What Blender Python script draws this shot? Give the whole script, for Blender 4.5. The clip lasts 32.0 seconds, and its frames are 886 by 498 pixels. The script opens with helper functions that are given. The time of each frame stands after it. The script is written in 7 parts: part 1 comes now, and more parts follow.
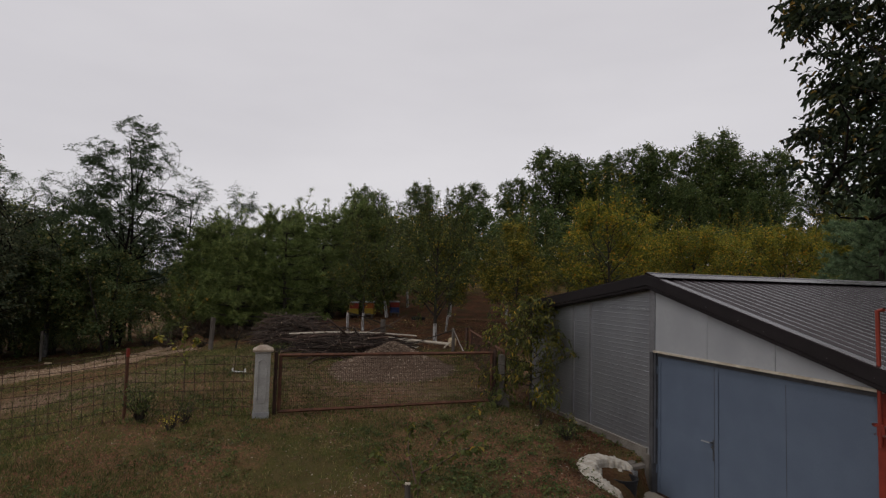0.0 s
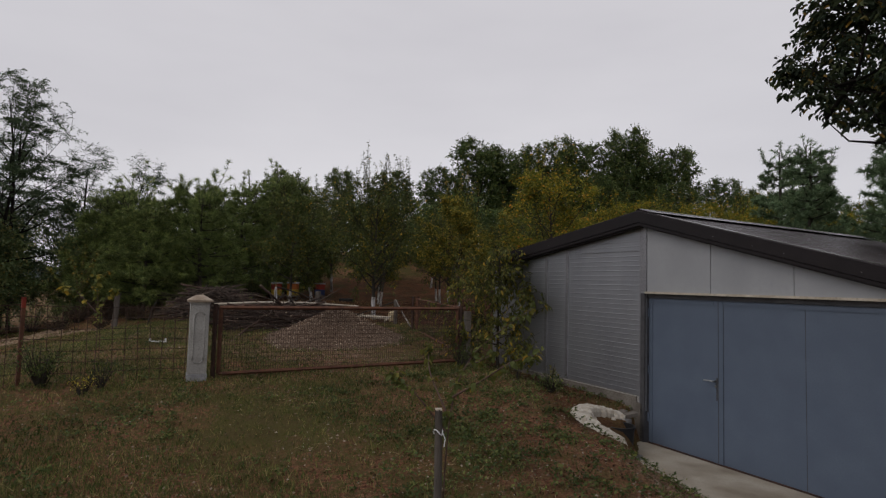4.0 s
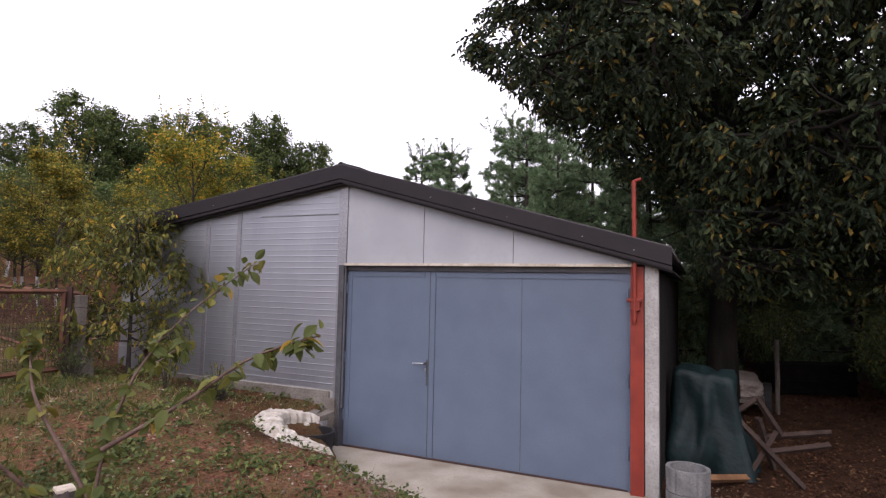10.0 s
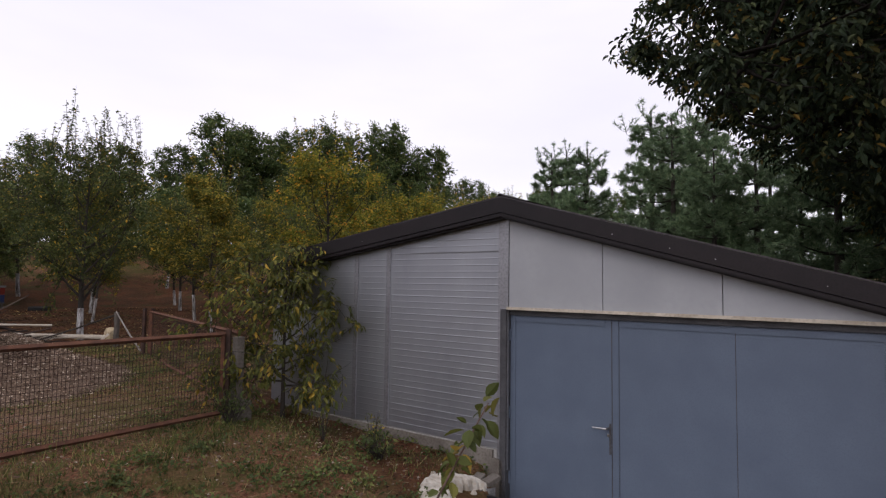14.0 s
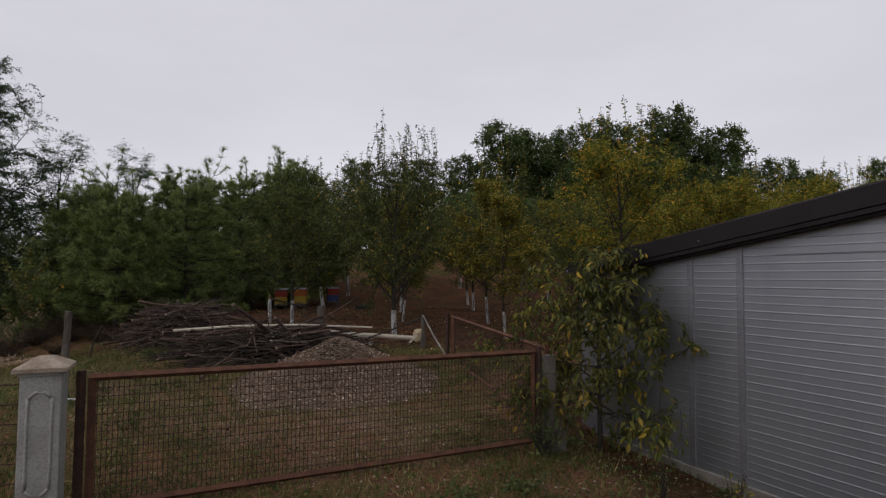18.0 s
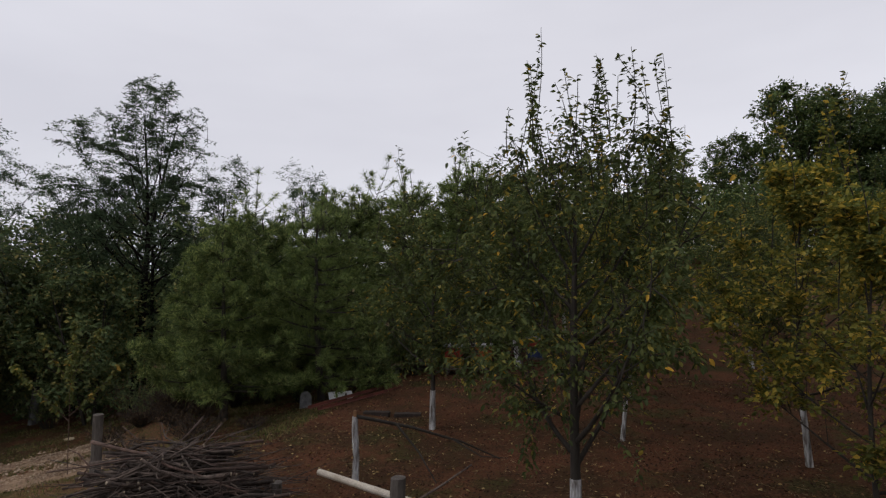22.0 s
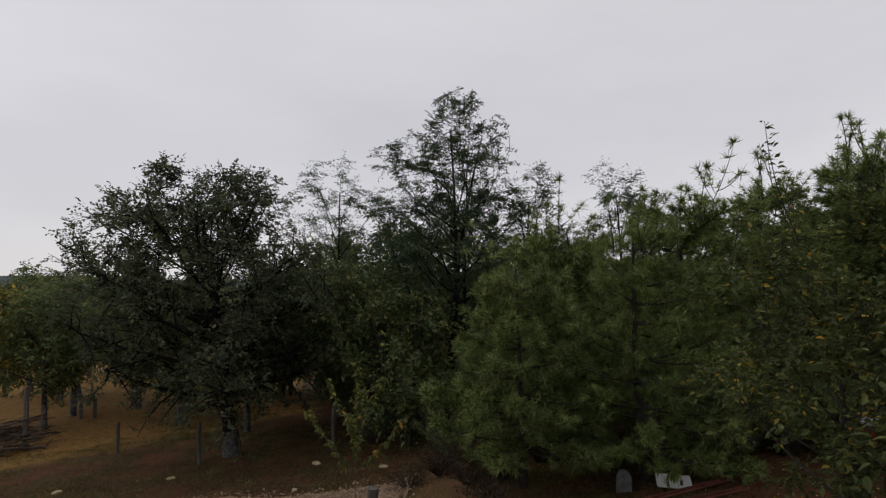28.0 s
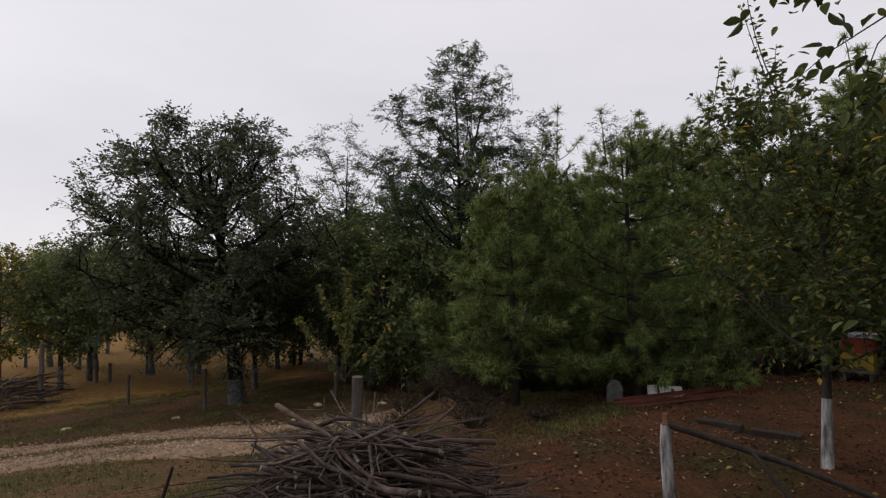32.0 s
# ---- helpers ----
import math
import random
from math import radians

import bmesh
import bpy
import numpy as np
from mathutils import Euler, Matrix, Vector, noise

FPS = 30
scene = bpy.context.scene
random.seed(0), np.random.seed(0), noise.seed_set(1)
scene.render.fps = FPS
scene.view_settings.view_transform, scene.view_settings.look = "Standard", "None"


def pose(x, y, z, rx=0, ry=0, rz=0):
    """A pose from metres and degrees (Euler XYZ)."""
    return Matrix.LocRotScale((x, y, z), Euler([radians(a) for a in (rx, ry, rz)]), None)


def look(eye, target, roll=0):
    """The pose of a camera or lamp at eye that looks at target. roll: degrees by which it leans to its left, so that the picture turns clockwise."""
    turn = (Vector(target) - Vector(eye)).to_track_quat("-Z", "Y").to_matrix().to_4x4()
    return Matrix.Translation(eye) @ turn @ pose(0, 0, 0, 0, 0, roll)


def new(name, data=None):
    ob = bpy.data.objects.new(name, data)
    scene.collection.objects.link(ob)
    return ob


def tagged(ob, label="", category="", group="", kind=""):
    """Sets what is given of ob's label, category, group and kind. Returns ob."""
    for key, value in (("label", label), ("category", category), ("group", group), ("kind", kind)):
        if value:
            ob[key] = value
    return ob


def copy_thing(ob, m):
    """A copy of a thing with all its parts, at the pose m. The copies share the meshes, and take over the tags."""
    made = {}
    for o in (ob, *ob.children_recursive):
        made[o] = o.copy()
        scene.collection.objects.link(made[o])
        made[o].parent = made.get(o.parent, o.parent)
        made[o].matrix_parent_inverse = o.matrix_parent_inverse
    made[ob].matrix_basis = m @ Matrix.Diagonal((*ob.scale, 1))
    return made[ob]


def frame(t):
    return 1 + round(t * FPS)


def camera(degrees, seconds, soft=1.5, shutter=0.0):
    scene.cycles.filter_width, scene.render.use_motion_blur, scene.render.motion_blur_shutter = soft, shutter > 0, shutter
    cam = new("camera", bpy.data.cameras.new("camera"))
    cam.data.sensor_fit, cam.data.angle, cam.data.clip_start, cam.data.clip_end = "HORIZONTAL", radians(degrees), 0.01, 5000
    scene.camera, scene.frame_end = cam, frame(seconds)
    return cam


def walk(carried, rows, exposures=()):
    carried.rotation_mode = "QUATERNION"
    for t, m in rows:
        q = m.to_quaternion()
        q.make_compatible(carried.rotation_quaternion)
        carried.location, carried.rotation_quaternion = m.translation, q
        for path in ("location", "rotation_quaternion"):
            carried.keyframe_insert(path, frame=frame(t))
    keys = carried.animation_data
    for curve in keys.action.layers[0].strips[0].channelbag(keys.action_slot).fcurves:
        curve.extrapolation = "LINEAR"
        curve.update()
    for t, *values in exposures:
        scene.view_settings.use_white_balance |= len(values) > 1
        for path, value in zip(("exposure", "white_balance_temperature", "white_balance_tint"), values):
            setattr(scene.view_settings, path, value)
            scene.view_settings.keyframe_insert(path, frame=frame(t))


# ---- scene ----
cam = camera(76.7, 32.0, soft=1.3)
METRES, EYE, TILT, LEAN, TURN = 23.0, 3.25, 0.0, 0.0, 0.0
ROWS = [
    (0.0, 0.0, 0.0, 0.0, -0.1, 3.57, -1.56),
    (0.5, -0.007, 0.0145, -0.0023, -0.49, 3.61, -1.56),
    (1.0, -0.0146, 0.0326, -0.0042, -0.83, 3.58, -1.55),
    (1.5, -0.0235, 0.0506, -0.0058, -1.19, 3.75, -1.49),
    (2.0, -0.0292, 0.0567, -0.0129, -2.61, 3.54, -1.46),
    (2.5, -0.0322, 0.0565, -0.0193, -2.92, 3.48, -1.47),
    (4.5, -0.0413, 0.0505, -0.0471, -17.66, 3.81, -1.6),
    (5.0, -0.0411, 0.0483, -0.0509, -30.84, 4.18, -1.67),
    (5.5, -0.0423, 0.0452, -0.0534, -41.16, 4.38, -1.67),
    (6.0, -0.0462, 0.0444, -0.0553, -42.23, 4.29, -1.61),
    (6.5, -0.0481, 0.0493, -0.0574, -42.79, 4.24, -1.6),
    (7.0, -0.0461, 0.0596, -0.0576, -43.38, 4.22, -1.59),
    (7.5, -0.0408, 0.0727, -0.0562, -43.98, 4.11, -1.54),
    (8.0, -0.0353, 0.0893, -0.0548, -44.52, 4.09, -1.46),
    (8.5, -0.031, 0.1077, -0.0537, -44.97, 4.13, -1.41),
    (9.0, -0.029, 0.1255, -0.0531, -45.36, 4.11, -1.37),
    (9.5, -0.0302, 0.1389, -0.0532, -45.71, 4.05, -1.26),
    (10.0, -0.0316, 0.1463, -0.0542, -46.01, 3.89, -1.27),
    (10.5, -0.0304, 0.1548, -0.0529, -46.31, 3.87, -1.2),
    (11.0, -0.0276, 0.1652, -0.051, -46.62, 3.85, -1.15),
    (11.5, -0.0234, 0.1786, -0.0503, -46.88, 3.87, -1.08),
    (12.0, -0.022, 0.1893, -0.0492, -47.11, 3.93, -1.06),
    (12.5, -0.0244, 0.1922, -0.0458, -47.2, 3.82, -1.04),
    (13.0, -0.025, 0.1911, -0.039, -46.77, 3.81, -1.01),
    (13.5, -0.0264, 0.1894, -0.0336, -40.3, 3.66, -0.93),
    (14.0, -0.0296, 0.1889, -0.0316, -34.41, 3.53, -0.8),
    (14.5, -0.0308, 0.1896, -0.0316, -28.38, 3.45, -0.7),
    (15.0, -0.0314, 0.1889, -0.0317, -21.34, 3.32, -0.55),
    (15.5, -0.0315, 0.1874, -0.0328, -12.28, 3.22, -0.33),
    (17.5, -0.0302, 0.222, -0.0297, -7.05, 2.92, -0.28),
    (18.0, -0.0298, 0.2455, -0.0253, -6.8, 2.94, -0.32),
    (18.5, -0.0266, 0.2777, -0.0164, -6.61, 2.69, -0.32),
    (19.0, -0.0219, 0.3181, -0.0073, -6.51, 2.48, -0.31),
    (19.5, -0.0156, 0.366, 0.0022, -6.49, 2.35, -0.31),
    (20.0, -0.0074, 0.4199, 0.0133, -6.45, 2.65, -0.32),
    (20.5, 0.0004, 0.4753, 0.0253, -6.45, 2.77, -0.31),
    (21.0, 0.0079, 0.53, 0.0346, -4.27, 2.95, -0.26),
    (21.5, 0.0144, 0.5788, 0.0401, 5.39, 3.66, -0.06),
    (22.0, 0.0209, 0.5974, 0.0381, 18.82, 3.08, 0.26),
    (22.5, 0.026, 0.5982, 0.0337, 31.09, 3.04, 0.44),
    (23.0, 0.0281, 0.5982, 0.0285, 43.87, 3.18, 0.7),
    (23.5, 0.0284, 0.6016, 0.0258, 46.22, 2.99, 0.66),
    (24.0, 0.0179, 0.616, 0.0236, 47.05, 2.98, 0.66),
    (24.5, -0.0028, 0.6416, 0.021, 47.79, 3.07, 0.63),
    (26.5, -0.061, 0.7276, 0.0531, 49.87, 2.92, 0.41),
    (27.0, -0.0587, 0.7281, 0.0718, 50.19, 2.97, 0.29),
    (27.5, -0.0561, 0.7274, 0.0787, 50.6, 3.01, 0.31),
    (28.0, -0.0525, 0.7265, 0.0727, 50.85, 2.94, 0.3),
    (28.5, -0.0498, 0.728, 0.0644, 51.11, 2.96, 0.27),
    (29.0, -0.0461, 0.7315, 0.0557, 51.28, 2.92, 0.2),
    (29.5, -0.0438, 0.7342, 0.0479, 51.51, 2.9, 0.16),
    (30.0, -0.0428, 0.7366, 0.0381, 51.74, 2.89, 0.14),
    (30.5, -0.0422, 0.7393, 0.0295, 51.97, 2.83, 0.12),
    (31.0, -0.042, 0.7414, 0.0205, 52.18, 2.77, 0.13),
    (31.5, -0.0418, 0.7431, 0.01, 52.4, 2.68, 0.14),
    (32.0, -0.0414, 0.7452, 0.002, 52.6, 2.64, 0.1),
]
EXPOSURES = [(0.0, -0.25, 6680, 11), (4.5, -0.28, 6600, 11), (5.2, 0.4, 6600, 12), (6.0, 1.08, 6450, 21), (7.0, 1.3, 6400, 24), (8.0, 1.38, 6380, 24), (10.0, 1.18, 6380, 23), (12.5, 0.95, 6380, 22), (13.5, 0.58, 6380, 20), (15.0, 0.04, 6400, 13), (18.0, -0.18, 6420, 12), (20.0, -0.08, 6420, 12), (23.0, -0.06, 6370, 11), (27.0, -0.22, 6520, 10), (30.0, -0.22, 6600, 11), (32.0, 0.02, 6600, 12)]
walk(cam, [(t, pose(0, 0, EYE, TILT, LEAN, TURN) @ pose(METRES * x, METRES * y, METRES * z, 90 + pitch, roll, yaw)) for t, x, y, z, yaw, pitch, roll in ROWS], EXPOSURES)

# ---- overcast sky and weak sun ----
world = bpy.data.worlds.new("overcast_sky")
scene.world = world
world.use_nodes = True
wn, wl = world.node_tree.nodes, world.node_tree.links
wn.clear()
sky = wn.new("ShaderNodeTexSky")
sky.sky_type, sky.sun_disc, sky.sun_elevation, sky.sun_rotation = "NISHITA", False, radians(42), radians(240)
cloud = wn.new("ShaderNodeTexNoise")
cloud.inputs["Scale"].default_value, cloud.inputs["Detail"].default_value = 1.1, 5.0
coords = wn.new("ShaderNodeTexCoord")
stretch = wn.new("ShaderNodeMapping")
stretch.inputs["Scale"].default_value = (1.0, 1.0, 3.5)
ramp = wn.new("ShaderNodeValToRGB")
ramp.color_ramp.elements[0].position, ramp.color_ramp.elements[0].color = 0.3, (0.66, 0.65, 0.69, 1)
ramp.color_ramp.elements[1].position, ramp.color_ramp.elements[1].color = 0.75, (0.82, 0.81, 0.845, 1)
dim = wn.new("ShaderNodeMixRGB")
dim.blend_type, dim.inputs[0].default_value = "ADD", 0.01
out, back = wn.new("ShaderNodeOutputWorld"), wn.new("ShaderNodeBackground")
back.inputs["Strength"].default_value = 1.0
wl.new(coords.outputs["Generated"], stretch.inputs["Vector"])
wl.new(stretch.outputs["Vector"], cloud.inputs["Vector"])
wl.new(cloud.outputs["Fac"], ramp.inputs["Fac"])
wl.new(ramp.outputs["Color"], dim.inputs[1])
wl.new(sky.outputs["Color"], dim.inputs[2])
wl.new(dim.outputs["Color"], back.inputs["Color"])
wl.new(back.outputs["Background"], out.inputs["Surface"])
sun_data = bpy.data.lights.new("sun", "SUN")
sun_data.energy, sun_data.angle, sun_data.color = 0.6, radians(40), (1.0, 0.96, 0.9)
sun = new("sun", sun_data)
sun.matrix_world = look((-24, -6, 24), (0, 8, 0))

# ---- materials ----


def rgba(c):
    return (*c, 1.0)


def shader(name):
    m = bpy.data.materials.new(name)
    m.use_nodes = True
    nt = m.node_tree
    return m, nt, nt.nodes["Principled BSDF"]


def surface(name, a, b, scale=4.0, fine=60.0, rough=0.8, bump=0.2, metal=0.0, c=None, stretch_by=(1, 1, 1), vary=0.0, bump_scale=None, spec=0.3):
    """Two-scale mottled surface: colours a to b over broad noise, darker grain c over fine noise."""
    m, nt, bsdf = shader(name)
    n, l = nt.nodes, nt.links
    tc, mp = n.new("ShaderNodeTexCoord"), n.new("ShaderNodeMapping")
    mp.inputs["Scale"].default_value = stretch_by
    l.new(tc.outputs["Object"], mp.inputs["Vector"])
    big, small = n.new("ShaderNodeTexNoise"), n.new("ShaderNodeTexNoise")
    big.inputs["Scale"].default_value, big.inputs["Detail"].default_value = scale, 5
    small.inputs["Scale"].default_value, small.inputs["Detail"].default_value = fine, 3
    for x in (big, small):
        l.new(mp.outputs["Vector"], x.inputs["Vector"])
    r1, r2 = n.new("ShaderNodeValToRGB"), n.new("ShaderNodeValToRGB")
    r1.color_ramp.elements[0].position, r1.color_ramp.elements[1].position = 0.35, 0.65
    r1.color_ramp.elements[0].color, r1.color_ramp.elements[1].color = rgba(a), rgba(b)
    c = c or [v * 0.6 for v in a]
    r2.color_ramp.elements[0].position, r2.color_ramp.elements[1].position = 0.3, 0.55
    r2.color_ramp.elements[0].color, r2.color_ramp.elements[1].color = (0.55, 0.55, 0.55, 1), (0, 0, 0, 1)
    mix = n.new("ShaderNodeMixRGB")
    mix.inputs[2].default_value = rgba(c)
    l.new(big.outputs["Fac"], r1.inputs["Fac"])
    l.new(small.outputs["Fac"], r2.inputs["Fac"])
    l.new(r2.outputs["Color"], mix.inputs[0])
    l.new(r1.outputs["Color"], mix.inputs[1])
    last = mix.outputs["Color"]
    if vary:
        info, hsv = n.new("ShaderNodeObjectInfo"), n.new("ShaderNodeHueSaturation")
        mr = n.new("ShaderNodeMapRange")
        mr.inputs["To Min"].default_value, mr.inputs["To Max"].default_value = 1 - vary, 1 + vary
        l.new(info.outputs["Random"], mr.inputs["Value"])
        l.new(mr.outputs["Result"], hsv.inputs["Value"])
        l.new(last, hsv.inputs["Color"])
        last = hsv.outputs["Color"]
    l.new(last, bsdf.inputs["Base Color"])
    bsdf.inputs["Roughness"].default_value, bsdf.inputs["Metallic"].default_value = rough, metal
    bsdf.inputs["Specular IOR Level"].default_value = spec
    if bump:
        bp = n.new("ShaderNodeBump")
        bp.inputs["Strength"].default_value, bp.inputs["Distance"].default_value = bump, 0.02
        l.new((small if bump_scale is None else big).outputs["Fac"], bp.inputs["Height"])
        l.new(bp.outputs["Normal"], bsdf.inputs["Normal"])
    return m


def foliage(name, colours, gloss=0.35, through_light=0.25):
    """Leaf material: one hue of the list for each leaf, slightly translucent."""
    m, nt, bsdf = shader(name)
    n, l = nt.nodes, nt.links
    geo, r = n.new("ShaderNodeNewGeometry"), n.new("ShaderNodeValToRGB")
    els = r.color_ramp.elements
    r.color_ramp.interpolation = "LINEAR"
    for i, (pos, c) in enumerate(colours):
        e = els[i] if i < 2 else els.new(pos)
        e.position, e.color = pos, rgba(c)
    l.new(geo.outputs["Random Per Island"], r.inputs["Fac"])
    noise_t, mixv = n.new("ShaderNodeTexNoise"), n.new("ShaderNodeMixRGB")
    tc = n.new("ShaderNodeTexCoord")
    noise_t.inputs["Scale"].default_value = 0.9
    l.new(tc.outputs["Object"], noise_t.inputs["Vector"])
    mr = n.new("ShaderNodeMapRange")
    mr.inputs["From Min"].default_value, mr.inputs["From Max"].default_value = 0.3, 0.7
    mr.inputs["To Min"].default_value, mr.inputs["To Max"].default_value = 0.65, 1.3
    l.new(noise_t.outputs["Fac"], mr.inputs["Value"])
    mixv.blend_type, mixv.inputs[0].default_value = "MULTIPLY", 1.0
    l.new(r.outputs["Color"], mixv.inputs[1])
    l.new(mr.outputs["Result"], mixv.inputs[2])
    l.new(mixv.outputs["Color"], bsdf.inputs["Base Color"])
    bsdf.inputs["Roughness"].default_value = 1 - gloss
    bsdf.inputs["Specular IOR Level"].default_value = 0.25
    tr, mx = n.new("ShaderNodeBsdfTranslucent"), n.new("ShaderNodeMixShader")
    l.new(mixv.outputs["Color"], tr.inputs["Color"])
    mx.inputs[0].default_value = through_light
    l.new(bsdf.outputs["BSDF"], mx.inputs[1])
    l.new(tr.outputs["BSDF"], mx.inputs[2])
    l.new(mx.outputs["Shader"], n["Material Output"].inputs["Surface"])
    return m


BARK = surface("bark", (0.030, 0.025, 0.020), (0.058, 0.049, 0.040), 6, 45, 0.95, 0.6, stretch_by=(1, 1, 0.25))
BARK_RED = surface("young_red_bark", (0.07, 0.04, 0.03), (0.13, 0.08, 0.06), 20, 90, 0.7, 0.2)
BARK_PALE = surface("pale_bark", (0.16, 0.14, 0.12), (0.26, 0.24, 0.21), 8, 40, 0.95, 0.5, stretch_by=(1, 1, 0.3))
WHITEWASH = surface("limewash", (0.09, 0.075, 0.065), (0.62, 0.62, 0.62), 16, 60, 0.95, 0.5, c=(0.13, 0.10, 0.085), stretch_by=(1, 1, 0.22))
LIMEWASH_GREY = surface("worn_limewash", (0.04, 0.036, 0.034), (0.14, 0.138, 0.14), 7, 40, 0.95, 0.4, c=(0.12, 0.11, 0.1))
CUT_END = surface("fresh_cut_wood", (0.22, 0.17, 0.12), (0.34, 0.28, 0.2), 20, 80, 0.85, 0.1, vary=0.3)
STICK = surface("cut_stick", (0.032, 0.024, 0.020), (0.12, 0.090, 0.072), 5, 40, 0.95, 0.3, vary=0.5)
STICK_RED = surface("fresh_stick", (0.055, 0.034, 0.026), (0.115, 0.075, 0.058), 5, 40, 0.9, 0.3, vary=0.4)
PALE_WOOD = surface("peeled_wood", (0.42, 0.36, 0.28), (0.58, 0.52, 0.43), 5, 50, 0.8, 0.2)
GREY_WOOD = surface("weathered_wood", (0.075, 0.064, 0.054), (0.15, 0.13, 0.112), 7, 50, 0.95, 0.5, stretch_by=(1, 1, 0.2))
RAW_WOOD = surface("raw_board", (0.15, 0.075, 0.034), (0.25, 0.13, 0.06), 6, 60, 0.8, 0.2)
CLADDING = surface("bare_metal_cladding", (0.32, 0.33, 0.355), (0.385, 0.395, 0.42), 1.5, 25, 0.46, 0.02, metal=0.9, c=(0.36, 0.365, 0.385), stretch_by=(1, 1, 0.35))
PANEL = surface("grey_painted_panel", (0.29, 0.30, 0.315), (0.35, 0.36, 0.375), 1.2, 14, 0.5, 0.02, metal=0.15, c=(0.31, 0.32, 0.335))
DOOR_BLUE = surface("blue_grey_paint", (0.098, 0.125, 0.172), (0.112, 0.142, 0.192), 2.5, 70, 0.42, 0.02, c=(0.09, 0.113, 0.156))
DOOR_EDGE = surface("dark_frame_paint", (0.05, 0.05, 0.055), (0.085, 0.085, 0.09), 6, 50, 0.5, 0.1)
ROOF_BROWN = surface("brown_roof_sheet", (0.030, 0.022, 0.024), (0.042, 0.032, 0.034), 3, 60, 0.27, 0.03, c=(0.015, 0.011, 0.012), spec=0.6)
FASCIA_BROWN = surface("dark_brown_trim", (0.010, 0.0075, 0.0085), (0.016, 0.012, 0.013), 3, 60, 0.45, 0.03, spec=0.25)
# darker copy of BARK: shade under the crowns is part of its colour
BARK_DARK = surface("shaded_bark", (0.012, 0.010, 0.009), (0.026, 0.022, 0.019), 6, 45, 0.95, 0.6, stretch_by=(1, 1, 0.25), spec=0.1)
RED_PAINT = surface("red_lead_paint", (0.17, 0.025, 0.015), (0.24, 0.036, 0.02), 5, 60, 0.5, 0.1, c=(0.2, 0.03, 0.02))
RUST = surface("rust", (0.085, 0.040, 0.026), (0.15, 0.066, 0.038), 9, 70, 0.9, 0.3)
RUST_DARK = surface("dark_rust", (0.045, 0.028, 0.022), (0.08, 0.042, 0.03), 9, 70, 0.9, 0.3)
STEEL = surface("brushed_steel", (0.5, 0.5, 0.5), (0.6, 0.6, 0.6), 10, 80, 0.3, 0.02, metal=1.0)
CONCRETE = surface("worn_concrete", (0.21, 0.175, 0.13), (0.39, 0.35, 0.285), 1.7, 60, 0.92, 0.25, c=(0.24, 0.21, 0.17))
CAST = surface("cast_concrete", (0.30, 0.29, 0.27), (0.40, 0.39, 0.37), 4, 50, 0.95, 0.3, c=(0.2, 0.19, 0.18))
BLOCK = surface("grey_concrete_block", (0.22, 0.22, 0.225), (0.33, 0.33, 0.335), 6, 70, 0.95, 0.5)
WHITE_STONE = surface("whitewashed_stone", (0.34, 0.31, 0.255), (0.54, 0.51, 0.45), 9, 40, 0.95, 0.5, c=(0.42, 0.34, 0.26))
BLACK_PLASTIC = surface("black_plastic", (0.012, 0.012, 0.014), (0.022, 0.022, 0.024), 4, 40, 0.5, 0.05)
RUBBER = surface("tyre_rubber", (0.012, 0.012, 0.012), (0.03, 0.028, 0.026), 8, 60, 0.85, 0.3)
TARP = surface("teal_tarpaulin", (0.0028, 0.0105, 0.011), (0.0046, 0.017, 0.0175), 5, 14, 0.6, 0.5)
BLUE_SHEET = surface("blue_tarpaulin", (0.02, 0.12, 0.42), (0.03, 0.17, 0.55), 4, 50, 0.5, 0.2)
WHITE_BOARD = surface("white_board", (0.62, 0.62, 0.62), (0.75, 0.75, 0.76), 4, 50, 0.6, 0.1)
GRAVEL = surface("heap_gravel", (0.095, 0.064, 0.044), (0.215, 0.15, 0.105), 30, 120, 0.95, 0.8, vary=0.2)
TRACK = surface("limestone_track", (0.16, 0.094, 0.054), (0.31, 0.205, 0.125), 3, 40, 0.95, 0.6, c=(0.22, 0.17, 0.12))
PEBBLE = foliage("mixed_pebbles", [(0, (0.085, 0.056, 0.038)), (1, (0.55, 0.46, 0.36)), (0.45, (0.155, 0.104, 0.070)), (0.85, (0.26, 0.185, 0.13))], 0.2, 0.0)
YARD_STONE = foliage("warm_pebbles", [(0, (0.10, 0.062, 0.042)), (1, (0.40, 0.345, 0.28)), (0.5, (0.17, 0.115, 0.08)), (0.85, (0.27, 0.21, 0.16))], 0.2, 0.0)
STRAW = foliage("dry_straw", [(0, (0.12, 0.085, 0.042)), (1, (0.38, 0.30, 0.17)), (0.6, (0.22, 0.16, 0.08))], 0.2, 0.1)
WHITE_PEBBLE = foliage("limestone_chips", [(0, (0.1445, 0.0897, 0.0525)), (1, (0.425, 0.3276, 0.231)), (0.6, (0.2295, 0.156, 0.098))], 0.2, 0.0)
HIVE_RED = surface("hive_red", (0.18, 0.018, 0.0084), (0.216, 0.03, 0.012), 6, 50, 0.6, 0.1)
HIVE_ORANGE = surface("hive_orange", (0.228, 0.06, 0.0084), (0.27, 0.078, 0.012), 6, 50, 0.6, 0.1)
HIVE_YELLOW = surface("hive_yellow", (0.252, 0.168, 0.012), (0.3, 0.21, 0.021), 6, 50, 0.6, 0.1)
HIVE_BLUE = surface("hive_blue", (0.018, 0.03, 0.096), (0.03, 0.048, 0.132), 6, 50, 0.6, 0.1)

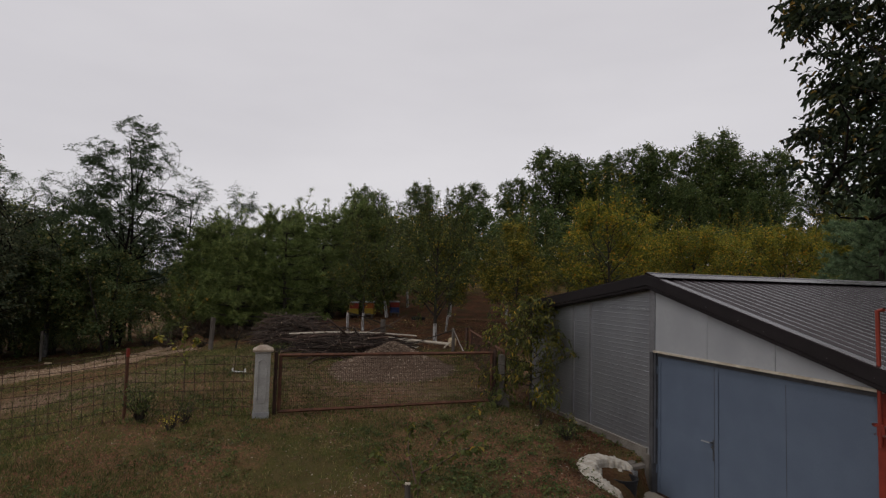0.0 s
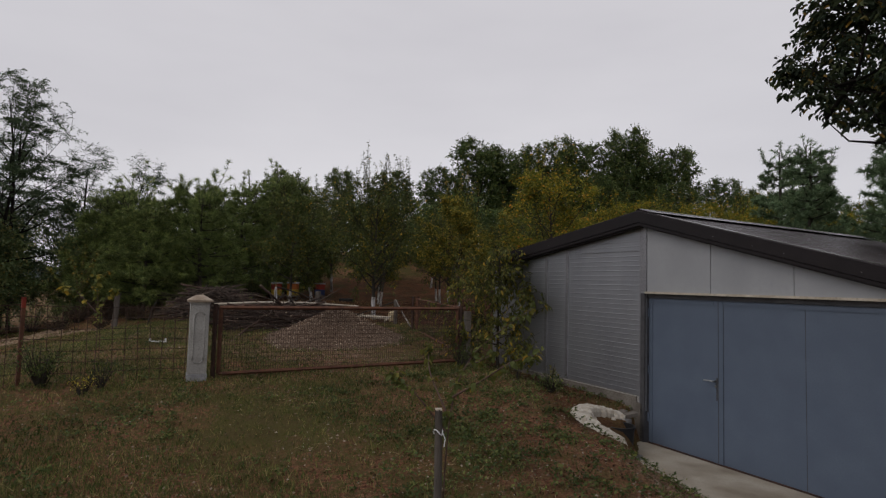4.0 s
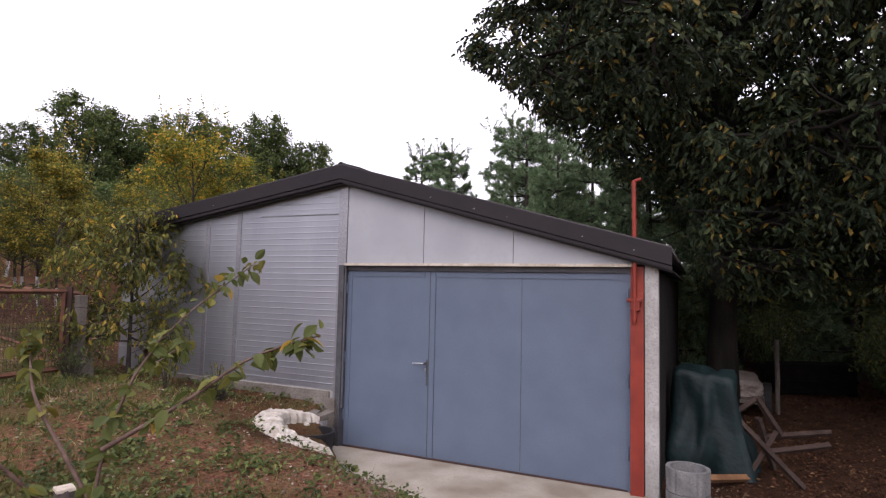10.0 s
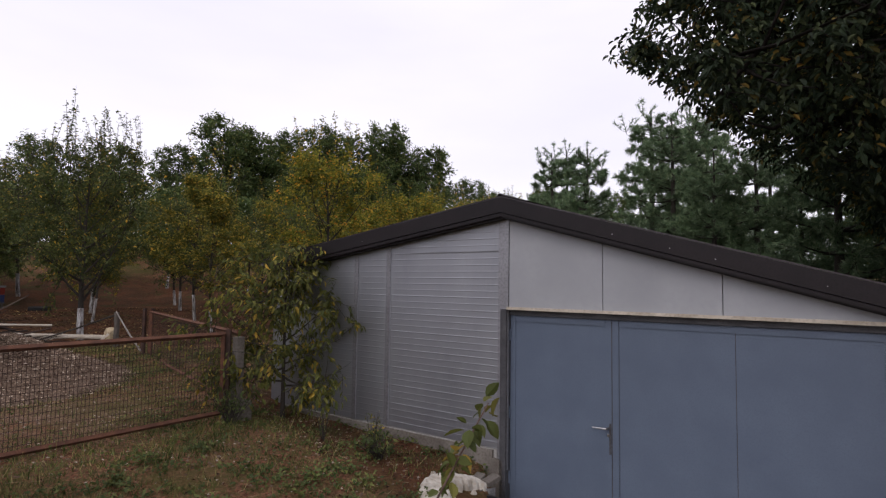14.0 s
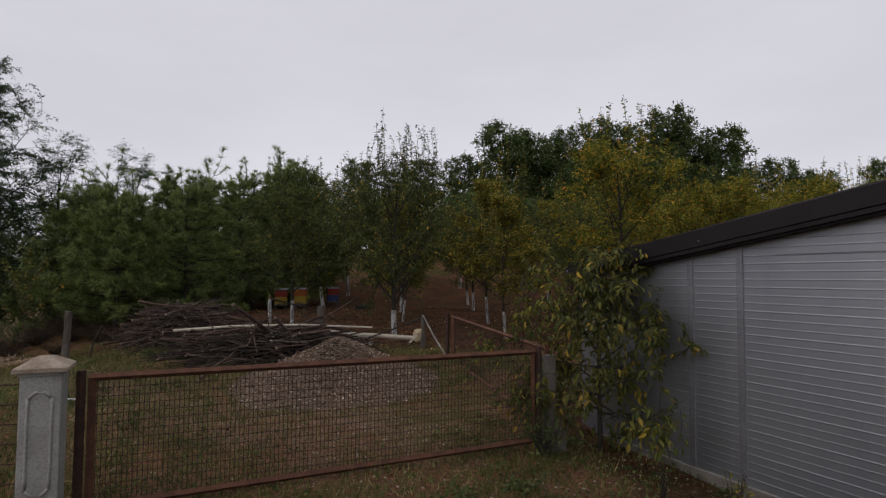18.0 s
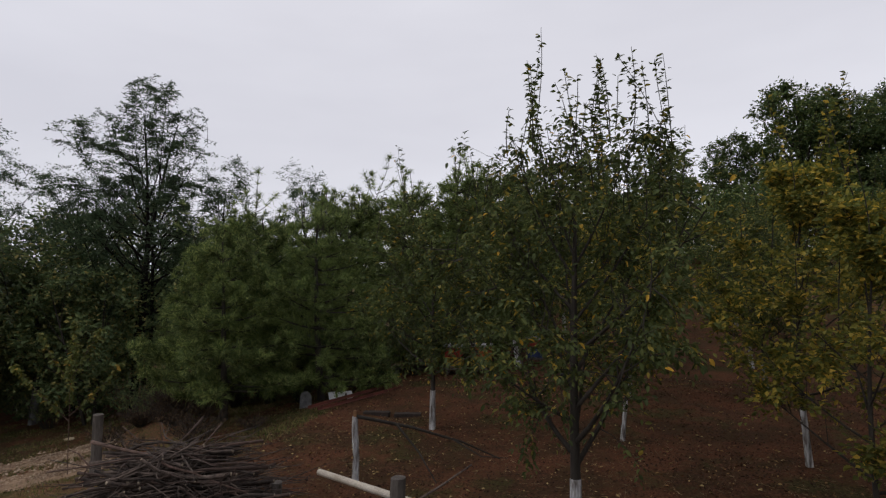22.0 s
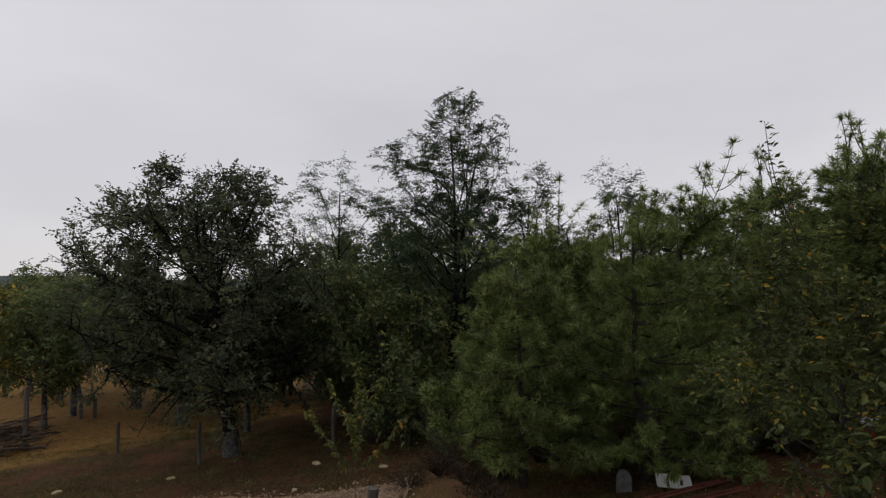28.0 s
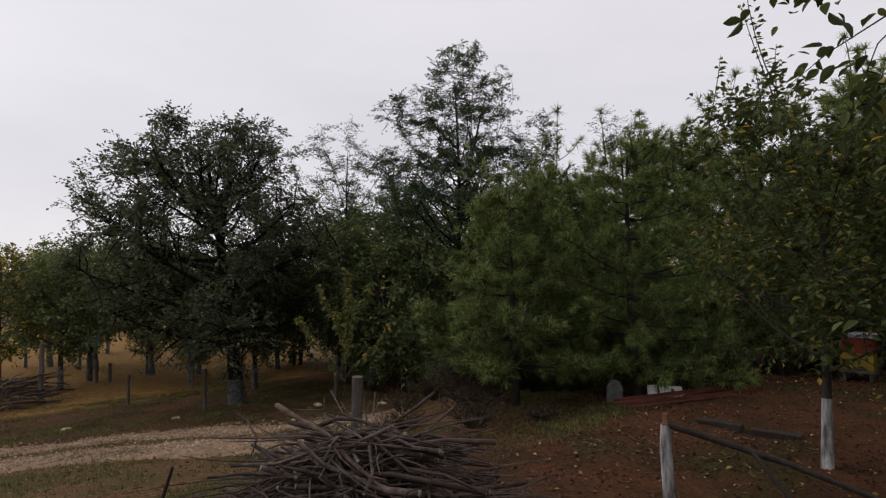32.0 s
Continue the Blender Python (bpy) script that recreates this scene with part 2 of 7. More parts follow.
LEAF_APPLE = foliage("apple_leaves", [(0, (0.046, 0.062, 0.019)), (1, (0.648, 0.378, 0.041)), (0.5, (0.077, 0.100, 0.030)), (0.88, (0.128, 0.146, 0.041)), (0.98, (0.324, 0.257, 0.045))], 0.35, 0.35)
LEAF_YELLOW = foliage("yellowing_leaves", [(0, (0.10, 0.125, 0.026)), (1, (0.68, 0.26, 0.036)), (0.5, (0.19, 0.20, 0.033)), (0.82, (0.34, 0.30, 0.04)), (0.96, (0.60, 0.39, 0.042))], 0.35, 0.4)
LEAF_PEAR = foliage("pear_leaves", [(0, (0.075, 0.093, 0.021)), (1, (0.600, 0.406, 0.058)), (0.45, (0.143, 0.152, 0.031)), (0.8, (0.285, 0.246, 0.044))], 0.35, 0.4)
LEAF_PEAR_DULL = foliage("dull_pear_leaves", [(0, (0.066, 0.081, 0.021)), (1, (0.55, 0.36, 0.055)), (0.55, (0.125, 0.138, 0.032)), (0.9, (0.255, 0.23, 0.046))], 0.35, 0.4)
LEAF_SAPLING = foliage("sapling_leaves", [(0, (0.069, 0.0882, 0.0234)), (1, (0.4968, 0.3058, 0.054)), (0.6, (0.1173, 0.1352, 0.0342)), (0.93, (0.207, 0.1882, 0.0432))], 0.35, 0.35)
# leaf colours kept very dark to stand for a crown seen against the sky
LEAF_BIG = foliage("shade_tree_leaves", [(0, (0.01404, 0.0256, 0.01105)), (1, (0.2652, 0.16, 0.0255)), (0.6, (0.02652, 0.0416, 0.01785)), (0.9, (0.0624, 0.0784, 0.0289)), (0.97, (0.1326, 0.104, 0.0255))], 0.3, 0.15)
LEAF_OAK = foliage("oak_leaves", [(0, (0.051, 0.07056, 0.03936)), (1, (0.2285, 0.1905, 0.09024)), (0.6, (0.0918, 0.1159, 0.0624)), (0.9, (0.1428, 0.1522, 0.08064))], 0.35, 0.3)
LEAF_HILL = foliage("forest_leaves", [(0, (0.052, 0.083, 0.029)), (1, (0.232, 0.224, 0.058)), (0.6, (0.090, 0.131, 0.043)), (0.9, (0.145, 0.179, 0.053))], 0.35, 0.3)
LEAF_LOCUST = foliage("locust_leaves", [(0, (0.038, 0.064, 0.030)), (1, (0.115, 0.147, 0.075)), (0.6, (0.062, 0.095, 0.044))], 0.35, 0.35)
LEAF_WOOD = foliage("thicket_leaves", [(0, (0.06845, 0.1019, 0.04004)), (1, (0.3405, 0.273, 0.08008)), (0.6, (0.1158, 0.1583, 0.06006)), (0.9, (0.1914, 0.2057, 0.07098))], 0.35, 0.3)
NEEDLES_DARK = foliage("shaded_pine_needles", [(0, (0.076, 0.111, 0.034)), (1, (0.342, 0.397, 0.118)), (0.6, (0.150, 0.203, 0.060))], 0.4, 0.3)
NEEDLES = foliage("pine_needles", [(0, (0.056, 0.084, 0.027)), (1, (0.398, 0.44, 0.134)), (0.6, (0.138, 0.19, 0.058))], 0.4, 0.3)
NEEDLES_BLUE = foliage("blue_pine_needles", [(0, (0.08, 0.14, 0.068)), (1, (0.26, 0.33, 0.175)), (0.6, (0.145, 0.215, 0.11))], 0.4, 0.15)
GRASS = foliage("grass_blades", [(0, (0.032, 0.054, 0.012)), (1, (0.34, 0.26, 0.12)), (0.5, (0.075, 0.10, 0.022)), (0.8, (0.17, 0.16, 0.045))], 0.3, 0.2)
# fallen leaves, darkened to take in the shadow under the shade tree
LITTER = foliage("fallen_leaves", [(0, (0.02108, 0.008959, 0.004743)), (1, (0.1792, 0.1107, 0.0527)), (0.55, (0.05534, 0.02108, 0.009486)), (0.88, (0.1001, 0.04216, 0.01686))], 0.2, 0.0)
LITTER_PALE = foliage("pale_fallen_leaves", [(0, (0.16, 0.085, 0.035)), (1, (0.46, 0.36, 0.16)), (0.5, (0.27, 0.16, 0.06))], 0.25, 0.0)
LEAF_WHIP = foliage("whip_leaves", [(0, (0.081, 0.135, 0.039)), (1, (0.234, 0.27, 0.065)), (0.6, (0.126, 0.19, 0.05525))], 0.35, 0.35)
DRY_BRUSH = foliage("dead_brush", [(0, (0.035, 0.022, 0.014)), (1, (0.13, 0.088, 0.05)), (0.6, (0.07, 0.043, 0.025))], 0.2, 0.1)
FLOWER = foliage("yellow_flowers", [(0, (0.55, 0.42, 0.03)), (1, (0.7, 0.6, 0.1))], 0.2, 0.1)

# ---- mesh helpers ----


def fast_mesh(name, verts, faces, smooth=False):
    """A mesh from arrays; faces is an (n, 3) or (n, 4) array."""
    verts, faces = np.asarray(verts, np.float32), np.asarray(faces, np.int32)
    me = bpy.data.meshes.new(name)
    k = faces.shape[1]
    me.vertices.add(len(verts))
    me.vertices.foreach_set("co", verts.ravel())
    me.loops.add(faces.size)
    me.loops.foreach_set("vertex_index", faces.ravel())
    me.polygons.add(len(faces))
    me.polygons.foreach_set("loop_start", np.arange(0, faces.size, k, dtype=np.int32))
    me.polygons.foreach_set("use_smooth", np.full(len(faces), smooth))
    me.update(calc_edges=True)
    return me


def thing(name, label, category, x=0, y=0, z=0, rz=0, group="", kind=""):
    ob = new(name)
    ob.empty_display_size = 0.2
    ob.matrix_world = pose(x, y, z, 0, 0, rz)
    return tagged(ob, label, category, group, kind)


def attach(name, me, material, parent, label="", m=None):
    ob = new(name, me)
    if not me.materials:
        me.materials.append(material)
    if parent is not None:
        ob.parent = parent
    if m is not None:
        ob.matrix_basis = m
    return tagged(ob, label)


def part(name, bm, material, parent, label="", m=None, smooth=False):
    me = bpy.data.meshes.new(name)
    bm.to_mesh(me)
    bm.free()
    if smooth:
        me.polygons.foreach_set("use_smooth", np.full(len(me.polygons), True))
    return attach(name, me, material, parent, label, m)


def box(sx, sy, sz, bevel=0.0, at=(0, 0, 0), bm=None, turn=None):
    """A box whose base centre lies at `at`; bevelled when asked."""
    own = bmesh.new()
    bmesh.ops.create_cube(own, size=1)
    bmesh.ops.scale(own, vec=(sx, sy, sz), verts=own.verts)
    bmesh.ops.translate(own, vec=(0, 0, sz / 2), verts=own.verts)
    if bevel:
        bmesh.ops.bevel(own, geom=list(own.edges), offset=bevel, segments=2, affect="EDGES", profile=0.6)
    if turn is not None:
        bmesh.ops.transform(own, matrix=turn, verts=own.verts)
    bmesh.ops.translate(own, vec=at, verts=own.verts)
    if bm is None:
        return own
    me = bpy.data.meshes.new("tmp")
    own.to_mesh(me)
    own.free()
    bm.from_mesh(me)
    bpy.data.meshes.remove(me)
    return bm


def tubes(paths, sides=6):
    """Verts and quads of tapered tubes: a list of (points, radii)."""
    V, Q, base = [], [], 0
    ang = np.linspace(0, 2 * np.pi, sides, endpoint=False)
    for pts, rad in paths:
        pts, rad = np.asarray(pts, float), np.asarray(rad, float)
        n = len(pts)
        d = np.gradient(pts, axis=0)
        d /= np.linalg.norm(d, axis=1)[:, None] + 1e-9
        ref = np.array([0.0, 0.0, 1.0]) if abs(d[0][2]) < 0.8 else np.array([1.0, 0.0, 0.0])
        a = np.cross(d, ref)
        a /= np.linalg.norm(a, axis=1)[:, None] + 1e-9
        b = np.cross(d, a)
        ring = pts[:, None] + rad[:, None, None] * (np.cos(ang)[None, :, None] * a[:, None] + np.sin(ang)[None, :, None] * b[:, None])
        V.append(ring.reshape(-1, 3))
        i, j = np.meshgrid(np.arange(n - 1), np.arange(sides), indexing="ij")
        j2 = (j + 1) % sides
        Q.append(np.stack([i * sides + j, i * sides + j2, (i + 1) * sides + j2, (i + 1) * sides + j], -1).reshape(-1, 4) + base)
        if sides == 4:
            Q.append(np.array([[0, 1, 2, 3], [n * 4 - 1, n * 4 - 2, n * 4 - 3, n * 4 - 4]]) + base)
        base += n * sides
    return np.concatenate(V), np.concatenate(Q)


def tube_part(name, paths, material, parent, label="", sides=6, m=None):
    v, q = tubes(paths, sides)
    return attach(name, fast_mesh(name, v, q, sides > 4), material, parent, label, m)


def unit(a):
    return a / (np.linalg.norm(a, axis=-1, keepdims=True) + 1e-9)


def leaves(P, D, size, rng, wide=0.5, fold=0.18, detail=True):
    """Leaf blades at P pointing along D: folded at the midrib (6 corners) or single quads."""
    n = len(P)
    s = (size * rng.uniform(0.65, 1.25, n))[:, None]
    D = unit(D)
    W = unit(np.cross(D, np.array([0.0, 0.0, 1.0]) + rng.normal(0, 0.5, (n, 3))))
    N = np.cross(W, D)
    if not detail:
        V = np.stack([P, P + D * s * 0.5 + W * s * wide * 0.5 + N * s * fold, P + D * s, P + D * s * 0.5 - W * s * wide * 0.5 + N * s * fold], 1)
        return V.reshape(-1, 3), np.arange(n * 4).reshape(n, 4)
    V = np.stack([P, P + D * s * 0.3 + W * s * wide * 0.5 + N * s * fold, P + D * s * 0.68 + W * s * wide * 0.4 + N * s * fold,
                  P + D * s - N * s * 0.12, P + D * s * 0.68 - W * s * wide * 0.4 + N * s * fold, P + D * s * 0.3 - W * s * wide * 0.5 + N * s * fold], 1)
    k = np.arange(n)[:, None] * 6
    return V.reshape(-1, 3), np.concatenate([k + np.array([[0, 1, 2, 3]]), k + np.array([[0, 3, 4, 5]])])


def broad_leaves(P, D, size, rng, wide=0.6):
    """Near leaves with a rounded outline, cupped along the midrib and curling at the tip."""
    n = len(P)
    s = (size * rng.uniform(0.6, 1.2, n))[:, None]
    D = unit(D)
    W = unit(np.cross(D, np.array([0.0, 0.0, 1.0]) + rng.normal(0, 0.45, (n, 3))))
    N = np.cross(W, D)
    curl = rng.uniform(-0.05, 0.3, n)[:, None]
    at, half = (0.0, 0.12, 0.32, 0.56, 0.8, 1.0), (0.02, 0.26, 0.46, 0.48, 0.28, 0.02)
    rows = []
    for u, h in zip(at, half):
        mid = P + D * s * u - N * s * curl * u * u * 1.3
        rows += [mid + W * s * h * wide + N * s * h * 0.25, mid, mid - W * s * h * wide + N * s * h * 0.25]
    V = np.stack(rows, 1)
    q = []
    for r in range(5):
        b = 3 * r
        q += [(b, b + 1, b + 4, b + 3), (b + 1, b + 2, b + 5, b + 4)]
    k = np.arange(n)[:, None, None] * 18
    return V.reshape(-1, 3), (k + np.array(q)[None]).reshape(-1, 4)


# ---- the lie of the land ----


def step(a, b, v):
    t = np.clip((np.asarray(v, float) - a) / (b - a), 0, 1)
    return t * t * (3 - 2 * t)


def lie(x, y):
    """Height of the ground."""
    x, y = np.asarray(x, float), np.asarray(y, float)
    z = 0.35 + 0.4 * step(5, 11, y) + 0.3 * step(11, 20, y) + 0.25 * step(20, 30, y)
    z = z + 4.7 * step(32, 60, y) * step(-25, 5, x)
    z = z - 0.35 * step(1.5, 3.5, x) * (1 - step(8.5, 9.6, y))
    w = np.maximum(0, -6 - x)
    z = z - 5.0 * (1 - np.exp(-w / 26)) - 0.01 * np.minimum(w, 300)
    lx, ly = (x - 3.46) * 0.3355 - (y - 9.12) * 0.942, (x - 3.46) * 0.942 + (y - 9.12) * 0.3355
    cut = step(-0.32, 0.0, ly + 0.12 + 1.05 * np.minimum(lx, 1.08)) * step(-0.25, -0.02, lx) * (1 - step(4.0, 4.6, lx))
    z = z * (1 - cut)
    z = z + 0.45 * np.exp(-((x + 10.7) / 1.3) ** 2 - ((y - 25.5) / 1.1) ** 2)
    z = z - 0.15 * step(-1.5, -0.1, ly) * (1 - step(0.3, 1.0, ly)) * step(0.15, -0.25, lx) * step(-4.6, -3.6, lx)
    return z


def bumps(x, y):
    """Small unevenness, damped by the shed and its apron."""
    x, y = np.asarray(x, float), np.asarray(y, float)
    b = 0.03 * np.sin(x * 1.7 + 0.6 * y) * np.cos(y * 1.3 - 0.4 * x) + 0.018 * np.sin(x * 4.1 + 1.0) * np.sin(y * 3.7)
    flat = step(1.2, 2.6, x) * (1 - step(9.0, 10.5, y))
    return b * (1 - flat)


def ground_z(x, y):
    return float(lie(x, y) + bumps(x, y))

# ---- ground sheet ----


def spread(lo, hi, fine, far):
    """Coordinates, fine between lo and hi, then growing out to far."""
    mid = list(np.arange(lo, hi + fine / 2, fine))
    d, up, down = fine, [], []
    v = hi
    while v < far:
        d *= 1.13
        v += d
        up.append(v)
    d, v = fine, lo
    while v > -far:
        d *= 1.13
        v -= d
        down.append(v)
    return np.array(down[::-1] + mid + up)


TRACK_LINE = np.array([(-60.0, -14.0), (-38, -2.0), (-24, 9.5), (-18.0, 16.4), (-15.6, 19.8), (-12.1, 22.5), (-11.0, 23.7)])


def track_distance(x, y):
    """Distance from the track's middle line."""
    best = np.full(np.shape(x), 1e9)
    for (ax, ay), (bx, by) in zip(TRACK_LINE[:-1], TRACK_LINE[1:]):
        t = np.clip(((x - ax) * (bx - ax) + (y - ay) * (by - ay)) / ((bx - ax) ** 2 + (by - ay) ** 2), 0, 1)
        best = np.minimum(best, np.hypot(x - ax - t * (bx - ax), y - ay - t * (by - ay)))
    return best


gx, gy = spread(-12, 12, 0.16, 2600), spread(-1, 27, 0.16, 2600)
X, Y = np.meshgrid(gx, gy, indexing="ij")
far = np.hypot(X, Y)
Z = lie(X, Y) + bumps(X, Y) * (1 - step(40, 90, far))
hills = 45 * step(700, 2400, far) * (0.55 + 0.45 * np.sin(np.arctan2(Y, X) * 9.0 + 1.0) * np.sin(np.arctan2(Y, X) * 4.0))
Z = Z + hills
nx, ny = len(gx), len(gy)
ii, jj = np.meshgrid(np.arange(nx - 1), np.arange(ny - 1), indexing="ij")
quads = np.stack([ii * ny + jj, (ii + 1) * ny + jj, (ii + 1) * ny + jj + 1, ii * ny + jj + 1], -1).reshape(-1, 4)
ground_me = fast_mesh("ground", np.stack([X, Y, Z], -1).reshape(-1, 3), quads, True)


def soil_kinds(x, y):
    """Shares of bare red soil under the fruit trees, leaf litter, worn wheel tracks and dry stubble."""
    orchard = step(0, 1.2, y - (18.0 - 0.32 * np.clip(x, -9, 1)) + 0.0 * x) * step(-9.5, -8, x) * (1 - step(36, 48, y))
    shed_side = step(1.0, 2.2, x) * step(9.0, 10.2, y) * (1 - step(14, 17, y)) * 0.7
    shed_side = np.maximum(shed_side, 0.40 * np.exp(-((x - 1.2) / 1.6) ** 2 - ((y - 7.2) / 3.0) ** 2))
    shed_side = np.maximum(shed_side, 0.72 * np.exp(-((x - 2.35) / 0.75) ** 2 - ((y - 9.1) / 1.5) ** 2))
    litter = step(3.6, 5.0, x) * (1 - step(9.0, 11.0, y))
    drive = np.exp(-((y - (11.5 - 0.75 * x)) / 2.4) ** 2) * step(9.5, 11.5, y) * (1 - step(-1, 1.5, x)) * step(-12, -7, x) * 0.5
    drive = np.maximum(drive, np.exp(-((x + 1.0) / 2.6) ** 2 - ((y - 13.0) / 2.2) ** 2) * 0.5)
    drive = np.maximum(drive, 0.8 * np.exp(-((x + 9.0) / 4.0) ** 2 - ((y - 14.3) / 2.4) ** 2))
    drive = np.maximum(drive, 0.95 * np.exp(-((x - 2.75) / 0.8) ** 2 - ((y - 6.6) / 1.6) ** 2))
    drive = np.maximum(drive, 0.8 * np.exp(-((x - 4.1) / 0.8) ** 2 - ((y - 4.9) / 0.7) ** 2))
    stubble = step(-25.5, -28.5, x) * step(8, 16, y) * step(0.8, -0.8, (y - 20.5) + 0.36 * (x + 1)) * (1 - step(60, 90, np.hypot(x + 40, y - 24)))
    west = step(-7.5, -9.5, x) * step(11, 15, y) * (1 - step(30, 36, y)) * step(-30, -25, x) * step(0.0, 3.0, (y - 16.4) - (x + 18) * 1.16) * (0.92 - 0.35 * np.exp(-((track_distance(x, y) - 2.4) / 0.6) ** 2))
    return np.maximum(np.maximum(orchard, shed_side), west), litter, drive, stubble


kinds = soil_kinds(X.ravel(), Y.ravel())
kinds = list(kinds)
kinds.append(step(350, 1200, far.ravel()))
bx, by = X.ravel(), Y.ravel()
yard = 0.62 * np.exp(-((bx - 1.7) / 1.5) ** 2 - ((by - 7.0) / 3.2) ** 2)
yard = np.maximum(yard, 0.3 * np.exp(-((by - 12.8) / 1.6) ** 2 - ((bx + 1) / 3.5) ** 2))
kinds.append(np.maximum(yard, (0.36 + 0.12 * step(9.5, 11.5, by)) * (0.5 + 0.5 * step(-0.6, 1.0, bx)) * (bx < 3.5) * (bx > -8) * (by < 19)))
for kind_name, values in zip(("soil", "litter", "drive", "stubble", "far_off", "bare_yard"), kinds):
    a = ground_me.attributes.new(kind_name, "FLOAT", "POINT")
    a.data.foreach_set("value", np.asarray(values, np.float32))

GROUND, nt, bsdf = shader("grassy_ground")
n, l = nt.nodes, nt.links
tc = n.new("ShaderNodeTexCoord")


def tex(scale, detail=6.0, rough_by=0.6):
    t = n.new("ShaderNodeTexNoise")
    t.inputs["Scale"].default_value, t.inputs["Detail"].default_value, t.inputs["Roughness"].default_value = scale, detail, rough_by
    l.new(tc.outputs["Object"], t.inputs["Vector"])
    return t.outputs["Fac"]


def two(fac, a, b, lo=0.4, hi=0.6):
    r = n.new("ShaderNodeValToRGB")
    r.color_ramp.elements[0].position, r.color_ramp.elements[1].position = lo, hi
    r.color_ramp.elements[0].color, r.color_ramp.elements[1].color = rgba(a), rgba(b)
    l.new(fac, r.inputs["Fac"])
    return r.outputs["Color"]


def blend(fac, a, b):
    mx = n.new("ShaderNodeMixRGB")
    l.new(fac, mx.inputs[0])
    l.new(a, mx.inputs[1])
    l.new(b, mx.inputs[2])
    return mx.outputs["Color"]


def share(kind_name, edge):
    """A soil's share, with a ragged border."""
    at, ad, mr = n.new("ShaderNodeAttribute"), n.new("ShaderNodeMath"), n.new("ShaderNodeMapRange")
    at.attribute_name = kind_name
    ad.operation = "ADD"
    l.new(at.outputs["Fac"], ad.inputs[0])
    l.new(edge, ad.inputs[1])
    mr.inputs["From Min"].default_value, mr.inputs["From Max"].default_value = 0.85, 1.15
    l.new(ad.outputs["Value"], mr.inputs["Value"])
    return mr.outputs["Result"]


patchy, mid, grain, edge = tex(0.55), tex(3.5), tex(28.0, 8.0, 0.7), tex(1.6, 8.0, 0.7)
straws = tex(75.0, 4.0, 0.7)
green = blend(grain, two(mid, (0.040, 0.036, 0.011), (0.088, 0.078, 0.023)), two(mid, (0.145, 0.104, 0.044), (0.090, 0.080, 0.025)))
green = blend(two(straws, (0, 0, 0), (0.5, 0.5, 0.5), 0.56, 0.66), green, two(mid, (0.21, 0.14, 0.075), (0.16, 0.12, 0.05)))
rough_soil = tex(11.0, 8.0, 0.75)
bare = blend(two(rough_soil, (0, 0, 0), (1, 1, 1), 0.4, 0.6), two(grain, (0.082, 0.033, 0.019), (0.245, 0.108, 0.062), 0.42, 0.58), two(grain, (0.175, 0.076, 0.046), (0.41, 0.225, 0.145), 0.42, 0.6))
patch = n.new("ShaderNodeMapRange")
patch.inputs["From Min"].default_value, patch.inputs["From Max"].default_value = 0.40, 0.54
l.new(patchy, patch.inputs["Value"])
tufts = two(rough_soil, (0, 0, 0), (1, 1, 1), 0.44, 0.58)
turf = blend(patch.outputs["Result"], green, blend(tufts, bare, green))
turf = blend(share("bare_yard", edge), turf, blend(two(tufts, (0, 0, 0), (0.4, 0.4, 0.4)), bare, green))
red_soil = blend(two(grain, (0, 0, 0), (1, 1, 1), 0.38, 0.62), two(mid, (0.046, 0.020, 0.012), (0.112, 0.043, 0.022)), two(mid, (0.20, 0.082, 0.041), (0.115, 0.060, 0.030)))
brown_soil = blend(two(grain, (0, 0, 0), (1, 1, 1), 0.38, 0.62), two(mid, (0.026, 0.014, 0.008), (0.060, 0.030, 0.017)), two(mid, (0.105, 0.055, 0.030), (0.062, 0.046, 0.018)))
red_soil = blend(two(tex(0.8, 6.0, 0.65), (0, 0, 0), (0.85, 0.85, 0.85), 0.42, 0.58), red_soil, brown_soil)
# litter ground colour, with the shade tree's shadow worked into it
shaded_litter_c = blend(grain, two(mid, (0.028, 0.014, 0.008), (0.05, 0.022, 0.012)), two(mid, (0.065, 0.031, 0.017), (0.09, 0.047, 0.027)))
worn = two(grain, (0.12, 0.070, 0.042), (0.27, 0.18, 0.12), 0.4, 0.6)
dry = two(mid, (0.155, 0.086, 0.026), (0.24, 0.138, 0.042))
# blue-grey tone for remote ground: haze painted as ground colour
distance_haze_c = two(mid, (0.035, 0.05, 0.05), (0.06, 0.075, 0.075))
c = blend(share("stubble", edge), turf, dry)
c = blend(share("drive", edge), c, worn)
moss = two(grain, (0.030, 0.028, 0.010), (0.085, 0.078, 0.026), 0.38, 0.62)
red_soil = blend(two(tex(0.62, 7.0, 0.7), (0, 0, 0), (0.8, 0.8, 0.8), 0.53, 0.62), red_soil, moss)
c = blend(share("soil", edge), c, red_soil)
c = blend(share("litter", edge), c, shaded_litter_c)
c = blend(share("far_off", edge), c, distance_haze_c)
l.new(c, bsdf.inputs["Base Color"])
bsdf.inputs["Roughness"].default_value, bsdf.inputs["Specular IOR Level"].default_value = 0.95, 0.1
bp = n.new("ShaderNodeBump")
bp.inputs["Strength"].default_value, bp.inputs["Distance"].default_value = 1.0, 0.05
l.new(grain, bp.inputs["Height"])
l.new(bp.outputs["Normal"], bsdf.inputs["Normal"])
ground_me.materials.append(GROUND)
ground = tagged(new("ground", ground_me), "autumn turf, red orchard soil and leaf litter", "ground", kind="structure")

